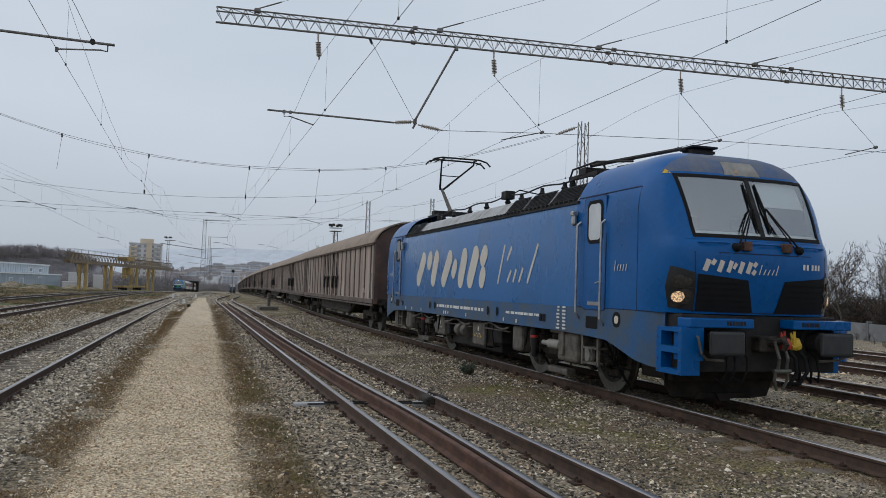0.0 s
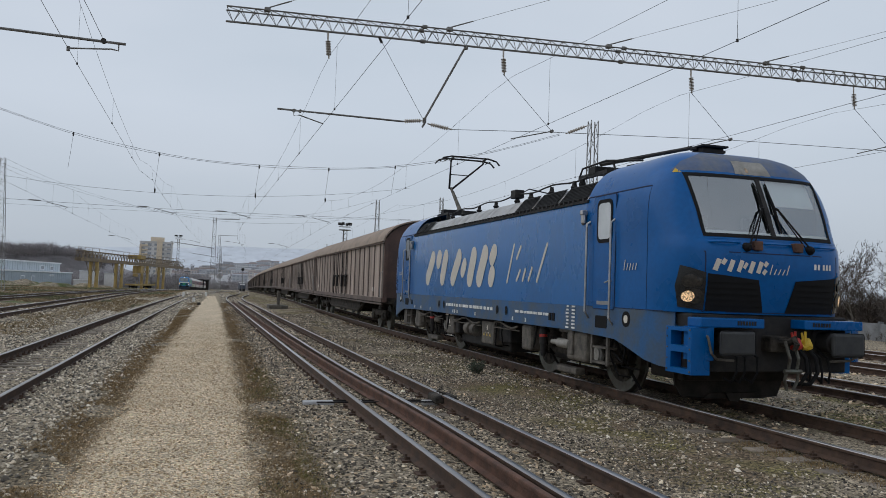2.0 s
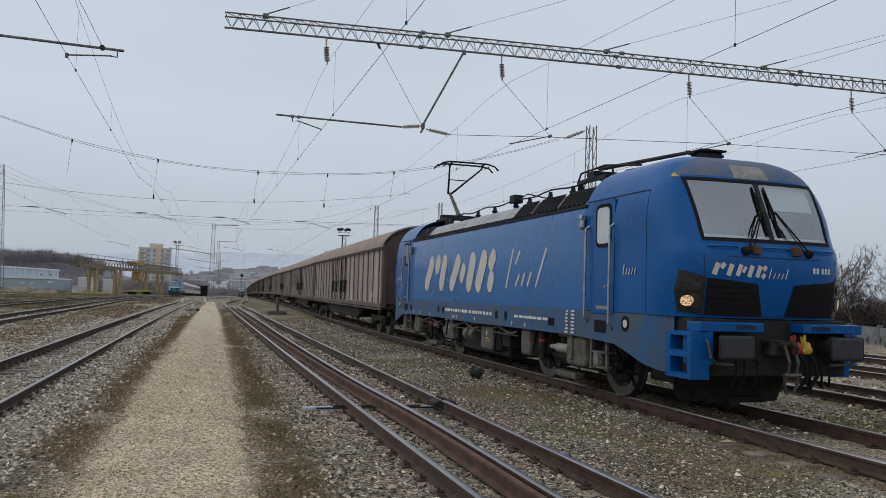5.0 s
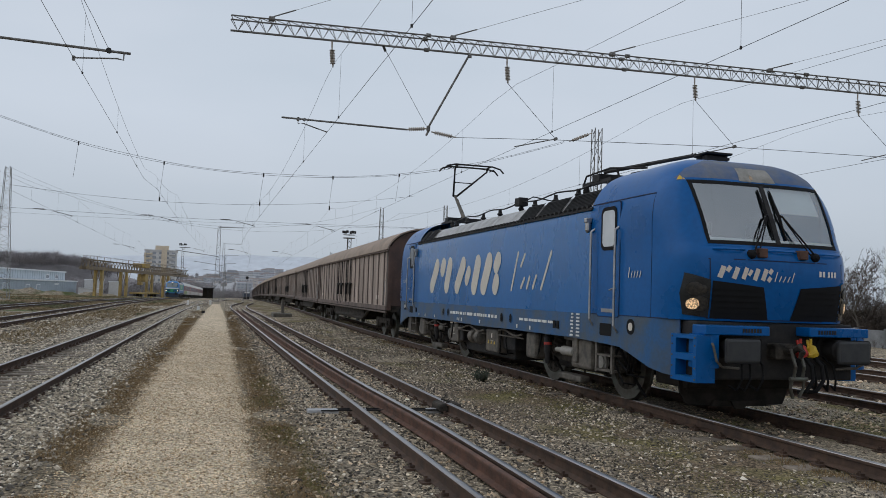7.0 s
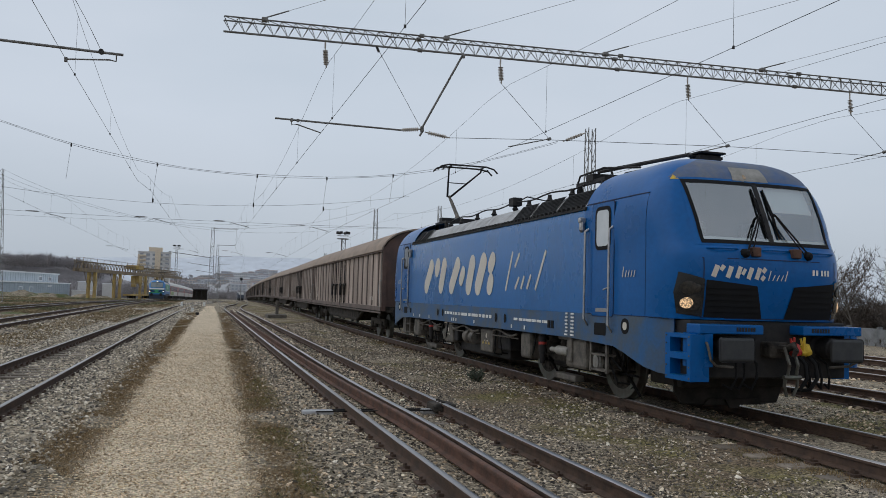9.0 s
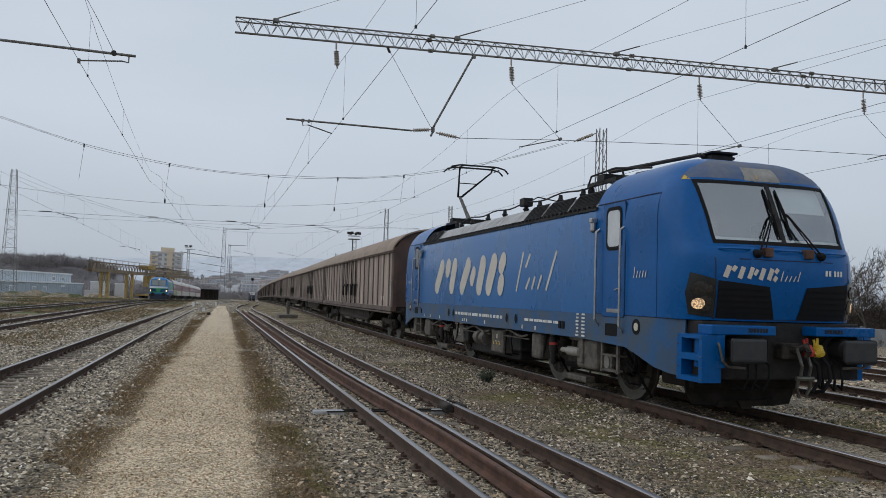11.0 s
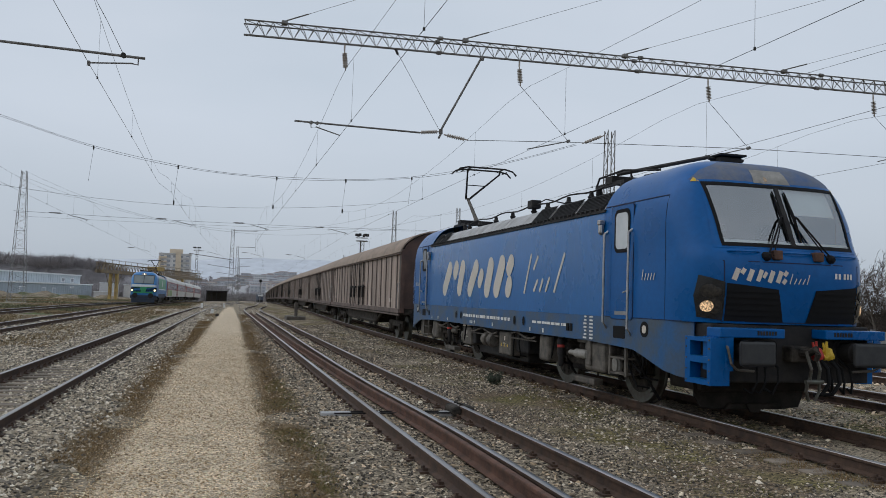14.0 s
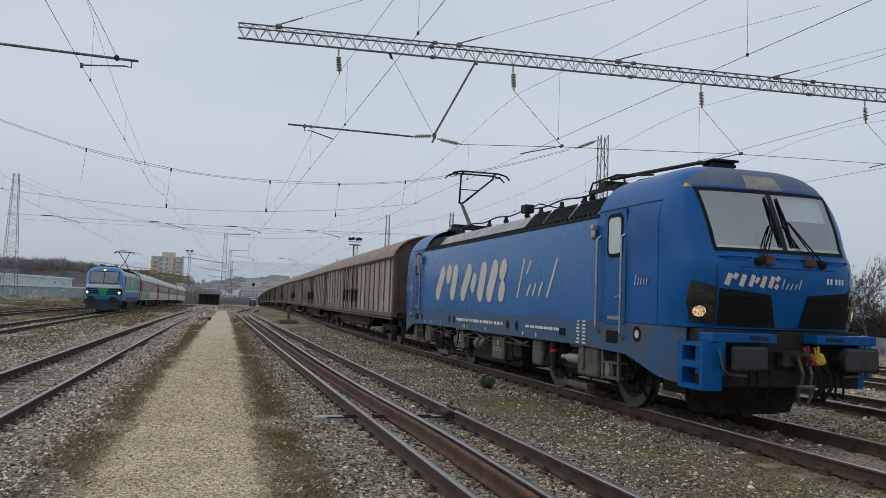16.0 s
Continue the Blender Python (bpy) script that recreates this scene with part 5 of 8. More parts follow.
        lamp_disc("lamp_glass", cl, s * 1.19, 1.66, 0.105, M_LENS, 0.016)
        lamp_disc("headlamp", cl, s * 1.265, 1.655, 0.078, M_LAMP, 0.024)
        lamp_disc("tail_lamp", cl, s * 1.255, 1.87, 0.095, M_LENS, 0.02)
        lamp_disc("upper_lamp", cl, s * 1.17, 1.86, 0.06, M_LENS, 0.018)
        # wipers
        bm = B()
        up = lambda x, z, d: (x, nose_y(x, z) - d, z)
        px, mx, bx = (-0.5, -0.10, -0.055) if s < 0 else (0.56, 0.17, 0.15)
        tube(bm, [up(px, 2.37, 0.05), up((px + mx) / 2, 2.66, 0.09), up(mx, 2.96, 0.08)], 0.013, 6)
        tube(bm, [up(px + s * 0.09 * -1, 2.38, 0.05), up((px + mx) / 2 - s * 0.05, 2.66, 0.09), up(mx, 2.93, 0.08)], 0.01, 6)
        tube(bm, [up(mx, 2.95, 0.08), up(bx, 2.97, 0.06)], 0.02, 6)
        tube(bm, [up(bx - 0.01, 3.34, 0.03), up(bx, 2.97, 0.05), up(bx + 0.02, 2.62, 0.03)], [0.008, 0.016, 0.008], 6)
        tube(bm, [up(bx - 0.01, 3.36, 0.022), up(bx + 0.02, 2.6, 0.022)], 0.01, 4)
        lathe(bm, (px, nose_y(px, 2.37) + 0.02, 2.37), (0, -1, 0), [(0, 0.07), (0.06, 0.06), (0.1, 0.03)], 10)
        part("wiper", bm, M_RUBBER, cab)
        bm = B()
        yb = nose_y(s * 0.34, 2.4)
        bevel_box(bm, s * 0.34 - 0.07, s * 0.34 + 0.07, yb - 0.07, yb + 0.05, 2.33, 2.46, 0.012)
        part("wiper_motor", bm, M_RUST, cab, "rusty brown wiper motor housing")
    # front emblem and number as plain strokes
    for k, (x, z0, z1, w) in enumerate(((-0.96, 2.03, 2.19, 0.07), (-0.86, 2.12, 2.19, 0.06), (-0.76, 2.02, 2.18, 0.07), (-0.62, 2.02, 2.18, 0.065), (-0.535, 2.07, 2.15, 0.05), (-0.44, 2.01, 2.17, 0.07), (-0.31, 2.01, 2.17, 0.07), (-0.205, 2.11, 2.17, 0.06), (-0.225, 2.0, 2.06, 0.06))):
        P("front_emblem", nose_strip(x - 0.02, z0, x + 0.02 + 0.1 * (z1 - z0), z1, w, 0.009 + 0.0004 * k), M_CREAM)
    for k in range(5):
        x = -0.13 + k * 0.07
        P("front_emblem_script", nose_strip(x, 2.0, x + 0.04, 2.08 + 0.06 * (k in (0, 4)), 0.016, 0.009), M_CREAM)
    for k in range(5):
        x = 0.64 + k * 0.064 + (0.03 if k > 1 else 0)
        P("number_bar", nose_strip(x, 2.095, x, 2.175, 0.04, 0.009), M_WHITE)
    # buffer beam and what hangs on it
    bm = B()
    bevel_box(bm, -1.3, 1.3, 0.5, 1.3, 0.62, 1.42, 0.02)
    part("buffer_beam", bm, M_DARK, loco)
    for s in (-1, 1):
        bm = B()
        bevel_box(bm, min(s * 0.33, s * 1.34), max(s * 0.33, s * 1.34), 0.22, 0.55, 1.245, 1.375, 0.015)
        shelf = part("front_ledge", bm, M_BLUE, loco)
        bm = B()
        for k in range(7):
            xa = s * 0.62 + k * 0.045 - 0.15
            box(bm, xa, xa + 0.03, 0.214, 0.222, 1.285, 1.34)
        tagged(part("maker_mark", bm, M_DARK, shelf), kind="stuff")
        # corner steps: a plate with two recesses
        bm = B()
        xo, xi = s * 1.47, s * 1.18
        x0, x1 = sorted((xo, xi))
        ys, zs = ((0.245, 0.33, 0.74, 0.86) if s < 0 else (0.6, 0.68, 1.05, 1.16)), (0.6, 0.67, 0.89, 0.98, 1.18, 1.235)
        for i in range(3):
            for j in range(5):
                if i == 1 and j in (1, 3):
                    continue
                box(bm, x0, x1, ys[i], ys[i + 1], zs[j], zs[j + 1])
        bmesh.ops.remove_doubles(bm, verts=list(bm.verts), dist=0.0005)
        st = part("corner_steps", bm, M_BLUE, loco)
        bm = B()
        xm = s * 1.24
        box(bm, min(xm, xi), max(xm, xi), ys[1], ys[2] - 0.01, 0.66, 1.23)
        part("step_back", bm, M_BLUE, st)
        for by in (ys[0] + 0.035, ys[3] - 0.035):
            for bz in (0.64, 0.79, 0.94, 1.09, 1.2):
                bm = B()
                lathe(bm, (xo - s * 0.002, by, bz), (s, 0, 0), [(0, 0.014), (0.012, 0.012)], 6)
                part("bolt", bm, M_BOXGREY, st)
        # rounded fairing behind the buffer
        bm = B()
        rows = [[(s * (1.42 - 0.28 * (1 - math.cos(a))), 0.5 - 0.28 * math.sin(a), z) for a in np.linspace(0, math.pi / 2, 7)] for z in (0.8, 1.25)]
        sheet(bm, rows, 0.02)
        part("fairing", bm, M_BLUE, loco, smooth=True)
        # side buffers
        bm = B()
        lathe(bm, (s * 0.875, 0.6, 1.06), (0, -1, 0), [(0, 0.22), (0.12, 0.22), (0.13, 0.15), (0.35, 0.15), (0.36, 0.12), (0.55, 0.12)], 20)
        bf = part("buffer", bm, M_DARK, loco, smooth=True)
        bm = B()
        bevel_box(bm, s * 0.9 - 0.275, s * 0.9 + 0.275, 0.0, 0.06, 0.88, 1.215, 0.045, 3)
        part("buffer_head", bm, M_BUFFER, bf, "dark grey rounded buffer head")
        bm = B()
        tube(bm, [(s * 1.2, 0.35, 1.2), (s * 1.24, 0.2, 1.1), (s * 1.22, 0.15, 0.9), (s * 1.1, 0.2, 0.82), (s * 0.8, 0.25, 0.8)], 0.018, 6)
        part("grab_handle", bm, M_BOXGREY, loco)
        bm = B()
        for k, (x, r) in enumerate(((0.42, 0.02), (0.62, 0.018), (0.75, 0.016))):
            tube(bm, [(s * x, 0.45, 0.95), (s * x, 0.25, 0.85), (s * (x + 0.02), 0.22, 0.65), (s * (x + 0.06), 0.28, 0.5), (s * (x + 0.1), 0.4, 0.55)], r, 6)
        part("brake_hose", bm, M_RUBBER, loco)
    for x, m, nm in ((0.2, M_RED, "red_cock"), (0.37, M_YELLOW, "yellow_cock")):
        bm = B()
        tube(bm, [(x - 0.02, 0.3, 1.2), (x, 0.28, 1.06)], 0.018, 6)
        tube(bm, [(x - 0.05, 0.2, 1.0), (x - 0.06, 0.18, 1.22)], [0.03, 0.018], 6)
        lathe(bm, (x - 0.02, 0.25, 1.12), (0.3, -0.3, -1), [(0, 0.04), (0.03, 0.075), (0.12, 0.07), (0.17, 0.04)], 10)
        tube(bm, [(x + 0.06, 0.2, 1.02), (x - 0.08, 0.22, 1.0)], 0.045, 8)
        c = part(nm, bm, m, loco)
        bm = B()
        tube(bm, [(x + 0.04, 0.25, 0.98), (x + 0.1, 0.15, 0.85), (x + 0.1, 0.12, 0.65), (x + 0.02, 0.16, 0.5), (x - 0.05, 0.25, 0.48)], 0.028, 8)
        part("air_hose", bm, M_RUBBER, c)
    # screw coupling
    bm = B()
    bevel_box(bm, -0.16, 0.16, 0.3, 0.55, 0.92, 1.14, 0.03)
    tube(bm, [(0, 0.4, 1.05), (0, 0.15, 1.06), (0, 0.02, 1.12), (0, -0.03, 1.05), (0, 0.02, 0.97)], [0.06, 0.055, 0.05, 0.04, 0.03], 8)
    part("draw_hook", bm, M_BOGIE, loco)
    bm = B()
    for s in (-0.07, 0.07):
        tube(bm, [(s, 0.12, 1.08), (s, 0.02, 0.85), (s, 0.06, 0.68)], 0.024, 6)
        tube(bm, [(s * 1.3, 0.06, 0.7), (s * 1.5, 0.08, 0.55), (s * 0.7, 0.1, 0.42)], 0.024, 6)
    tube(bm, [(-0.14, 0.05, 0.68), (0.14, 0.05, 0.68)], 0.03, 8)
    part("screw_coupling", bm, M_WHEEL, loco, "worn steel screw coupling")
    # snow plough
    bm = B()
    outline = [(-1.4, 0.62), (1.4, 0.62), (1.36, 0.42), (1.22, 0.26), (0.72, 0.24), (0.62, 0.33), (0.2, 0.33), (0.1, 0.2), (-0.12, 0.2), (-0.24, 0.33), (-0.62, 0.33), (-0.72, 0.24), (-1.22, 0.26), (-1.36, 0.42)]
    lo = [bm.verts.new((x * 0.69, 1.28 + 0.16 * abs(x / 1.4) ** 2, z - 0.1)) for x, z in outline]
    hi = [bm.verts.new((x * 0.69, 1.32 + 0.16 * abs(x / 1.4) ** 2, z - 0.1)) for x, z in outline]
    f = bm.faces.new(lo)
    g = bm.faces.new(hi[::-1])
    for k in range(len(outline)):
        j = (k + 1) % len(outline)
        bm.faces.new((lo[k], lo[j], hi[j], hi[k]))
    bmesh.ops.triangulate(bm, faces=[f, g])
    bevel_box(bm, -0.9, 0.9, 1.3, 2.2, 0.4, 0.64, 0.03)
    part("snow_plough", bm, M_PLOUGH, loco, "grimy dark grey snow plough")


def nose_part(name, rows, m, parent, label=""):
    bm = B()
    for patch in (rows if isinstance(rows[0][0], list) else [rows]):
        sheet(bm, patch)
    return part(name, bm, m, parent, label, True)


def lamp_disc(name, parent, x, z, r, m, lift):
    bm = B()
    ringpts = []
    c = bm.verts.new((x * (1 + lift / 1.5), nose_y(x, z) - lift - 0.012, z))
    vs = []
    for k in range(20):
        a = 2 * math.pi * k / 20
        px, pz = x + r * math.cos(a) * 0.85, z + r * math.sin(a)
        vs.append(bm.verts.new((px * (1 + lift / 1.5), nose_y(px, pz) - lift, pz)))
    for k in range(20):
        bm.faces.new((c, vs[k], vs[(k + 1) % 20]))
    return part(name, bm, m, parent, "", True)


build_loco()


# ---- overhead line ----
BEAM_Y, BEAM_Z, BEAM_H, BEAM_D = 13.0, 8.56, 0.36, 0.36


def beam_y(x):
    return BEAM_Y - 0.07 * (x + 7.4)


def lattice_mast(name, label, x, y, h, w0=0.7, w1=0.35, z0=None, group="lattice catenary masts", bays=None, leg_r=0.035):
    m = thing(name, label, "catenary mast", group, at=pose(x, y, (ground_z(x, y) - 0.05) if z0 is None else z0))
    bm = B()
    n = bays or max(6, int(h / 0.7))
    leg = lambda t, i: Vector(((w0 + (w1 - w0) * t) / 2 * (1, -1, -1, 1)[i], (w0 + (w1 - w0) * t) / 2 * (1, 1, -1, -1)[i], h * t))
    for i in range(4):
        tube(bm, [leg(0, i), leg(1, i)], leg_r, 4)
    part("mast_leg_frame", bm, M_LATT, m)
    bm = B()
    for k in range(n):
        for i in range(4):
            a, b = (leg(k / n, i), leg((k + 1) / n, (i + 1) % 4)) if k % 2 else (leg(k / n, (i + 1) % 4), leg((k + 1) / n, i))
            tube(bm, [a, b], leg_r * 0.55, 4, False)
        if k % 3 == 0:
            for i in range(4):
                tube(bm, [leg(k / n, i), leg(k / n, (i + 1) % 4)], 0.018, 4, False)
    tagged(part("lacing", bm, M_LATT, m), kind="stuff")
    bm = B()
    bevel_box(bm, -w0 / 2 - 0.15, w0 / 2 + 0.15, -w0 / 2 - 0.15, w0 / 2 + 0.15, -0.2, 0.12, 0.03)
    part("foundation", bm, M_CONC, m)
    return m


def insulator(bm, a, b, n=7, r=0.065):
    a, b = Vector(a), Vector(b)
    d = b - a
    prof = [(0, 0.02), (0.12, 0.02)]
    for k in range(n):
        s = 0.14 + 0.72 * k / n
        prof += [(s, 0.028), (s + 0.2 / n, r), (s + 0.36 / n, r), (s + 0.5 / n, 0.028)]
    prof += [(0.88, 0.02), (1.0, 0.02)]
    lathe(bm, a, d, [(s * d.length, q) for s, q in prof], 10)


def portal():
    g = thing("catenary_portal", "grey lattice catenary portal beam spanning the tracks", "catenary portal")
    x0, x1 = -7.45, 34.0
    for dy, dz, r in ((-BEAM_D / 2, BEAM_H, 0.022), (BEAM_D / 2, BEAM_H, 0.022), (0.0, 0.0, 0.03)):
        bm = B()
        tube(bm, [(x0, beam_y(x0) + dy, BEAM_Z + dz), (x1, beam_y(x1) + dy, BEAM_Z + dz)], r, 8)
        part("chord", bm, M_GALV, g)
    bm = B()
    n = 110
    for k in range(n):
        a, b = x0 + (x1 - x0) * k / n, x0 + (x1 - x0) * (k + 1) / n
        mid = (a + b) / 2
        for dy in (-BEAM_D / 2, BEAM_D / 2):
            tube(bm, [(a, beam_y(a) + dy, BEAM_Z + BEAM_H), (mid, beam_y(mid), BEAM_Z), (b, beam_y(b) + dy, BEAM_Z + BEAM_H)], 0.013, 5)
        tube(bm, [(a, beam_y(a) - BEAM_D / 2, BEAM_Z + BEAM_H), (b, beam_y(b) + BEAM_D / 2, BEAM_Z + BEAM_H)], 0.01, 5)
    tagged(part("lacing", bm, M_GALV, g), kind="stuff")
    for x in (-2.1, 3.9, 9.9, 15.9):
        bm = B()
        for dy, dz in ((-BEAM_D / 2, BEAM_H), (BEAM_D / 2, BEAM_H), (0, 0)):
            lathe(bm, (x - 0.06, beam_y(x) + dy, BEAM_Z + dz), (1, 0, 0), [(0, 0.06), (0.12, 0.06)], 8)
        part("flange_joint", bm, M_GALV, g)
    for x in (-6.4, -1.4, 3.4, 8.6, 13.5):
        bm = B()
        bevel_box(bm, x - 0.08, x + 0.08, beam_y(x) - 0.28, beam_y(x) - 0.12, BEAM_Z + BEAM_H - 0.06, BEAM_Z + BEAM_H + 0.06, 0.03)
        tube(bm, [(x, beam_y(x) - 0.2, BEAM_Z + BEAM_H + 0.05), (x + 0.6, beam_y(x) - 0.5, BEAM_Z + BEAM_H + 0.22)], 0.018, 6)
        tube(bm, [(x + 0.6, beam_y(x) - 0.5, BEAM_Z + BEAM_H + 0.22), (x + 5.0, beam_y(x) - 2.7, BEAM_Z + BEAM_H + 1.5)], 0.005, 6)
        part("tie_clamp", bm, M_GALV, g)
    # supporting post to the right of all tracks
    bm = B()
    for dx in (-0.3, 0.3):
        tube(bm, [(30 + dx, beam_y(30), -0.4), (30 + dx, beam_y(30), BEAM_Z)], 0.09, 8)
    part("post", bm, M_GALV, g)
    # hanging insulators
    for x in (-4.74, 0.27, 6.2, 11.9, 17.5):
        bm = B()
        y = beam_y(x)
        tube(bm, [(x, y, BEAM_Z), (x, y, BEAM_Z - 0.2)], 0.025, 6)
        insulator(bm, (x, y, BEAM_Z - 0.18), (x + 0.05, y, BEAM_Z - 0.74), 9, 0.075)
        part("insulator", bm, M_INSUL, g, "ribbed brown hanging insulator", True)
    # drop tube and registration tube over the siding
    bm = B()
    tube(bm, [(-0.83, 12.55, 8.58), (-1.89, 12.9, 6.42)], 0.03, 8)
    tube(bm, [(-0.83, 12.55, 8.58), (-0.83, 12.55, 8.46)], 0.05, 6)
    part("drop_tube", bm, M_GALV, g)
    bm = B()
    tube(bm, [(-3.33, 12.72, 8.56), (-1.95, 12.9, 6.44)], 0.006, 5)
    tube(bm, [(-3.33, 12.72, 8.56), (-3.25, 12.72, 8.4)], 0.035, 6)
    part("stay_wire", bm, M_WIRE, g)
    bm = B()
    tube(bm, [(-6.0, 13.0, 6.34), (-2.5, 12.92, 6.30)], 0.026, 8)
    part("registration_tube", bm, M_GALV, g)
    for a, b in (((-2.55, 12.92, 6.30), (-1.9, 12.9, 6.38)), ((-1.8, 12.9, 6.30), (-1.08, 12.85, 6.19))):
        bm = B()
        insulator(bm, a, b, 8, 0.06)
        part("insulator", bm, M_INSUL, g, "ribbed brown insulator", True)
    bm = B()
    bevel_box(bm, -1.94, -1.84, 12.86, 12.94, 6.30, 6.46, 0.02)
    tube(bm, [(-1.89, 12.9, 6.3), (-1.95, 12.9, 6.18)], 0.03, 6)
    part("junction_clamp", bm, M_GALV, g)
    bm = B()
    tube(bm, [(-5.55, 13, 6.32), (-5.55, 13, 6.2), (-5.4, 13, 6.22), (-4.74, 13, 6.04)], 0.016, 6)
    lathe(bm, (-5.55, 12.96, 6.33), (0, 1, 0), [(0, 0.05), (0.08, 0.05)], 8)
    lathe(bm, (-5.38, 12.96, 6.33), (0, 1, 0), [(0, 0.045), (0.08, 0.045)], 8)
    part("steady_arm", bm, M_GALV, g)
    # cross wire and pull-off arms of the tracks to the right
    bm = B()
    tube(bm, [(-1.08, 12.85, 6.19), (1.76, 12.34, 6.28), (7.5, 12.0, 6.5), (13.14, 11.5, 6.55), (22, 11, 6.7), (30, beam_y(30), 6.9)], 0.008, 5)
    part("cross_span_wire", bm, M_WIRE, g)
    for xi, xa, xb in ((0.27, 1.76, 0.5), (6.2, 7.5, 6.3), (11.9, 13.1, 11.9)):
        bm = B()
        z = 6.29 + 0.035 * (xa - 1.76)
        tube(bm, [(xi, beam_y(xi), 7.86), (xa, beam_y(xa) - 0.1, z)], 0.007, 5)
        part("hanger_wire", bm, M_WIRE, g)
        bm = B()
        tube(bm, [(xa, beam_y(xa) - 0.1, z), (xb, beam_y(xa) - 0.1, z - 0.33)], 0.016, 6)
        lathe(bm, (xa, beam_y(xa) - 0.15, z), (0, 1, 0), [(0, 0.05), (0.1, 0.05)], 8)
        part("steady_arm", bm, M_GALV, g)


portal()


def wire_run(label, xf, zc, zm, supports, y0, y1, sag=1.05, rc=0.0055, rm=0.0044):
    """Contact wire, carrying wire sagging between supports, droppers."""
    w = thing("overhead_wire", label, "overhead wire", "overhead wires along the tracks")
    bm = B()
    ys = list(np.arange(y0, y1, 4.0)) + [y1]
    tube(bm, [(xf(y), y, zc + GRADE(y)) for y in ys], rc, 5)
    part("contact_wire", bm, M_WIRE, w)

    def zmess(y):
        for a, b in zip(supports, supports[1:]):
            if a <= y <= b:
                u = (y - a) / (b - a)
                return zm - 4 * sag * (1.0 if b <= 50 else 0.4) * u * (1 - u) + GRADE(y)
        return zm + GRADE(y)
    bm = B()
    tube(bm, [(xf(y), y, zmess(y)) for y in np.arange(y0, y1, 2.0)], rm, 5)
    part("carrying_wire", bm, M_WIRE, w)
    k = 0
    for y in np.arange(y0 + 3, min(y1, 110), 7.5):
        bm = B()
        tube(bm, [(xf(y), y, zc + GRADE(y)), (xf(y), y, zmess(y))], 0.0035, 4)
        lathe(bm, (xf(y), y, zc + GRADE(y) - 0.02), (0, 0, 1), [(0, 0.022), (0.05, 0.022)], 6)
        part("dropper", bm, M_WIRE, w)


SPANS = [-50, 12.8, 50, 95, 150, 210, 270, 330, 400]
wire_run("contact and carrying wire over the siding", lambda y: MID_LINE(y) if y > 60 else -4.75 + 0.002 * max(0, y - 40), 6.03, 7.78, SPANS, -22, 300)
wire_run("contact and carrying wire over the ballasted track", lambda y: LEFT_LINE(y) + 0.36 if y > 30 else -10.75 + 0.006 * max(0, y - 10), 6.5, 8.02, [-50, 9.7, 50, 95, 150, 210, 270, 330], -22, 250)
wire_run("contact and carrying wire over the freight train", lambda y: 0.45 + LOCO_LINE(y) - 0.4 * (y > 30) * min(1, (y - 30) / 20), 5.86, 7.75, SPANS, -16, 300)
wire_run("contact and carrying wire beyond the freight train", lambda y: RIGHT_LINE(y) + 1.1 - 0.01 * y, 6.05, 7.75, SPANS, -14, 200)
wire_run("contact and carrying wire over the outer track", lambda y: RIGHT_LINE_2(y) + 2.2 - 0.03 * y, 6.15, 7.75, SPANS, -10, 200)
wire_run("contact and carrying wire over the running track", lambda y: PASS_LINE(y) + 0.1, 5.95, 7.6, SPANS, -10, 350)


def left_cantilever():
    g = thing("catenary_bracket", "grey tubular catenary bracket reaching over the track", "catenary bracket")
    bm = B()
    tube(bm, [(-16.0, 9.7, 6.86), (-9.6, 9.7, 6.74)], 0.03, 8)
    part("bracket_tube", bm, M_GALV, g)
    bm = B()
    tube(bm, [(-16.0, 9.7, -0.4), (-16.0, 9.7, 9.0)], [0.16, 0.11], 10)
    part("post", bm, M_GALV, g)
    bm = B()
    tube(bm, [(-9.74, 9.7, 6.74), (-9.74, 9.7, 6.58), (-9.88, 9.7, 6.6), (-10.75, 9.7, 6.52)], 0.017, 6)
    lathe(bm, (-10.75, 9.7, 6.46), (0, 0, 1), [(0, 0.035), (0.1, 0.035)], 8)
    part("steady_arm", bm, M_GALV, g)
    bm = B()
    tube(bm, [(-10.05, 9.7, 6.78), (-10.38, 9.5, 7.4), (-10.74, 9.2, 8.0)], 0.006, 5)
    lathe(bm, (-10.05, 9.66, 6.76), (0, 1, 0), [(0, 0.06), (0.08, 0.06)], 8)
    part("stay_wire", bm, M_WIRE, g)


left_cantilever()


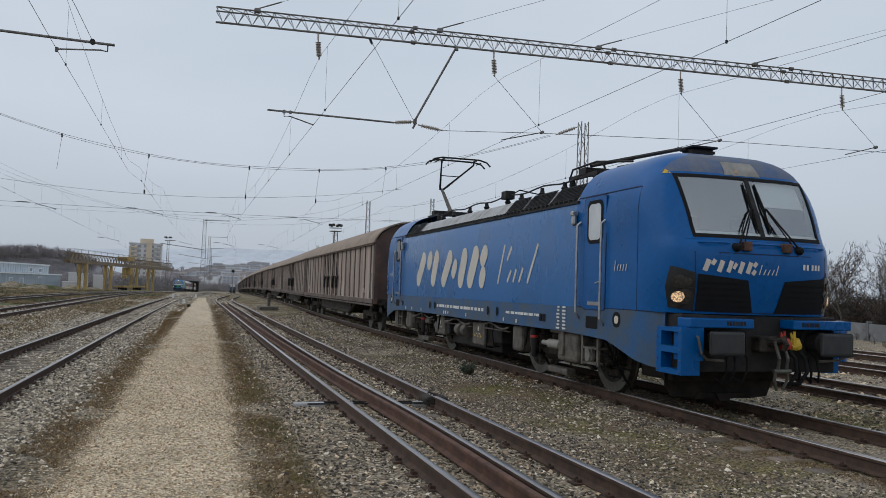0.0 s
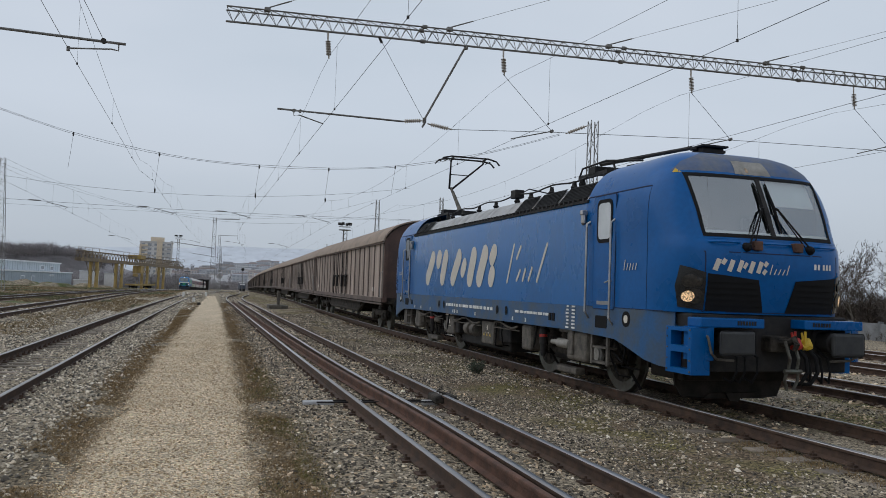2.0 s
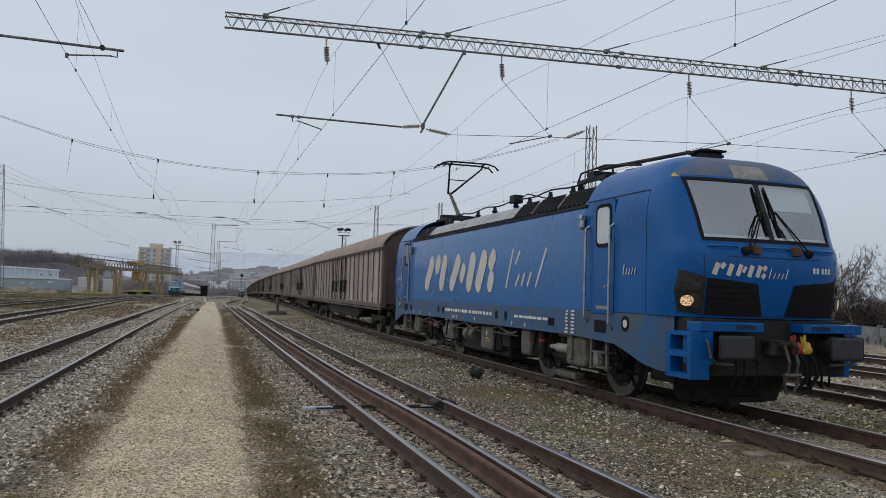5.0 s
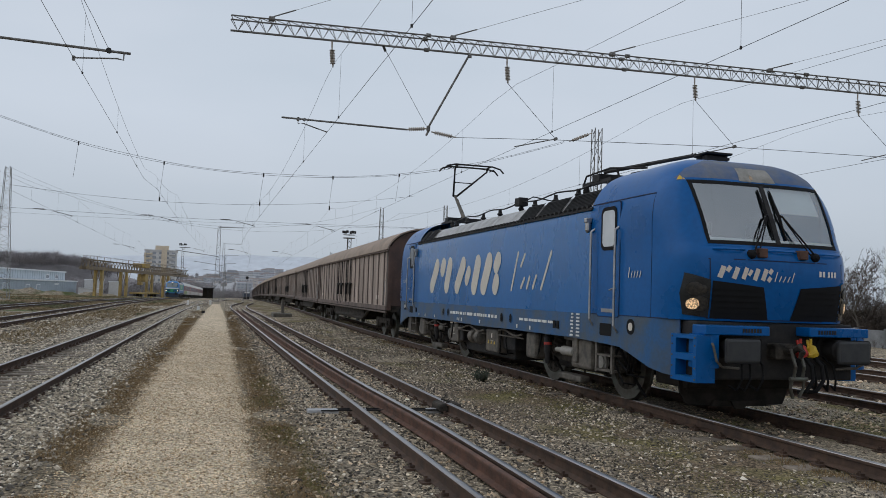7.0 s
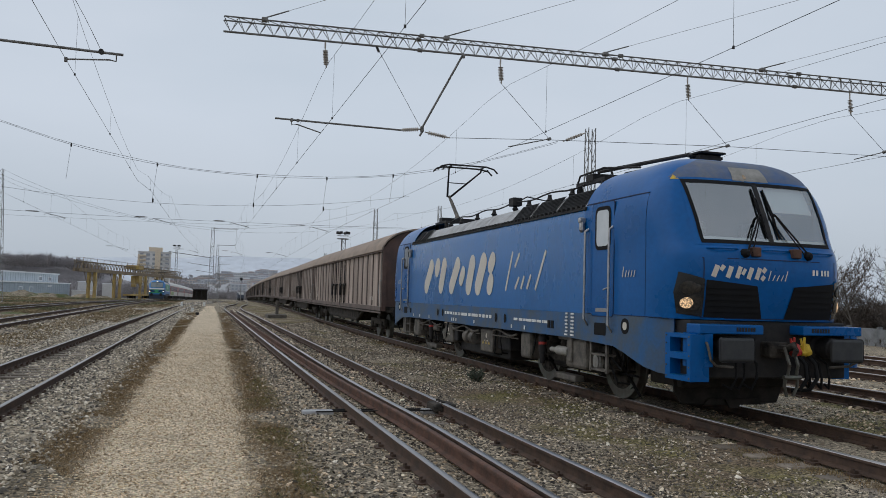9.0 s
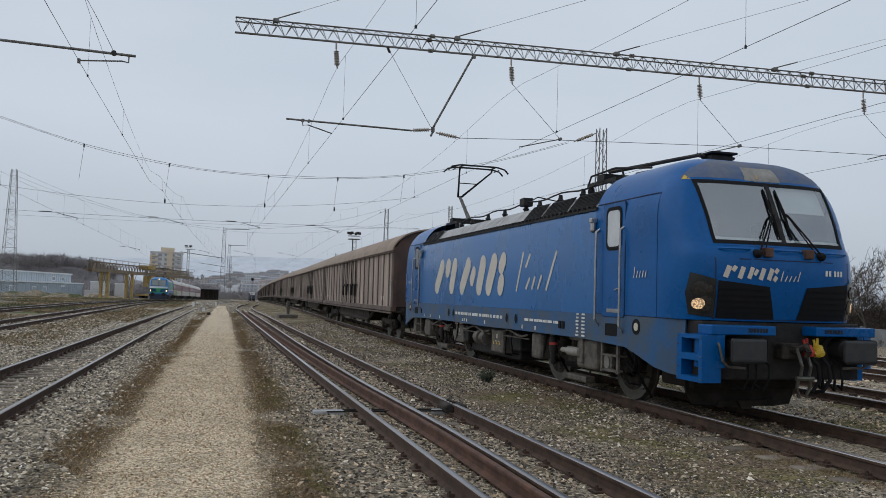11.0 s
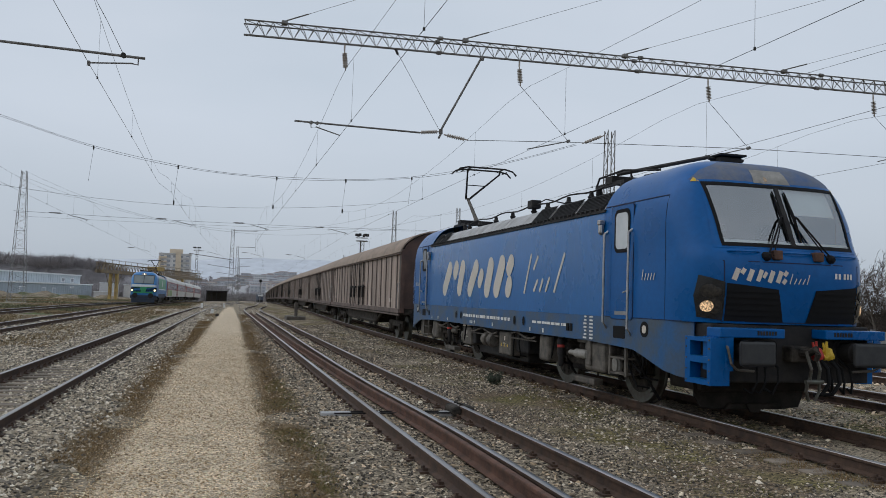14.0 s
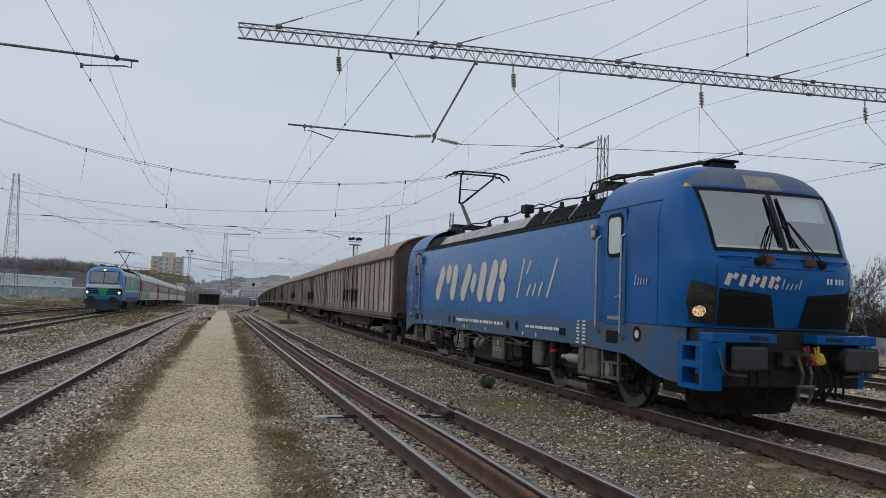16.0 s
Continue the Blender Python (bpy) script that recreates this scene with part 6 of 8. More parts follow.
def cross_lines():
    # heavy double feeder crossing the whole yard to the lattice mast behind the locomotive
    w = thing("feeder_line", "sagging double feeder wire crossing the yard", "overhead wire")
    pts = [(-30, 24, 13.2), (-20, 24, 9.1), (-14.7, 24, 7.53), (-12.7, 24, 6.98), (-9.7, 24, 6.46), (-5.7, 24, 6.25), (-2.7, 24, 6.37), (0.35, 23.5, 6.68), (3.4, 22.5, 7.3), (6.2, 20.8, 8.1)]
    f = [line_through([p[0] for p in pts], [p[c] for p in pts]) for c in (1, 2)]
    for d in (0.0, 0.06):
        bm = B()
        tube(bm, [(x, f[0](x), f[1](x) + d * (1 + 0.3 * math.sin(x))) for x in np.arange(-30, 6.3, 0.8)], 0.0065, 5)
        part("feeder_wire", bm, M_WIRE, w)
    bm = B()
    tube(bm, [(-30, 24, -0.4), (-30, 24, 13.4)], [0.18, 0.1], 8)
    part("post", bm, M_GALV, w)
    for x, l in ((-12.6, 1.3), (-9.5, 1.35), (-5.7, 1.1), (-2.9, 1.2), (-0.2, 1.1)):
        bm = B()
        z = f[1](x)
        tube(bm, [(x, f[0](x), z), (x - 0.12, f[0](x), z - l)], 0.006, 4)
        lathe(bm, (x, f[0](x), z - 0.08), (0, 0, 1), [(0, 0.03), (0.14, 0.03)], 6)
        if x in (-9.5, -5.7, -2.9):
            lathe(bm, (x - 0.1, f[0](x), z - l - 0.16), (0, 0, 1), [(0, 0.015), (0.04, 0.03), (0.14, 0.03), (0.18, 0.015)], 8)
        part("hanger", bm, M_WIRE, w)
    for s in (-0.08, 0.08):
        bm = B()
        insulator(bm, (6.2, 20.8 + s, 8.1), (6.95, 20.4 + s, 8.42), 6, 0.07)
        part("insulator", bm, M_INSUL, w, smooth=True)
    lattice_mast("lattice_mast", "tall grey lattice mast behind the freight locomotive", 7.15, 20.3, 8.85, 0.40, 0.30, leg_r=0.022)
    # head span of the middle distance
    lattice_mast("lattice_mast", "tall tapered grey lattice mast in the yard", -30.1, 95, 15.4, 1.7, 0.55, bays=22)
    lattice_mast("lattice_mast", "thin grey lattice mast behind the wagons", 14.2, 95, 13.2, 0.7, 0.4)
    lattice_mast("lattice_mast", "thin grey lattice mast behind the wagons", 22.9, 95, 14.1, 0.7, 0.4)
    h = thing("head_span", "thin head span wires with steady arms across the tracks", "overhead wire")
    for k, (z0, dip, z1, y, xa, xb) in enumerate(((14.9, 4.6, 13.0, 95, -30, 14.2), (14.2, 5.0, 13.6, 95, -30, 22.9), (9.6, 0.3, 10.6, 95, -30, 22.9), (6.5, 0.15, 6.7, 50, -21, 7.2), (8.9, 1.5, 9.1, 50, -27, 7.2))):
        bm = B()
        tube(bm, [(xa + (xb - xa) * u, y, z0 + (z1 - z0) * u - dip * 4 * u * (1 - u)) for u in np.linspace(0, 1, 21)], 0.009, 5)
        part("span_wire", bm, M_WIRE, h)
    for y in (50, 95):
        for line, d in ((PASS_LINE, 0.1), (LEFT_LINE, 0.36), (MID_LINE, 0.0), (LOCO_LINE, 0.2)):
            bm = B()
            x = line(y) + d
            tube(bm, [(x, y, 6.05), (x + 0.15, y, 6.15), (x - 1.1, y, 6.42), (x - 1.15, y, 6.3)], 0.02, 5)
            insulator(bm, (x - 1.5, y, 6.5), (x - 2.3, y, 6.5), 6, 0.045)
            part("steady_arm", bm, M_GALV, h)
    for x, y, hh in ((-5.9, 114, 11.2), (-3.9, 170, 12.2), (-2.2, 225, 12.5), (-0.7, 280, 12.5)):
        m = lattice_mast("lattice_mast", "grey lattice catenary mast with bracket arm", x, y, hh, 0.75, 0.4)
        bm = B()
        tube(bm, [(-6.0, 0, hh * 0.66), (0, 0, hh * 0.6)], 0.05, 5)
        tube(bm, [(0, 0, hh - 0.2), (3.5, 0, hh - 0.1)], 0.05, 5)
        part("bracket_arm", bm, M_LATT, m)
    for x, y, hh in ((26, 140, 12.5), (22, 190, 12.5), (27, 250, 12)):
        lattice_mast("lattice_mast", "distant grey lattice mast behind the wagons", x, y, hh, 0.7, 0.4)


cross_lines()


def flood_tower(x, y, h):
    t = thing("floodlight_tower", "grey lattice floodlight tower with a lamp platform", "floodlight tower", "floodlight towers", at=pose(x, y, ground_z(x, y) - 0.1))
    bm = B()
    for i in range(3):
        a = 2 * math.pi * i / 3
        tube(bm, [(0.6 * math.cos(a), 0.6 * math.sin(a), 0), (0.45 * math.cos(a), 0.45 * math.sin(a), h)], 0.07, 5)
    n = int(h / 1.2)
    for k in range(n):
        for i in range(3):
            a, b = 2 * math.pi * i / 3, 2 * math.pi * (i + 1) / 3
            tube(bm, [(0.55 * math.cos(a), 0.55 * math.sin(a), h * k / n), (0.55 * math.cos(b), 0.55 * math.sin(b), h * (k + 1) / n)], 0.035, 4)
    part("tower_frame", bm, M_GALV, t)
    bm = B()
    lathe(bm, (0, 0, h - 0.1), (0, 0, 1), [(0, 1.2), (0.12, 1.2)], 12)
    for z in (0.6, 1.1):
        tube(bm, [(1.2 * math.cos(a), 1.2 * math.sin(a), h + z) for a in np.linspace(0, 2 * math.pi, 13)], 0.04, 5)
    part("platform", bm, M_GALV, t)
    for k in range(6):
        a = 2 * math.pi * k / 6
        bm = B()
        bevel_box(bm, 1.1 * math.cos(a) - 0.25, 1.1 * math.cos(a) + 0.25, 1.1 * math.sin(a) - 0.25, 1.1 * math.sin(a) + 0.25, h + 0.9, h + 1.4, 0.05)
        part("floodlight", bm, M_DARK, t)


flood_tower(-15.4, 300, 18.5)
flood_tower(19.4, 150, 13.2)


# ---- surroundings ----
M_SHED = mat("blue_grey_cladding", (0.38, 0.44, 0.50), 0.6, col2=(0.33, 0.385, 0.44), scale=0.4, fine=3, bump=0.0)
M_SHEDROOF = mat("pale_sheet_roof", (0.78, 0.80, 0.82), 0.6, col2=(0.7, 0.72, 0.74), scale=0.4, fine=3, bump=0.0)
M_SHED_PALE = mat("pale_blue_cladding", (0.55, 0.61, 0.66), 0.6, col2=(0.48, 0.53, 0.58), scale=0.4, fine=3, bump=0.0)
M_CRANE = mat("faded_yellow_paint", (0.44, 0.31, 0.10), 0.7, col2=(0.27, 0.19, 0.08), scale=0.8, fine=6, bump=0.0)
M_CRANE_RUST = mat("rusty_crane_girder", (0.26, 0.20, 0.12), 0.8, col2=(0.15, 0.115, 0.085), scale=0.8, fine=6, bump=0.0)
M_PLASTER = mat("pale_plaster", (0.66, 0.65, 0.645), 0.85, col2=(0.58, 0.57, 0.57), scale=0.2, fine=2, bump=0.0, obj_rand=0.22)
M_ORANGE = mat("ochre_plaster", (0.66, 0.56, 0.42), 0.85, col2=(0.6, 0.5, 0.39), scale=0.2, fine=2, bump=0.0)
# town plaster, tile, hill and ridge: distance haze is mixed into these base colours
M_TOWN = mat("haze_tinted_town_plaster", (0.52, 0.53, 0.555), 0.9, col2=(0.45, 0.46, 0.49), scale=0.2, fine=2, bump=0.0, obj_rand=0.3)
M_TOWN_WARM = mat("haze_tinted_ochre_plaster", (0.52, 0.47, 0.42), 0.9, col2=(0.46, 0.42, 0.39), scale=0.2, fine=2, bump=0.0, obj_rand=0.25)
M_TILE = mat("haze_tinted_roof_tile", (0.40, 0.33, 0.31), 0.85, col2=(0.33, 0.28, 0.27), scale=0.3, fine=2, bump=0.0, obj_rand=0.2)
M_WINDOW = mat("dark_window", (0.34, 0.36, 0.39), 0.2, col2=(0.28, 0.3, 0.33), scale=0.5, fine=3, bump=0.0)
M_HILL = mat("haze_tinted_wooded_hillside", (0.40, 0.40, 0.41), 0.95, col2=(0.31, 0.31, 0.32), scale=0.02, fine=0.2, bump=0.0)
M_RIDGE = mat("haze_tinted_ridge", (0.60, 0.63, 0.68), 1.0, col2=(0.55, 0.585, 0.64), scale=0.002, fine=0.02, bump=0.0)
M_TWIG = mat("bare_twigs", (0.085, 0.062, 0.046), 0.9, col2=(0.045, 0.035, 0.03), scale=1.0, fine=20, bump=0.0, island=0.3)
# far twigs: pale grey because the distance haze is put into the base colour
M_FARTWIG = mat("haze_tinted_bare_wood", (0.31, 0.29, 0.30), 0.9, col2=(0.20, 0.188, 0.195), scale=0.1, fine=2, bump=0.0, island=0.35)
M_BARK = mat("grey_bark", (0.13, 0.11, 0.09), 0.9, col2=(0.07, 0.06, 0.05), scale=5, fine=30, bump=0.4)
M_LEAF = mat("dark_evergreen_leaf", (0.03, 0.05, 0.022), 0.6, col2=(0.018, 0.03, 0.015), scale=8, fine=30, bump=0.0, island=0.4)


def shed():
    """The front runs beside the yard and recedes; x along it, y into the building."""
    s = thing("warehouse", "long blue-grey clad warehouse with a pale roof", "warehouse", at=pose(-48.2, 286, -2.2, 0, 0, 77.3))
    for x0, x1, y0, y1, h, nm in ((-95, 0.0, 0, 12, 4.3, "low_hall"), (-95, -5.0, 2.0, 20, 7.2, "high_hall")):
        bm = B()
        box(bm, x0, x1, y0, y1, -1, h)
        part(nm, bm, M_SHED if nm == "low_hall" else M_SHED_PALE, s)
        bm = B()
        box(bm, x0 - 0.3, x1 + 0.3, y0 - 0.3, y1 + 0.3, h, h + 0.4)
        part("roof", bm, M_SHEDROOF, s)
        for k in range(int((x1 - x0) / 1.6)):
            bm = B()
            box(bm, x0 + k * 1.6, x0 + k * 1.6 + 0.12, y0 - 0.05, y0, 0, h - 0.05)
            part("cladding_rib", bm, M_SHED, s)
        for k in range(9):
            bm = B()
            box(bm, x1, x1 + 0.05, y0 + 0.6 + k * (y1 - y0 - 1) / 9, y0 + 0.72 + k * (y1 - y0 - 1) / 9, 0, h - 0.05)
            part("cladding_rib", bm, M_SHED, s)
    for x, y, w, z0, z1 in ((-20, 2, 2.4, 5.0, 6.4), (-13, 2, 2.4, 5.0, 6.4), (-38, 0, 2.4, 0, 3.2), (-31, 0, 2.6, 0, 3.2), (-18, 0, 3.0, 3.2, 3.7), (-52, 0, 3.0, 0, 3.4)):
        opening = "window" if z0 > 1 else "door"
        bm = B()
        box(bm, x, x + w, y - 0.1, y + 0.02, z0, z1)
        f = part(opening, bm, M_SHEDROOF, s)
        bm = B()
        box(bm, x + 0.25, x + w - 0.25, y - 0.13, y - 0.09, z0 + 0.2, z1 - 0.2)
        part("pane" if z0 > 1 else "leaf", bm, M_WINDOW if z0 > 1 else M_SHED, f)
    for k, (x, y, w, h) in enumerate(((-45.6, 284, 5.6, 4.6), (-38.6, 290, 3.4, 4.2), (-46.5, 278, 7.0, 1.7))):
        c = thing("storage_hut", "white-grey storage hut beside the crane", "hut", "storage huts")
        bm = B()
        bevel_box(bm, x, x + w, y, y + 4, -3, -1.6 + h, 0.05)
        part("wall", bm, M_PLASTER, c)
        bm = B()
        box(bm, x - 0.2, x + w + 0.2, y - 0.2, y + 4.2, -1.6 + h, -1.4 + h)
        part("roof", bm, M_SHEDROOF, c)


shed()


def earth_bank():
    """Low rough banks of earth and rubble between the yard and the warehouse."""
    for k, (xa, ya, xb, yb, w, h) in enumerate(((-72, 168, -43, 250, 6.0, 1.9), (-43, 250, -33, 262, 5.0, 1.6), (-44, 196, -38, 214, 4.0, 1.3))):
        bm = B()
        d = Vector((xb - xa, yb - ya, 0))
        side = Vector((d.y, -d.x, 0)).normalized()
        rows = []
        n = int(d.length / 1.5)
        for i in range(n + 1):
            u = i / n
            p = Vector((xa, ya, 0)) + d * u
            hh = h * min(1, 6 * u, 6 * (1 - u)) * (0.75 + 0.5 * noise.noise(Vector((i * 0.21, k * 7, 2))))
            row = []
            for v in np.linspace(-1, 1, 9):
                q = p + side * (v * w * 0.5)
                row.append((q.x, q.y, ground_z(q.x, q.y) - 0.15 + hh * (1 - v * v) + 0.25 * hh * noise.noise(Vector((i * 0.6, v * 2, k)))))
            rows.append(row)
        sheet(bm, rows)
        tagged(part("earth_bank", bm, M_SOIL), "low rough bank of brown earth", "bank", kind="structure")


earth_bank()


def crane():
    """Runway and lattice girders recede along the yard; x along the runway."""
    at = pose(-35.8, 206, 0, 0, 0, 77.2)
    c = thing("gantry_crane", "faded yellow gantry crane with lattice girders", "gantry crane", at=at)
    L, g = 97.4, -1.6
    for y in (-0.8, 0.8):
        bm = B()
        for dz in (6.0, 7.7):
            box(bm, 0, L, y - 0.12, y + 0.12, dz - 0.12, dz + 0.06)
        n = 40
        for k in range(n):
            a, b = L * k / n, L * (k + 1) / n
            tube(bm, [(a, y, 6.0), ((a + b) / 2, y, 7.65), (b, y, 6.0)], 0.07, 4)
            tube(bm, [(a, y, 6.0), (a, y, 7.65)], 0.05, 4)
        part("lattice_girder", bm, M_CRANE_RUST, c)
        bm = B()
        box(bm, 0, L, y - 0.3, y + 0.3, 5.2, 5.85)
        part("runway_beam", bm, M_CRANE_RUST, c)
        bm = B()
        for x in np.arange(0, L + 1, 4.87):
            tube(bm, [(x, y - 0.5, 7.7), (x, y - 0.5, 8.6)], 0.04, 4)
        tube(bm, [(0, y - 0.5, 8.6), (L, y - 0.5, 8.6)], 0.04, 4)
        part("walkway_rail", bm, M_CRANE_RUST, c)
    for x in (10.2, 29.8, 54.2, 72.5):
        for y in (-0.8, 0.8):
            bm = B()
            box(bm, x - 0.5, x + 0.5, y - 0.3, y + 0.3, g - 0.8, 5.2)
            part("leg", bm, M_CRANE, c)
            bm = B()
            tube(bm, [(x + 0.4, y, g + 3), (x + 3.5, y, 5.3)], 0.08, 4)
            tube(bm, [(x - 0.4, y, g + 3), (x - 3.5, y, 5.3)], 0.08, 4)
            part("knee_brace", bm, M_CRANE_RUST, c)
    for x in (2, 38, 60, 90):
        bm = B()
        box(bm, x - 0.2, x + 0.2, -0.8, 0.8, 5.5, 5.8)
        tube(bm, [(x, -0.8, 7.7), (x + 5, 0.8, 7.7)], 0.07, 4)
        part("cross_tie", bm, M_CRANE_RUST, c)
    bm = B()
    bevel_box(bm, 43, 48, -1.9, 1.9, 7.0, 8.2, 0.1)
    bevel_box(bm, 46, 48.5, -1.2, 1.2, 2.8, 5.1, 0.1)
    tube(bm, [(45, 0, 7), (45, 0, 2.6)], 0.12, 6)
    bevel_box(bm, 44.2, 45.8, -0.6, 0.6, 1.8, 2.7, 0.1)
    part("trolley", bm, M_CRANE, c)
    f = thing("flat_wagon", "low yellow flat wagon under the crane", "flat wagon", at=pose(-26.2, 236, GRADE(240), 0, 0, 75))
    bm = B()
    bevel_box(bm, 0, 18, -1.4, 1.4, 0.55, 1.0, 0.05)
    part("deck", bm, M_CRANE, f)
    for k in range(8):
        bm = B()
        box(bm, 0.4 + k * 2.4, 0.55 + k * 2.4, -1.45, -1.36, 1.0, 1.7)
        part("stake", bm, M_CRANE, f)
    for x in (2, 3.8, 14.2, 16):
        bm = B()
        lathe(bm, (x, -0.8, 0.2), (0, 1, 0), [(0, 0.45), (0.15, 0.45), (1.4, 0.1), (1.5, 0.45), (1.6, 0.45)], 12)
        part("wheelset", bm, M_DARK, f)


crane()


def block(name, label, x, y, w, d, h, m, floors, cols, z, roof_m, group=""):
    b = thing(name, label, "building", group, at=pose(x, y, z))
    bm = B()
    box(bm, -w / 2, w / 2, 0, d, -6, h)
    part("wall", bm, m, b)
    bm = B()
    box(bm, -w / 2 - 0.4, w / 2 + 0.4, -0.4, d + 0.4, h, h + 0.9)
    part("roof", bm, roof_m, b)
    if name == "apartment_tower":
        for i in range(floors):
            for j in range(cols):
                bm = B()
                xa, za = -w / 2 + w * (j + 0.22) / cols, h * (i + 0.3) / floors
                box(bm, xa, xa + w / cols * 0.56, -0.25, 0.05, za, za + h / floors * 0.5)
                part("window", bm, M_WINDOW, b)
        return b
    bm = B()
    for i in range(floors):
        for j in range(cols):
            xa, za = -w / 2 + w * (j + 0.22) / cols, h * (i + 0.3) / floors
            box(bm, xa, xa + w / cols * 0.56, -0.25, 0.05, za, za + h / floors * 0.5)
    tagged(part("window_row", bm, M_WINDOW, b), kind="stuff")
    return b


def city():
    t = block("apartment_tower", "tall ochre and white apartment tower", -37.4, 600, 21.5, 14, 31.5, M_PLASTER, 10, 5, -5.0, M_PLASTER)
    for x0, x1, z0, z1 in ((0.5, 4.2, 0, 33.5), (-11.0, -9.6, 0, 30)):
        bm = B()
        box(bm, x0, x1, -1.2, 0.02, z0, z1)
        part("ochre_bay", bm, M_ORANGE, t)
    for i in range(10):
        for x in (-7.5, 7.6):
            bm = B()
            box(bm, x - 1.9, x + 1.9, -1.5, 0.0, 3.1 * i + 0.9, 3.1 * i + 2.0)
            part("balcony", bm, M_ORANGE if x < 0 else M_PLASTER, t)
    bm = B()
    box(bm, -4, 5, 3, 10, 32, 35.5)
    part("lift_house", bm, M_ORANGE, t)
    # town climbing the hillside, its colours paled to stand in for haze
    rng = random.Random(21)
    hill = line_through([-200, -60, 20, 90, 160, 240, 420], [8, 16, 30, 40, 34, 26, 18])
    bm = B()
    rows = []
    for k in range(9):
        u = k / 8
        rows.append([(x * (1 + 0.25 * u), 850 + 550 * u, -6 + (hill(x) + 5 * noise.noise(Vector((x * 0.02, u * 3, 0)))) * (0.15 + 0.85 * u)) for x in np.arange(-260, 460, 16)])
    sheet(bm, rows)
    tagged(part("hillside", bm, M_HILL, smooth=True), "town hillside with bare trees, haze mixed into its grey colour", "hill", kind="structure")
    for k in range(420):
        u = rng.random() ** 0.8
        x = rng.uniform(-50, 215)
        y = 850 + 550 * u
        z = -6 + hill(x) * (0.15 + 0.85 * u)
        big = rng.random() < 0.22
        w = rng.uniform(10, 18) if big else rng.uniform(5, 10)
        h = rng.uniform(6, 10) if big else rng.uniform(3.5, 6.5)
        block("town_house" if not big else "apartment_block", "plastered town house on the hillside, paled by haze in its colour" if not big else "apartment block on the hillside, paled by haze in its colour", x * (1 + 0.25 * u), y, w, 10, h, M_TOWN if rng.random() < 0.65 else M_TOWN_WARM, max(2, int(h / 3)), max(3, int(w / 3.2)), z - 2, M_TILE if rng.random() < 0.6 else M_TOWN, "houses of the town")
    for x, y, w, h, z in ((41, 1000, 22, 9.5, 4), (58, 1240, 30, 10, 17), (78, 1010, 15, 7, 3)):
        block("apartment_block", "long white apartment block on the hillside", x, y, w, 12, h, M_PLASTER, int(h / 3), int(w / 3), z, M_TOWN, "houses of the town")
    # far ridge, haze given by its pale blue base colour
    ridge = line_through([-3000, -1500, -800, -340, -20, 240, 420, 590, 1100, 2500, 4000], [110, 125, 140, 155, 172, 186, 190, 188, 180, 150, 110])
    bm = B()
    sheet(bm, [[(x, 4000 + (0 if k == 0 else 500), -10 if k == 0 else ridge(x) + 8 * noise.noise(Vector((x * 0.004, 0, 0)))) for x in np.arange(-3000, 4000, 60)] for k in (0, 1)])
    tagged(part("backdrop_ridge", bm, M_RIDGE, smooth=True), "mountain ridge with the haze in its pale blue colour", "backdrop", kind="structure")


city()


def twig_wood(name, label, x0, x1, y0, y1, z, h, n, seed, material, scale=1.0):
    """Many bare crowns at a distance: fans of thin twigs on stems, one mass of stuff."""
    rng = np.random.default_rng(seed)
    verts, faces = [], []

    def sliver(a, b, w):
        i = len(verts)
        d = np.array([b[1] - a[1] + 0.01, -(b[0] - a[0]), 0.0])
        d = d / (np.linalg.norm(d) + 1e-6) * w
        verts.extend([tuple(a - np.array([w, 0, 0])), tuple(a + np.array([w, 0, 0])), tuple(b), tuple(a + np.array([0, w, 0]))])
        faces.append((i, i + 1, i + 2))
        if scale < 3.5:
            faces.append((i + 1, i + 3, i + 2))
    for k in range(n):
        p = np.array([rng.uniform(x0, x1), rng.uniform(y0, y1), 0.0])
        p[2] = (z(p[0], p[1]) if callable(z) else z)
        hh = h * rng.uniform(0.6, 1.1)
        sliver(p, p + np.array([0, 0, hh * 0.6]), 0.05 * hh / 5)
        for j in range(60):
            b = p + np.array([0, 0, hh * rng.uniform(0.15, 0.6)])
            q = b + rng.normal(size=3) * np.array([0.2, 0.2, 0.08]) * hh + np.array([0, 0, hh * 0.28 * rng.random()])
            sliver(b, q, 0.012 * hh / 5 * scale)
            for i in range(2):
                sliver(q * 0.5 + b * 0.5, q + rng.normal(size=3) * 0.1 * hh, 0.008 * hh / 5 * scale)
    ob = arrays(name, verts, faces, material)
    tagged(ob, label, "trees", kind="stuff")


KNOLL = line_through([-260, -175, -130, -110, -95, -80, -70, -58, -40], [20, 22, 19, 18, 18.5, 17, 14.5, 9, 2])


def wooded_knoll():
    top = KNOLL
    bm = B()
    sheet(bm, [[(x, 500 + 30 * v, -6 + (top(x) + 5.0 + 1.6 * noise.noise(Vector((x * 0.13, v, 0))) + 0.8 * noise.noise(Vector((x * 0.5, v, 5)))) * (0, 0.75, 0.97, 1.0)[v]) for x in np.arange(-260, -40, 1.5)] for v in range(4)])
    tagged(part("wooded_knoll", bm, M_FARTWIG), "wooded knoll behind the warehouse, haze greyed into its colour", "hill", kind="structure")


wooded_knoll()
# far woods, all in the twig colour that carries the haze
twig_wood("distant_wood", "bare winter wood on the hill behind the warehouse, haze greyed into its colour", -175, -62, 505, 575, lambda x, y: KNOLL(x) - 6.5, 9, 650, 4, M_FARTWIG, 6.0)
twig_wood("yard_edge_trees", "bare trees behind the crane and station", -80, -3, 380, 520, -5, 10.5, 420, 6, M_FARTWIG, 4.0)
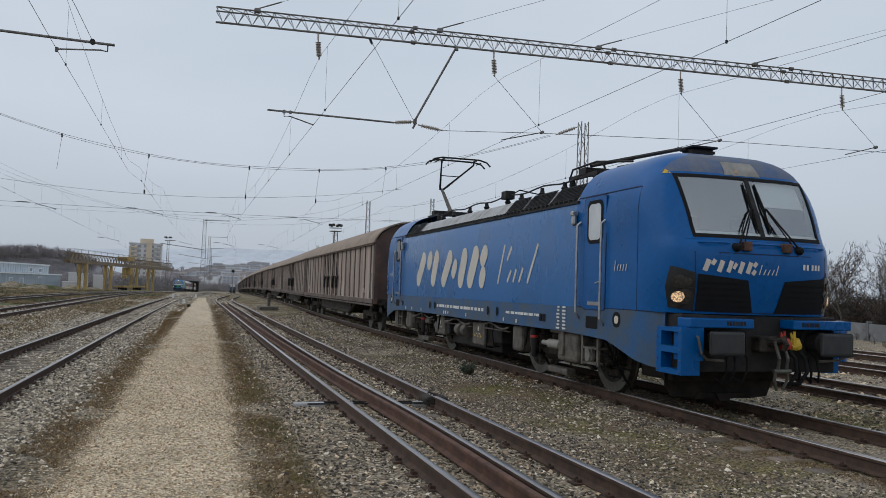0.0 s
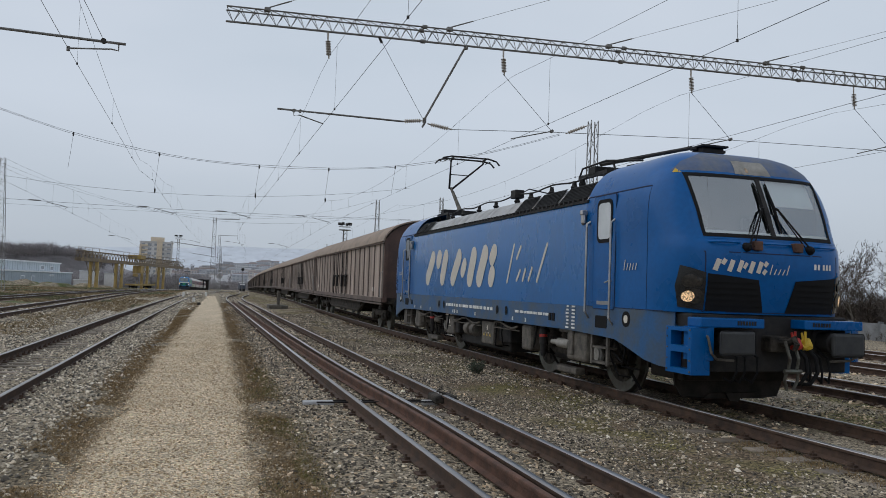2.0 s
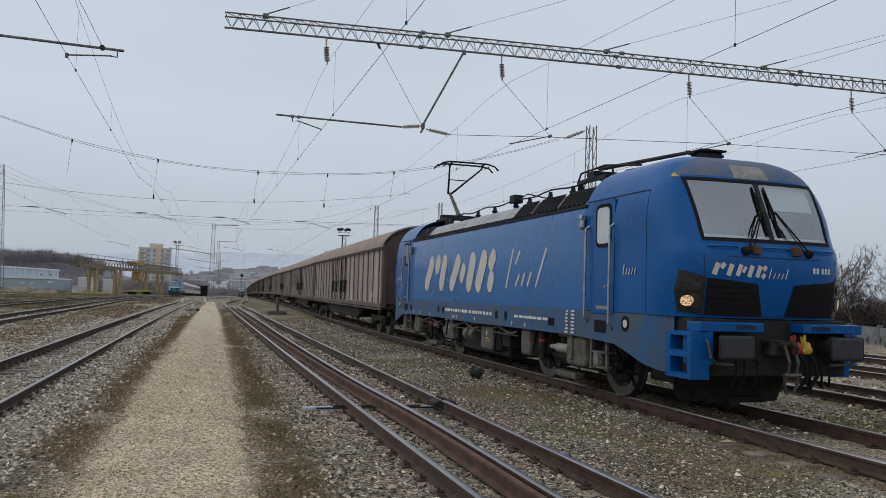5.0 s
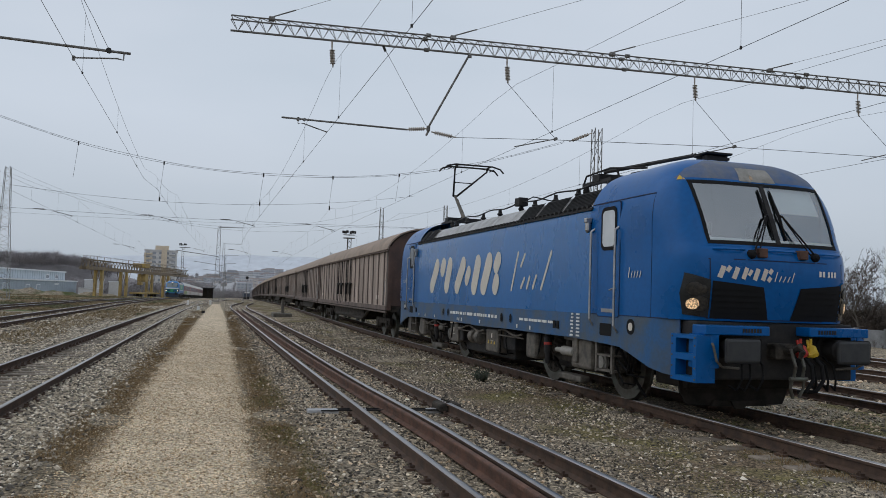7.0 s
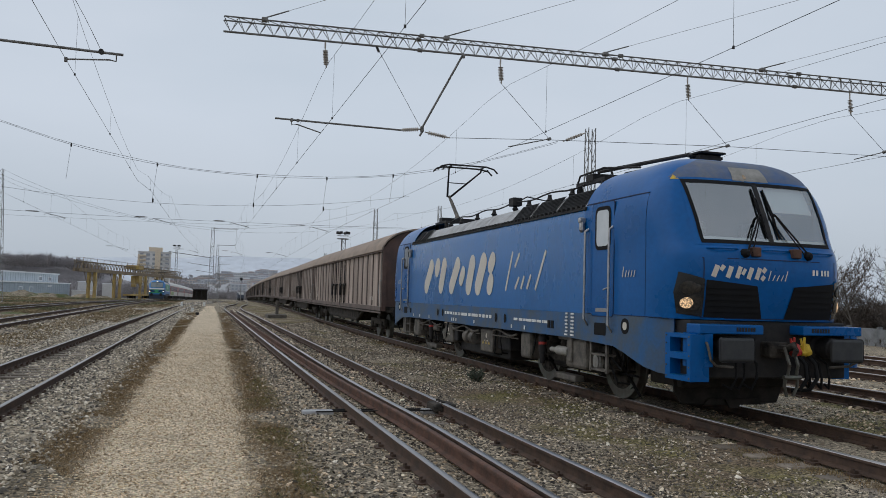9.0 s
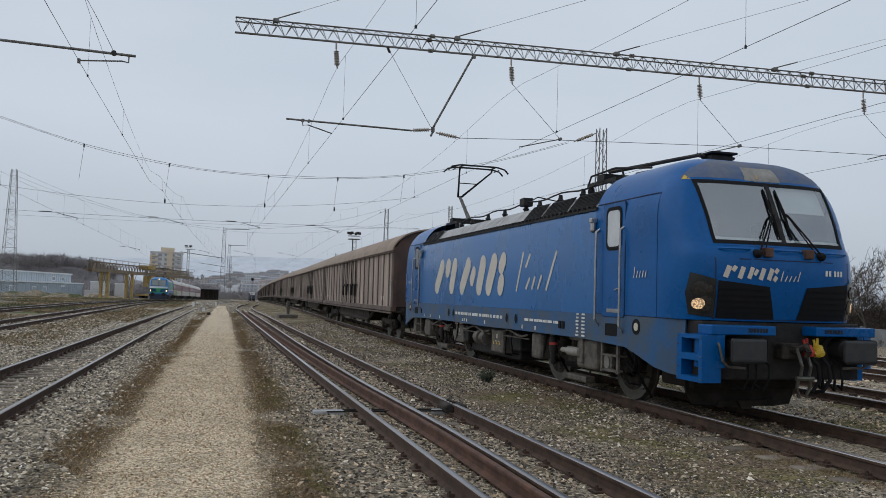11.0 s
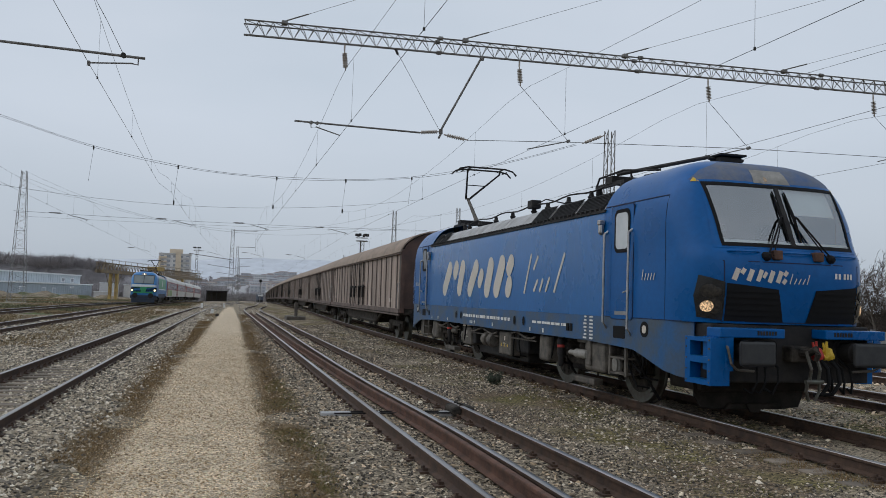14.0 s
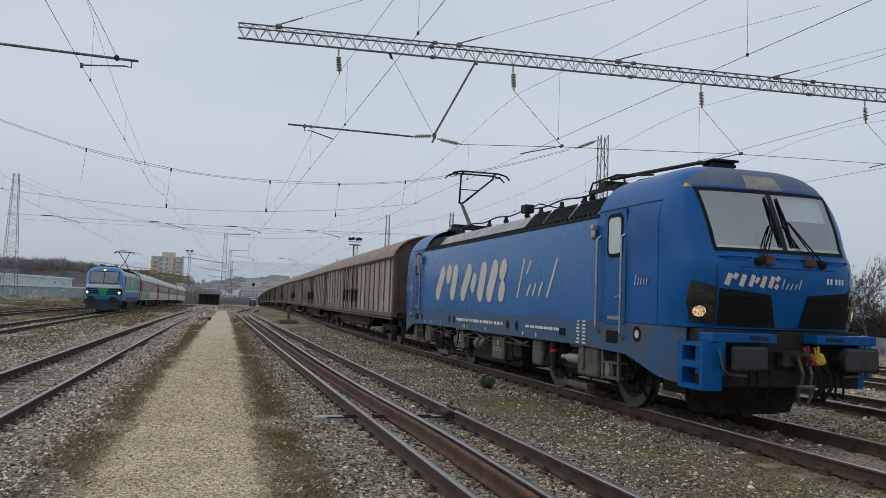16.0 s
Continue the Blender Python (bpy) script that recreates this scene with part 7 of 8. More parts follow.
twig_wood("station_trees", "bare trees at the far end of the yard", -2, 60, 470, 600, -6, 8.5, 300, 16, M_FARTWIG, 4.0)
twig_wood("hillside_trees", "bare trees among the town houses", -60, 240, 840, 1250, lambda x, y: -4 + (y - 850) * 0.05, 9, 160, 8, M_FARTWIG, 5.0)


def bare_tree(x, y, h, seed, lean=0.0):
    rng = random.Random(seed)
    t = thing("bare_tree", "leafless grey-brown tree at the yard edge", "tree", "bare trees at the yard edge", at=pose(x, y, ground_z(x, y) - 0.1))
    trunk, crown = B(), B()

    def grow(bm, p, d, l, r, depth):
        pts, rs = [p], [r]
        for k in range(3):
            d = (d + Vector((rng.gauss(0, 0.16), rng.gauss(0, 0.16), rng.gauss(0.03, 0.1)))).normalized()
            p = p + d * (l / 3)
            pts.append(p)
            rs.append(r * (1 - 0.22 * (k + 1)))
        tube(bm, pts, rs, 6 if depth < 2 else 4 if depth < 3 else 3, False)
        if depth >= 5:
            return
        for k in range(rng.choice((2, 3, 3, 4)) if depth else 5):
            a = (d + Vector((rng.gauss(0, 0.55), rng.gauss(0, 0.55), rng.gauss(0.1, 0.35)))).normalized()
            q = pts[rng.choice((1, 2, 3, 3))]
            grow(crown if depth >= 1 else trunk, q, a, l * rng.uniform(0.55, 0.8), max(0.011, rs[-1] * 0.78), depth + 1)
    grow(trunk, Vector((0, 0, 0)), Vector((lean, 0, 1)).normalized(), h * 0.3, 0.085 * h / 5, 0)
    part("trunk", trunk, M_BARK, t)
    part("crown", crown, M_TWIG, t)


for k, (x, y, h) in enumerate(((26.2, 26.5, 6.4), (27.4, 24.2, 7.0), (28.8, 27.5, 6.4), (31, 24, 7.2), (27.5, 31, 7.0), (28.6, 21.8, 5.6), (33, 29, 7.0), (26.4, 29.0, 6.0), (30, 34, 7.5), (35, 22, 7), (30, 29, 7), (32.5, 26, 7), (29.5, 22.8, 6.0), (27.5, 35, 7), (26.8, 27.8, 6.5), (28.2, 25.4, 6.6), (29.8, 25.8, 7.0), (26.9, 32.5, 7.2), (28.4, 29.6, 7), (31.5, 22.2, 6.8), (33.5, 24.5, 7), (30.6, 31.5, 7.4))):
    bare_tree(x, y, h, 30 + k, 0.1 * ((k % 3) - 1))
twig_wood("brush", "tangle of dry brown brush along the boundary", 25.8, 44, 19, 44, lambda x, y: ground_z(x, y) - 0.1, 3.3, 310, 12, M_TWIG, 3.2)
twig_wood("low_brush", "low dry brush in front of the boundary wall", 20, 26, 12, 30, lambda x, y: ground_z(x, y) - 0.1, 0.7, 90, 14, M_TWIG, 3.0)


def right_wall():
    w = thing("boundary_wall", "low stained concrete boundary wall panels", "wall")
    for k in range(9):
        bm = B()
        bevel_box(bm, 25.3, 25.5, 22 + k * 2.0, 23.96 + k * 2.0, -0.5, 0.62 + 0.03 * (k % 2), 0.02)
        part("panel", bm, M_WALL, w)
    for k in range(10):
        bm = B()
        box(bm, 25.27, 25.53, 21.92 + k * 2.0, 22.04 + k * 2.0, -0.5, 0.75)
        part("post", bm, M_WALL, w)


right_wall()


def small_yard_things():
    b = thing("concrete_plinth", "low concrete plinth with a short post beside the wagons", "plinth")
    z = ground_z(-2.3, 49)
    bm = B()
    bevel_box(bm, -3.05, -1.75, 48.2, 50.2, z - 0.2, z + 0.26, 0.04)
    part("slab", bm, M_BOXGREY, b)
    bm = B()
    bevel_box(bm, -2.45, -2.24, 49.0, 49.22, z + 0.24, z + 1.2, 0.03)
    part("short_post", bm, M_BOXGREY, b)
    # trough with rodding across the siding
    t = thing("rodding_trough", "steel point-rod trough across the siding", "trough")
    for x0, x1 in ((-6.2, -5.72), (-5.3, -5.28), (-4.3, -3.95)):
        bm = B()
        bevel_box(bm, x0, x1, 3.3, 3.5, -0.24, -0.16, 0.02)
        part("trough_lid", bm, M_ROOF, t)
    bm = B()
    for y in (3.3, 3.48):
        tube(bm, [(-6.0, y, -0.17), (-3.9, y, -0.17)], 0.014, 6)
    part("rod", bm, M_DARK, t)
    bm = B()
    bevel_box(bm, -4.15, -3.78, 3.15, 3.65, -0.2, -0.06, 0.04)
    for y in (3.2, 3.35, 3.5):
        lathe(bm, (-4.0, y, -0.08), (0, 0, 1), [(0, 0.035), (0.06, 0.035)], 8)
    part("clamp_housing", bm, M_BOGIE, t)
    # clearance stones and small marker posts
    for x, y, h in ((-6.9, 88, 0.45), (-9.3, 84, 0.5), (-8.1, 61, 0.35), (-7.7, 52, 0.18)):
        m = thing("marker_stone", "small white painted clearance marker", "marker", "clearance markers")
        z = ground_z(x, y)
        bm = B()
        bevel_box(bm, x - 0.12, x + 0.12, y - 0.12, y + 0.12, z - 0.1, z + h, 0.04)
        part("stone", bm, M_WHITE if h > 0.3 else M_DARK, m)
    # dwarf signal post by the far curve
    sg = thing("signal_post", "thin signal post with a dark round head", "signal")
    z = ground_z(0.5, 150)
    bm = B()
    tube(bm, [(0.2, 150, z - 0.1), (0.2, 150, z + 4.3)], 0.07, 6)
    part("pole", bm, M_LATT, sg)
    bm = B()
    lathe(bm, (0.2, 149.8, z + 4.4), (0, 1, 0), [(0, 0.3), (0.2, 0.3)], 12)
    part("signal_head", bm, M_DARK, sg)
    # station canopy
    c = thing("station_canopy", "dark platform canopy on posts", "canopy")
    bm = B()
    box(bm, -11.9, -3.4, 330, 372, 1.2, 1.7)
    part("canopy_roof", bm, M_DARK, c)
    for x in (-11.5, -9.6, -7.7, -5.8, -3.9):
        bm = B()
        tube(bm, [(x, 331, -3), (x, 331, 1.1)], 0.2, 6)
        part("post", bm, M_DARK, c)
    bm = B()
    box(bm, -11.9, -3.4, 372, 373, -3, 1.2)
    part("rear_wall", bm, M_BOGIE, c)


small_yard_things()


def bush(x, y):
    b = thing("evergreen_shrub", "small dark green shrub beside the freight track", "shrub", at=pose(x, y, ground_z(x, y)))
    rng = random.Random(77)
    stem, leaf = B(), B()
    for k in range(26):
        a, l = rng.uniform(0, 6.28), rng.uniform(0.14, 0.42)
        d = Vector((math.cos(a) * 0.7, math.sin(a) * 0.7, rng.uniform(0.5, 1.4))).normalized()
        tube(stem, [(0, 0, -0.05), d * l * 0.5, d * l + Vector((0, 0, 0.03))], [0.008, 0.005, 0.003], 4)
        for j in range(34):
            p = d * l * rng.uniform(0.25, 1.1) + Vector((rng.gauss(0, 0.03), rng.gauss(0, 0.03), rng.gauss(0, 0.03)))
            u = Vector((rng.gauss(0, 1), rng.gauss(0, 1), rng.gauss(0, 1))).normalized()
            v = u.orthogonal() * 0.008
            u = u * 0.022
            leaf.faces.new([leaf.verts.new(q) for q in (p - u, p + v, p + u, p - v)])
    part("stems", stem, M_BARK, b)
    part("foliage", leaf, M_LEAF, b)


bush(-1.87, 7.74)


# ---- the passenger train that comes in ----
M_PBLUE = mat("light_blue_paint", (0.03, 0.20, 0.48), 0.4, col2=(0.025, 0.16, 0.40), scale=0.6, fine=8, bump=0.0, coat=0.2)
M_PGREEN = mat("green_paint", (0.05, 0.36, 0.16), 0.4, col2=(0.04, 0.28, 0.14), scale=0.6, fine=8, bump=0.0, coat=0.2)
M_PWHITE = mat("livery_white", (0.66, 0.70, 0.72), 0.45, col2=(0.58, 0.62, 0.64), scale=0.6, fine=8, bump=0.0)
M_CRED = mat("coach_red", (0.26, 0.055, 0.05), 0.5, col2=(0.20, 0.045, 0.04), scale=0.6, fine=8, bump=0.0)
M_CCREAM = mat("coach_cream", (0.58, 0.57, 0.53), 0.5, col2=(0.48, 0.46, 0.43), scale=0.6, fine=8, bump=0.0)
M_GRAFF = mat("painted_over_panel", (0.18, 0.32, 0.16), 0.6, col2=(0.45, 0.40, 0.20), scale=0.9, fine=3, bump=0.0, blend=0.2)
M_PNAVY = mat("grimy_navy_skirt", (0.012, 0.03, 0.07), 0.6, col2=(0.02, 0.028, 0.045), scale=0.8, fine=8, bump=0.0)
M_LAMP_ON = glow("lit_headlamp", (1.0, 0.78, 0.48), 2.2)


def passenger_loco():
    g = thing("passenger_locomotive", "blue, green and white electric locomotive with lit headlamps", "locomotive")
    for flip in (0, 1):
        bm = B()
        cab_shell(bm, 1.0)
        if flip:
            for v in bm.verts:
                v.co = Vector((-v.co.x, LOCO_LEN - v.co.y, v.co.z))
        part("cab", bm, M_PBLUE, g, smooth=True)
    for s in (-1, 1):
        for z0, z1, m in ((0.85, 1.3, M_PNAVY), (1.3, 1.8, M_PBLUE), (1.8, 1.92, M_PWHITE), (1.92, 3.2, M_PGREEN)):
            bm = B()
            sheet(bm, [[(s * PROFILE_W(z), y, z) for y in (3.38, LOCO_LEN - 3.38)] for z in (z0, z1)])
            part("side_band", bm, m, g)
        bm = B()
        sheet(bm, [[(s * x, y, z) for y in (3.3, LOCO_LEN - 3.3)] for x, z in ((1.48, 3.2), (1.16, 3.6), (0.0, 3.65))])
        part("roof_slope", bm, M_ROOF, g)
        bm = B()
        box(bm, min(s * 1.49, s * 1.515), max(s * 1.49, s * 1.515), 2.45, 2.95, 2.45, 3.15)
        part("side_window", bm, M_RUBBER, g)
        bm = B()
        for k in range(3):
            side_stroke(bm, 8 + k * 0.5, 2.3, 8.2 + k * 0.5, 2.8, 0.3, s * 1.53 - (0.004 if s > 0 else 0))
        part("emblem", bm, M_PWHITE, g)
    N = lambda name, l, r, m, lift=0.008, parent=g: nose_part(name, nose_patch(l, r, lift, 10), m, parent)
    N("screen_surround", [(-1.12, 2.45), (-1.2, 3.5)], [(1.12, 2.45), (1.2, 3.5)], M_RUBBER, 0.008)
    for a, b in ((-1.08, -0.03), (0.03, 1.08)):
        N("windscreen", [(a, 2.5), (a * 1.04, 3.44)], [(b, 2.5), (b * 1.04, 3.44)], M_FARGLASS, 0.016)
    N("white_band", [(-1.4, 2.08), (-1.44, 2.36)], [(1.4, 2.08), (1.44, 2.36)], M_PWHITE, 0.010)
    N("green_nose", [(-1.1, 1.35), (-1.0, 2.08)], [(1.1, 1.35), (1.0, 2.08)], M_PGREEN, 0.008)
    for s in (-1, 1):
        e = lambda pts: [(s * x, z) for x, z in pts]
        gr = N("front_grille", e([(1.1, 1.5), (1.1, 2.0)]), e([(0.25, 1.5), (0.4, 2.0)]), M_RUBBER, 0.014)
        for k in range(3):
            z = 1.58 + 0.15 * k
            nose_part("slat", nose_strip(s * 1.08, z, s * 0.34, z, 0.06, 0.024), M_PBLUE, gr)
        N("lamp_panel", e([(1.44, 1.5), (1.46, 2.0)]), e([(1.12, 1.48), (1.12, 2.0)]), M_BLACKGLOSS, 0.014)
        lamp_disc("headlamp", g, s * 1.24, 1.68, 0.11, M_LAMP_ON, 0.03)
        bm = B()
        lathe(bm, (s * 0.875, 0.6, 1.06), (0, -1, 0), [(0, 0.15), (0.54, 0.14), (0.55, 0.3), (0.6, 0.3)], 14)
        part("buffer", bm, M_DARK, g)
    N("top_lamp_housing", [(-0.3, 3.5), (-0.26, 3.7)], [(0.3, 3.5), (0.26, 3.7)], M_LAMPGREY, 0.012)
    lamp_disc("top_lamp", g, 0.0, 3.6, 0.08, M_LAMP_ON, 0.03)
    bm = B()
    bevel_box(bm, -1.45, 1.45, 0.5, 1.3, 0.7, 1.1, 0.03)
    bevel_box(bm, -1.3, 1.3, 0.35, 0.5, 0.25, 0.75, 0.03)
    part("buffer_beam", bm, M_PNAVY, g)
    gear(g, (3.24, 6.24, 12.74, 15.74), 0.625, ((7.5, 11.6),))
    bm = B()
    for s in (-1, 1):
        tube(bm, [(s * 0.5, 14.9, 4.0), (0, 16.2, 4.9), (s * 0.5, 14.7, 5.75)], 0.045, 5)
        tube(bm, [(s * 0.5, 5.0, 4.1), (s * 0.6, 2.6, 4.1)], 0.05, 5)
    for y in (14.45, 14.95):
        tube(bm, [(-0.97, y, 5.65), (-0.7, y, 5.82), (0.7, y, 5.82), (0.97, y, 5.65)], 0.04, 5)
    bevel_box(bm, -0.6, 0.6, 2.0, 5.4, 3.9, 4.02, 0.02)
    bevel_box(bm, -0.6, 0.6, 14.6, 15.8, 3.6, 4.05, 0.02)
    part("pantograph", bm, M_DARK, g)
    return g


def gear(g, axles, r, boxes):
    for y in axles:
        bm = B()
        for s in (-1, 1):
            lathe(bm, (s * 0.69, y, r), (s, 0, 0), [(0, r + 0.03), (0.03, r + 0.03), (0.04, r), (0.13, r), (0.13, 0.2), (0.2, 0.15), (0.2, 0.02)], 20)
        tube(bm, [(-0.75, y, r), (0.75, y, r)], 0.09, 8)
        part("wheelset", bm, M_WHEEL, g, smooth=True)
    for a, b in zip(axles[::2], axles[1::2]):
        bm = B()
        for s in (-1, 1):
            bevel_box(bm, s * 1.08 - 0.08, s * 1.08 + 0.08, a - 0.55, b + 0.55, 0.5, 0.85, 0.04)
        box(bm, -1.0, 1.0, (a + b) / 2 - 0.3, (a + b) / 2 + 0.3, 0.45, 1.0)
        part("bogie_frame", bm, M_BOGIE, g)
    for y0, y1 in boxes:
        bm = B()
        bevel_box(bm, -1.25, 1.25, y0, y1, 0.35, 1.0, 0.04)
        part("equipment_box", bm, M_DARK, g)


def coach(first):
    c = thing("passenger_coach", "red and cream passenger coach" + (" with a painted-over lower panel" if first else " with a grey roof"), "railway coach", "coaches of the passenger train")
    L = 26.0
    bm = B()
    prof = [(1.4, 3.1), (1.36, 3.35), (1.2, 3.65), (0.9, 3.88), (0.5, 4.0), (0, 4.04)]
    prof = prof + [(-a, b) for a, b in prof[::-1][1:]]
    sheet(bm, [[(x, y, z) for x, z in prof] for y in (0.25, L - 0.25)], 0.03)
    part("roof", bm, M_CCREAM, c, "", True)
    for s in (-1, 1):
        for nm, z0, z1, m in (("lower_side", 0.95, 1.95, M_CCREAM), ("red_band", 1.95, 3.1, M_CRED)):
            bm = B()
            x0, x1 = sorted((s * 1.36, s * 1.41))
            box(bm, x0, x1, 0.25, L - 0.25, z0, z1)
            part(nm, bm, m, c)
        if first:
            bm = B()
            box(bm, min(s * 1.40, s * 1.418), max(s * 1.40, s * 1.418), 2.0, 12.0, 1.05, 1.9)
            part("painted_panel", bm, M_GRAFF, c)
        for k in range(11):
            bm = B()
            y = 2.6 + k * 1.95
            box(bm, min(s * 1.40, s * 1.425), max(s * 1.40, s * 1.425), y, y + 1.25, 2.05, 2.95)
            part("window", bm, M_WINDOW, c)
        for y in (0.7, L - 1.6):
            bm = B()
            box(bm, min(s * 1.40, s * 1.43), max(s * 1.40, s * 1.43), y, y + 0.9, 1.0, 3.0)
            part("door", bm, M_CRED, c)
    for y in (0.25, L - 0.3):
        bm = B()
        box(bm, -1.36, 1.36, y, y + 0.05, 0.95, 3.1)
        bevel_box(bm, -1.0, 1.0, y - 0.2, y + 0.25, 3.0, 3.7, 0.1)
        part("end_wall", bm, M_CRED if first else M_CCREAM, c)
    gear(c, (3.0, 5.5, L - 5.5, L - 3.0), 0.46, ((9.0, 12.0), (14.0, 16.5)))
    return c


PASS_TRAIN = [passenger_loco(), coach(True), coach(False), coach(False), coach(False)]
PASS_OFFSETS = [0.0, 19.0, 45.3, 71.6, 97.9]


M_FARBODY = mat("hazy_dark_blue_body", (0.06, 0.075, 0.11), 0.6, bump=0.0)


def standing_loco():
    g = thing("distant_locomotive", "dark blue locomotive with a pale cab front, standing far off", "locomotive")
    y = 430
    x = -7.83 + (y + 9.27) * 0.0511
    z = GRADE(y)
    bm = B()
    bevel_box(bm, x - 1.5, x + 1.5, y, y + 18, z + 0.9, z + 3.9, 0.2)
    part("body", bm, M_FARBODY, g)
    bm = B()
    bevel_box(bm, x - 1.3, x + 1.3, y - 0.05, y + 1, z + 2.9, z + 3.6, 0.1)
    bevel_box(bm, x - 1.2, x + 1.2, y + 0.5, y + 17, z + 3.9, z + 4.15, 0.1)
    part("screen_band", bm, M_WHITE, g)
    bm = B()
    bevel_box(bm, x - 1.3, x + 1.3, y - 0.2, y + 18, z - 0.2, z + 0.95, 0.1)
    part("running_gear", bm, M_DARK, g)


standing_loco()


# ---- ballast, pebbles, weeds: loose stuff on the ground ----
def stone_material(name, stops, rough=0.85):
    m = bpy.data.materials.new(name)
    m.use_nodes = True
    n, l = m.node_tree.nodes, m.node_tree.links
    b = n["Principled BSDF"]
    b.inputs["Roughness"].default_value = rough
    b.inputs["Specular IOR Level"].default_value = 0.3
    geo = n.new("ShaderNodeNewGeometry")
    ramp = n.new("ShaderNodeValToRGB")
    ramp.color_ramp.interpolation = "LINEAR"
    els = ramp.color_ramp.elements
    while len(els) < len(stops):
        els.new(0.5)
    for e, (p, c) in zip(els, stops):
        e.position, e.color = p, (*c, 1)
    l.new(geo.outputs["Random Per Island"], ramp.inputs[0])
    tc = n.new("ShaderNodeTexCoord")
    no = n.new("ShaderNodeTexNoise")
    no.inputs["Scale"].default_value = 45
    l.new(tc.outputs["Object"], no.inputs["Vector"])
    mr = n.new("ShaderNodeMapRange")
    mr.inputs[3].default_value, mr.inputs[4].default_value = 0.65, 1.3
    l.new(no.outputs["Fac"], mr.inputs[0])
    h = n.new("ShaderNodeHueSaturation")
    l.new(mr.outputs[0], h.inputs["Value"])
    l.new(ramp.outputs[0], h.inputs["Color"])
    l.new(h.outputs[0], b.inputs["Base Color"])
    return m


M_BALLAST = stone_material("mixed_ballast", [(0.0, (0.046, 0.038, 0.031)), (0.3, (0.156, 0.128, 0.098)), (0.55, (0.338, 0.254, 0.167)), (0.8, (0.546, 0.407, 0.265)), (0.95, (0.806, 0.633, 0.451)), (1.0, (0.85, 0.802, 0.627))])
M_GREYSTONE = stone_material("grey_chippings", [(0.0, (0.03, 0.026, 0.022)), (0.35, (0.112, 0.096, 0.078)), (0.7, (0.26, 0.217, 0.165)), (0.9, (0.52, 0.42, 0.305)), (1.0, (0.8, 0.72, 0.6))])
M_PALEBALLAST = stone_material("pale_mixed_ballast", [(0.0, (0.05, 0.045, 0.04)), (0.25, (0.17, 0.15, 0.125)), (0.55, (0.38, 0.325, 0.25)), (0.8, (0.58, 0.49, 0.37)), (1.0, (0.85, 0.78, 0.66))])
M_TANSTONE = stone_material("tan_pebbles", [(0.0, (0.195, 0.136, 0.08)), (0.3, (0.442, 0.316, 0.19)), (0.7, (0.676, 0.503, 0.32)), (1.0, (0.85, 0.78, 0.57))])
M_DRYWEED = stone_material("dry_weed", [(0.0, (0.115, 0.075, 0.036)), (0.6, (0.23, 0.15, 0.072)), (1.0, (0.322, 0.22, 0.108))], 0.9)
M_DRYGRASS = stone_material("bleached_grass", [(0.0, (0.12, 0.085, 0.045)), (0.6, (0.25, 0.185, 0.105)), (1.0, (0.38, 0.30, 0.19))], 0.9)
M_DULLGRASS = stone_material("dull_winter_grass", [(0.0, (0.075, 0.075, 0.04)), (0.6, (0.14, 0.14, 0.075)), (1.0, (0.22, 0.21, 0.13))], 0.9)
M_MOSS = stone_material("moss_grass", [(0.0, (0.09, 0.088, 0.03)), (0.6, (0.165, 0.15, 0.055)), (1.0, (0.26, 0.225, 0.10))], 0.9)

OCTA = np.array([(1, 0, 0), (-1, 0, 0), (0, 1, 0), (0, -1, 0), (0, 0, 1), (0, 0, -1), (0.62, 0.62, 0.45), (-0.62, -0.55, 0.5)], float)
OCTA_F = [(0, 6, 4), (6, 2, 4), (0, 2, 6), (2, 1, 4), (1, 7, 4), (7, 3, 4), (1, 3, 7), (3, 0, 4), (2, 0, 5), (1, 2, 5), (3, 1, 5), (0, 3, 5)]
OCTA_S = [(0, 2, 4), (2, 1, 4), (1, 3, 4), (3, 0, 4), (2, 0, 5), (1, 2, 5), (3, 1, 5), (0, 3, 5)]


def stones(name, label, pts, sizes, material, seed, flat=0.6, simple=False):
    rng = np.random.default_rng(seed)
    n = len(pts)
    base, tri = (OCTA[:6], OCTA_S) if simple else (OCTA, OCTA_F)
    q = len(base)
    v = base[None] * (1 + rng.normal(0, 0.2, (n, q, 1))) + rng.normal(0, 0.14, (n, q, 3))
    v *= np.stack([sizes * rng.uniform(0.8, 1.5, n), sizes * rng.uniform(0.7, 1.1, n), sizes * rng.uniform(0.4, 0.85, n) * flat / 0.6], 1)[:, None, :]
    a, t = rng.uniform(0, 6.28, n), rng.normal(0, 0.35, n)
    ct, st = np.cos(t)[:, None], np.sin(t)[:, None]
    v = np.stack([v[..., 0] * ct - v[..., 2] * st, v[..., 1], v[..., 0] * st + v[..., 2] * ct], -1)
    ca, sa = np.cos(a)[:, None], np.sin(a)[:, None]
    v = np.stack([v[..., 0] * ca - v[..., 1] * sa, v[..., 0] * sa + v[..., 1] * ca, v[..., 2]], -1) + pts[:, None, :]
    f = (np.array(tri)[None] + q * np.arange(n)[:, None, None]).reshape(-1, 3)
    me = bpy.data.meshes.new(name)
    me.vertices.add(n * q)
    me.vertices.foreach_set("co", v.reshape(-1).astype(np.float32))
    me.loops.add(len(f) * 3)
    me.loops.foreach_set("vertex_index", f.reshape(-1).astype(np.int32))
    me.polygons.add(len(f))
    me.polygons.foreach_set("loop_start", np.arange(0, len(f) * 3, 3, dtype=np.int32))
    me.update(calc_edges=True)
    me.polygons.foreach_set("use_smooth", np.zeros(len(f), dtype=bool))
    me.materials.append(material)
    tagged(new(name, me), label, "stones", kind="stuff")


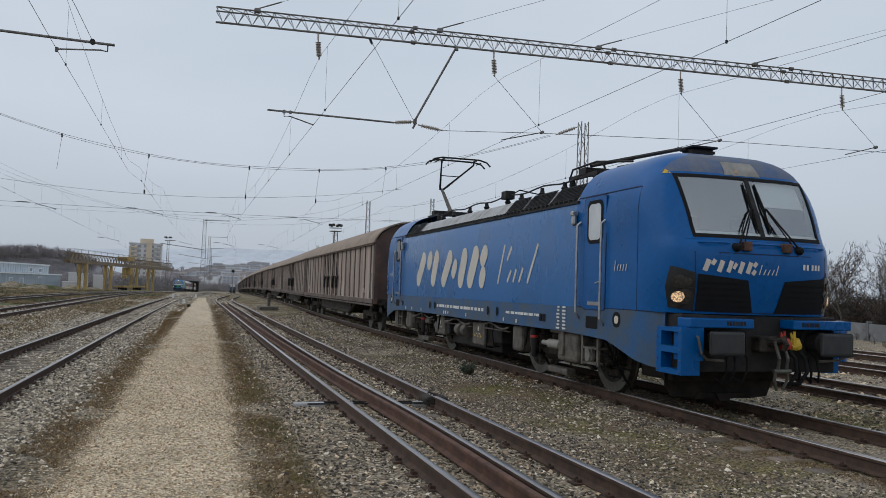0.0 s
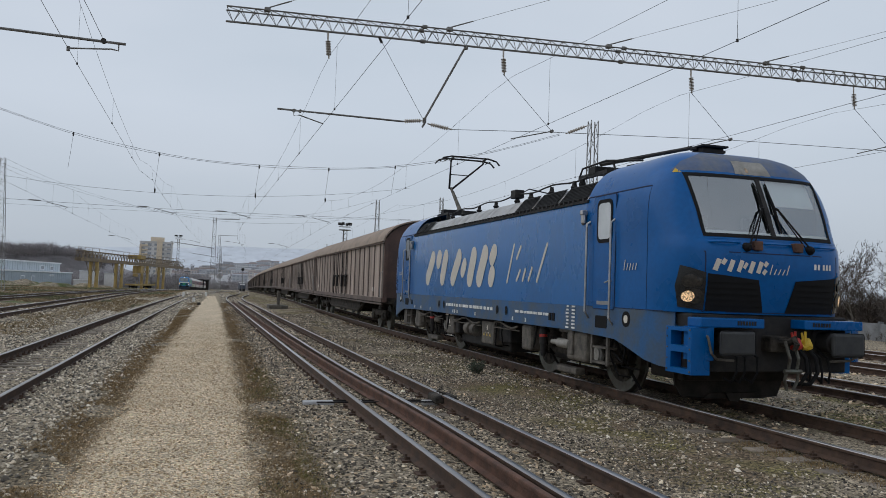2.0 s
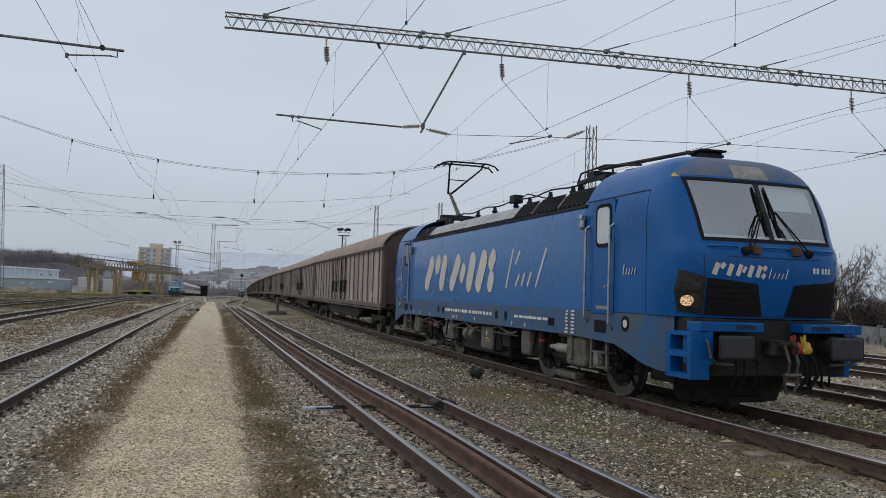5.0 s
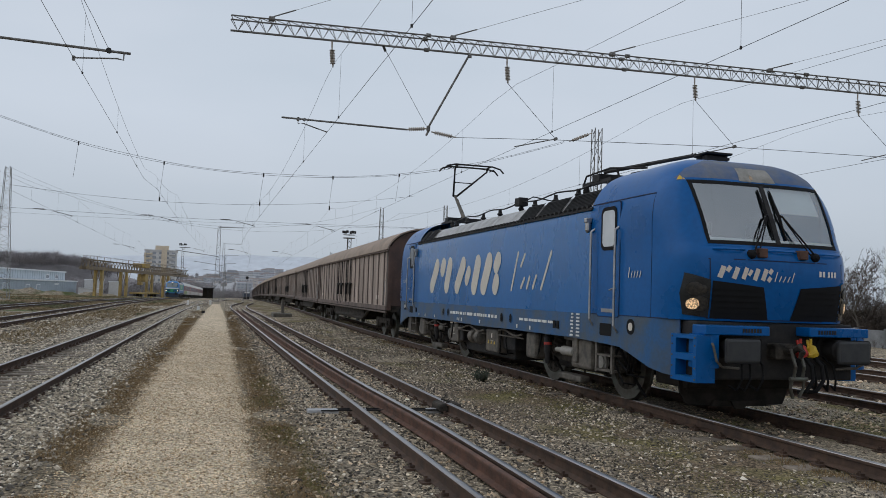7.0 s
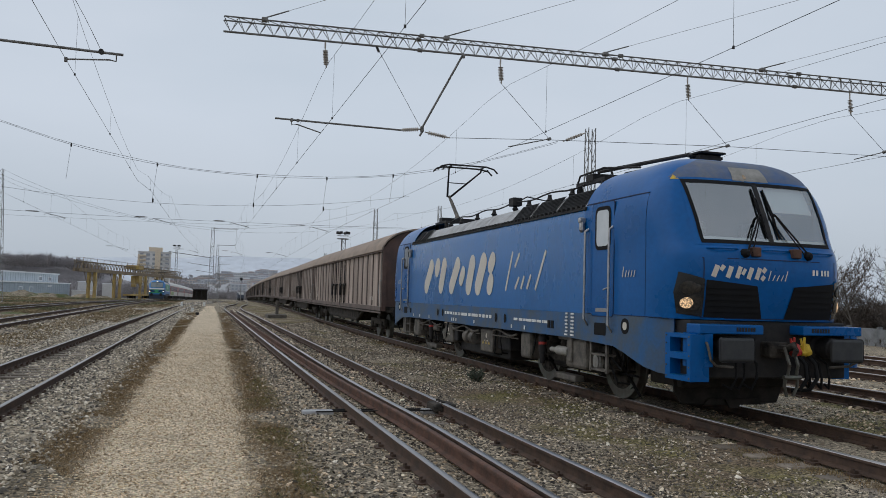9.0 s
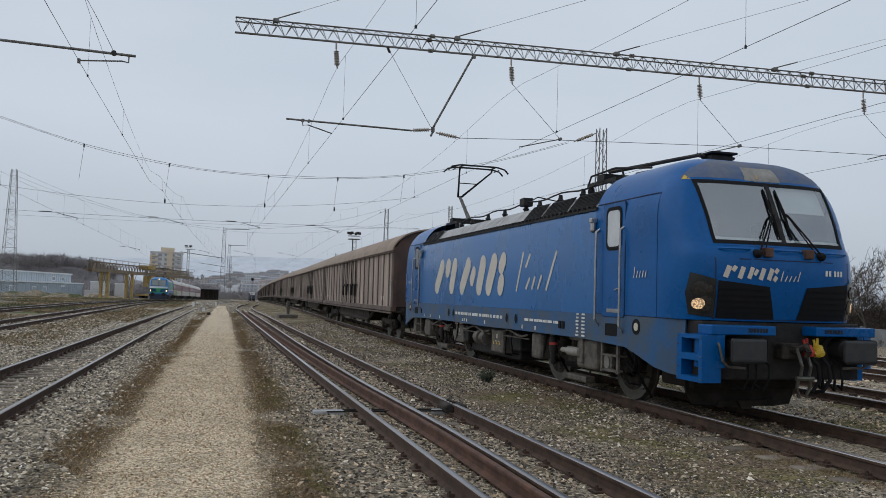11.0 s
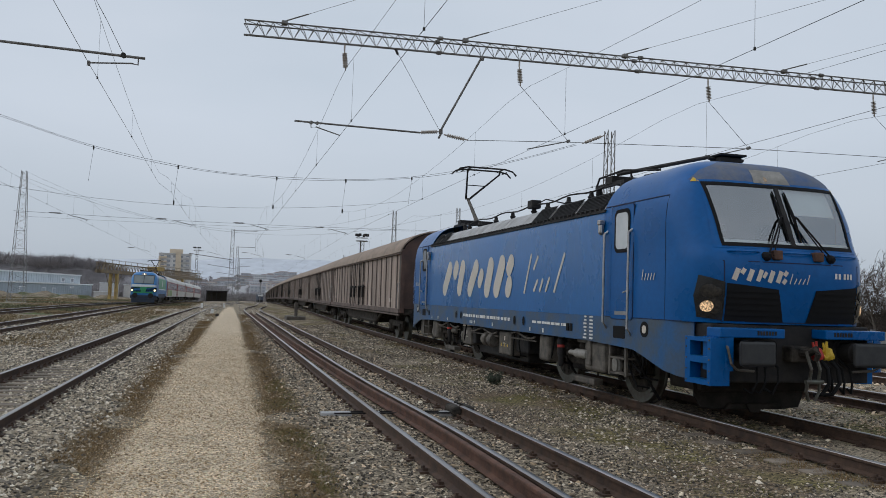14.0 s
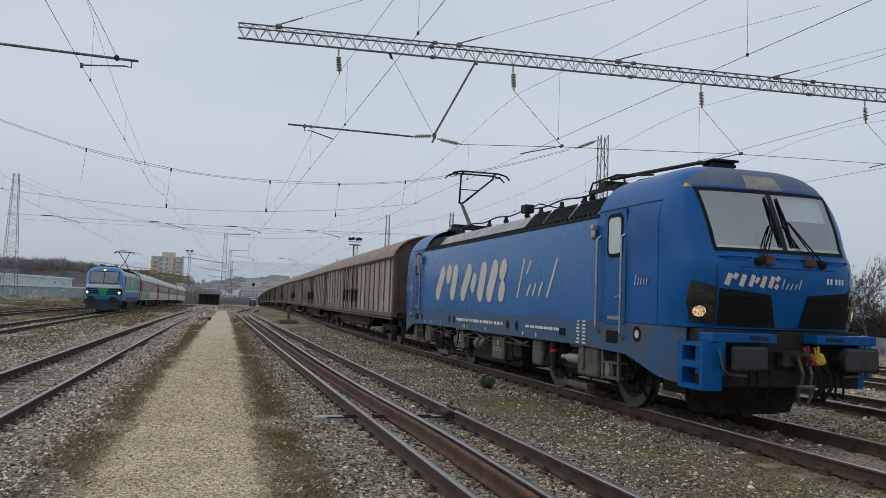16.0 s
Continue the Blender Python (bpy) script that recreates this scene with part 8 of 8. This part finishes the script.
def gz_many(x, y):
    """Ground height for many points, by the smooth part and the same unevenness."""
    return np.array([ground_z(a, b) for a, b in zip(x, y)])


def scatter(rng, x0, x1, y0, y1, n, keep):
    """Points thinning out with the distance along the yard."""
    u = rng.random(n)
    y = (y0 + 16) * ((y1 + 16) / (y0 + 16)) ** u - 16
    x = rng.uniform(x0, x1, n)
    k = rng.random(n) < keep(x, y)
    return x[k], y[k]


def lay_stones():
    rng = np.random.default_rng(9)
    path = lambda x, y: np.abs(x - (-7.96 + 0.0205 * (y - 3)))

    def lay(name, label, box4, n, keep, s0, s1, material, seed, grow=0.02, sink=0.15, flat=0.6, simple=False):
        x, y = scatter(rng, *box4, n, keep)
        s = rng.uniform(s0, s1, len(x)) * rng.uniform(0.7, 1.25, len(x)) * (1 + np.maximum(0, y) * grow)
        stones(name, label, np.stack([x, y, gz_many(x, y) + sink * s], 1), s, material, seed, flat, simple)
    thick = lambda x, y, f: np.clip(0.55 + 1.5 * np.array([noise.noise(Vector((a * f, b * f * 0.6, 11))) for a, b in zip(x, y)]), 0.05, 1)
    edge = lambda x, y: np.clip((path(x, y) - 1.1) / 0.5, 0.3, 1)
    lay("grey_chippings", "dark grey stone chippings round the siding rails", (-7.2, -3.2, -7.5, 45), 40000, lambda x, y: np.where(path(x, y) > 1.02, edge(x, y), 0), 0.011, 0.024, M_GREYSTONE, 1)
    lay("loose_ballast", "mixed grey and tan ballast stones beside the siding", (-7.2, -3.2, -7.5, 45), 8000, lambda x, y: np.where(path(x, y) > 1.1, edge(x, y), 0), 0.014, 0.03, M_BALLAST, 2)
    lay("track_ballast", "pale and dark ballast stones of the wooden-sleeper track", (-14.5, -8.8, -4.0, 60), 60000, lambda x, y: np.where((path(x, y) > 1.05) & (x < LEFT_X(y) + 2.2), edge(x, y) * np.where(np.abs(x - LEFT_X(y)) < 0.7, 0.6, 1.0), 0), 0.013, 0.032, M_PALEBALLAST, 3, 0.012)
    lay("fine_grit", "fine dark grit between the siding and the freight track", (-3.9, -0.7, -6, 40), 60000, lambda x, y: thick(x, y, 0.8), 0.009, 0.02, M_GREYSTONE, 7, simple=True)
    lay("scattered_stones", "scattered pale stones between the tracks", (-3.0, -0.7, -6, 40), 12000, lambda x, y: thick(x + 30, y, 0.5) * np.clip((x + 3.2) / 1.4, 0.2, 1), 0.011, 0.028, M_PALEBALLAST, 8)
    lay("dirty_ballast", "brown dirty ballast round the freight track", (-1.0, 4.0, -6, 45), 15000, lambda x, y: thick(x, y, 0.6), 0.014, 0.032, M_BALLAST, 4)
    lay("outer_ballast", "pale ballast of the outer tracks", (3.5, 19, -4, 30), 8000, lambda x, y: np.full(len(x), 0.9), 0.03, 0.06, M_BALLAST, 5, 0.0)
    lay("far_ballast", "pale ballast of the running track", (-19.5, -13.5, 18, 90), 9000, lambda x, y: np.where(np.abs(x + 16.9) < 1.9, 1.0, 0.12), 0.04, 0.07, M_PALEBALLAST, 9, 0.0)
    lay("far_gravel", "sparse pale stones on the far yard floor", (-14.5, -3.2, 42, 130), 26000, lambda x, y: np.where(path(x, y) > 0.9, thick(x, y, 0.2), 0), 0.03, 0.055, M_PALEBALLAST, 10, 0.004, simple=True)
    # gravel on the path
    x, y = scatter(rng, -9.3, -6.7, -7.5, 30, 46000, lambda x, y: np.clip((1.4 - path(x, y)) / 0.5, 0, 1) * np.clip(1.25 - y / 24, 0, 1))
    s = rng.uniform(0.006, 0.013, len(x)) * rng.uniform(0.7, 1.5, len(x)) * (1 + np.maximum(0, y) * 0.02)
    c = -7.96 + 0.0205 * (y - 3)
    stones("path_gravel", "fine tan gravel on the footpath", np.stack([x, y, gz_many(x, y) + np.maximum(0.028 * (1 - np.abs(x - c) ** 4) - 0.009, 0.0) + 0.1 * s], 1), s, M_TANSTONE, 6, 0.5, True)


def LEFT_X(y):
    return -11.33 + 0.022 * y


def blades(name, label, x, y, h, material, seed, w=0.004, spread=0.6):
    rng = np.random.default_rng(seed)
    n = len(x)
    z = gz_many(x, y)
    a = rng.uniform(0, 6.28, n)
    hh = h * rng.uniform(0.5, 1.2, n)
    lean = rng.normal(0, spread, (n, 2)) * hh[:, None]
    ww = w * rng.uniform(0.7, 1.4, n) * (1 + np.maximum(0, y) * 0.03)
    v = np.zeros((n, 3, 3))
    v[:, 0] = np.stack([x - ww * np.cos(a), y - ww * np.sin(a), z - 0.005], 1)
    v[:, 1] = np.stack([x + ww * np.cos(a), y + ww * np.sin(a), z - 0.005], 1)
    v[:, 2] = np.stack([x + lean[:, 0], y + lean[:, 1], z + hh], 1)
    me = bpy.data.meshes.new(name)
    me.vertices.add(n * 3)
    me.vertices.foreach_set("co", v.reshape(-1).astype(np.float32))
    me.loops.add(n * 3)
    me.loops.foreach_set("vertex_index", np.arange(n * 3, dtype=np.int32))
    me.polygons.add(n)
    me.polygons.foreach_set("loop_start", np.arange(0, n * 3, 3, dtype=np.int32))
    me.update(calc_edges=True)
    me.materials.append(material)
    tagged(new(name, me), label, "grass", kind="stuff")


def lay_weeds():
    rng = np.random.default_rng(19)

    def clumps(n, xf, y0, y1, sx, keep=0.0):
        u = rng.random(n)
        y = (y0 + 16) * ((y1 + 16) / (y0 + 16)) ** u - 16
        x = xf(y) + rng.normal(0, sx, n)
        k = np.array([noise.noise(Vector((a * 0.9, b * 0.5, 4))) for a, b in zip(x, y)]) > keep
        return x[k], y[k]
    c = lambda y: -7.96 + 0.0205 * (y - 3)
    xl, yl = clumps(60000, lambda y: c(y) - 1.2, -6, 60, 0.2, -0.3)
    xr, yr = clumps(46000, lambda y: c(y) + 1.16, -6, 60, 0.19, -0.3)
    blades("dry_weeds", "dry brown weeds along both edges of the footpath", np.r_[xl, xr], np.r_[yl, yr], 0.034, M_DRYWEED, 1, 0.004, 1.2)
    xa, ya = clumps(26000, lambda y: c(y) + 1.22, -6, 9, 0.16, 0.0)
    xb, yb = clumps(34000, lambda y: -1.9 + 0 * y, -5, 12, 0.55, 0.12)
    xc, yc = clumps(14000, lambda y: 2.6 + 0 * y, -4, 8, 0.7, 0.0)
    xd, yd = clumps(8000, lambda y: c(y) - 1.35, -6, -1, 0.12, -0.1)
    blades("moss_grass", "low mossy grass patches between the stones", np.r_[xa, xb, xc, xd], np.r_[ya, yb, yc, yd], 0.022, M_MOSS, 2, 0.005, 1.0)
    n = 30000
    u = rng.random(n)
    y = 26 * (190 / 26) ** u - 6
    x = -13.0 - 9 * rng.random(n) - (y > 60) * 6 * rng.random(n)
    k = np.array([noise.noise(Vector((a * 0.25, b * 0.12, 8))) for a, b in zip(x, y)]) > -0.05
    blades("dry_grass", "dry yellow-brown grass between the outer tracks", x[k], y[k], 0.08, M_DRYGRASS, 3, 0.018, 0.9)
    n = 36000
    y = 34 * (240 / 34) ** rng.random(n)
    x = -10.5 - rng.random(n) * (8 + y * 0.2)
    k = np.array([noise.noise(Vector((a * 0.09, b * 0.05, 3))) for a, b in zip(x, y)])
    k2 = (k > -0.1) & (np.abs(x - np.array([PASS_LINE(b) for b in y])) > 1.5) & (x < np.array([LEFT_LINE(b) for b in y]) - 1.6)
    a = k2 & (k > 0.12)
    blades("rough_grass", "rough dull green grass beside the outer tracks", x[a], y[a], 0.14, M_DULLGRASS, 6, 0.03, 0.8)
    a = k2 & (k <= 0.12)
    blades("dead_stalks", "flattened dead brown stalks beside the outer tracks", x[a], y[a], 0.12, M_DRYGRASS, 7, 0.03, 1.0)
    x, y = clumps(9000, lambda y: -1.05 + 0 * y, -5, 30, 0.1, 0.0)
    blades("rail_weeds", "thin dry weeds along the freight rail", x, y, 0.06, M_DRYWEED, 4, 0.003, 0.5)


lay_stones()
lay_weeds()


# ---- what moves: the passenger train rolls in and gathers speed ----
def on_line(y):
    """A pose on the running track with the front at y, for a body of which y is the front."""
    a = math.atan2(PASS_LINE(y + 16) - PASS_LINE(y + 3), 13.0)
    b = math.atan2(GRADE(y + 16) - GRADE(y + 3), 13.0)
    x = PASS_LINE(y + 3) - 3 * math.tan(a)
    return pose(x, y, TRACK_Z["pass"] + GRADE(y + 3) - 3 * math.tan(b), math.degrees(b), 0, -math.degrees(a))


def motions():
    for ob, off in zip(PASS_TRAIN, PASS_OFFSETS):
        rows = []
        for k in range(17):
            t = float(k)
            rows.append((t, on_line(270.7 - 11.6 * t - 0.08 * t * t + off)))
        walk(ob, rows)


motions()
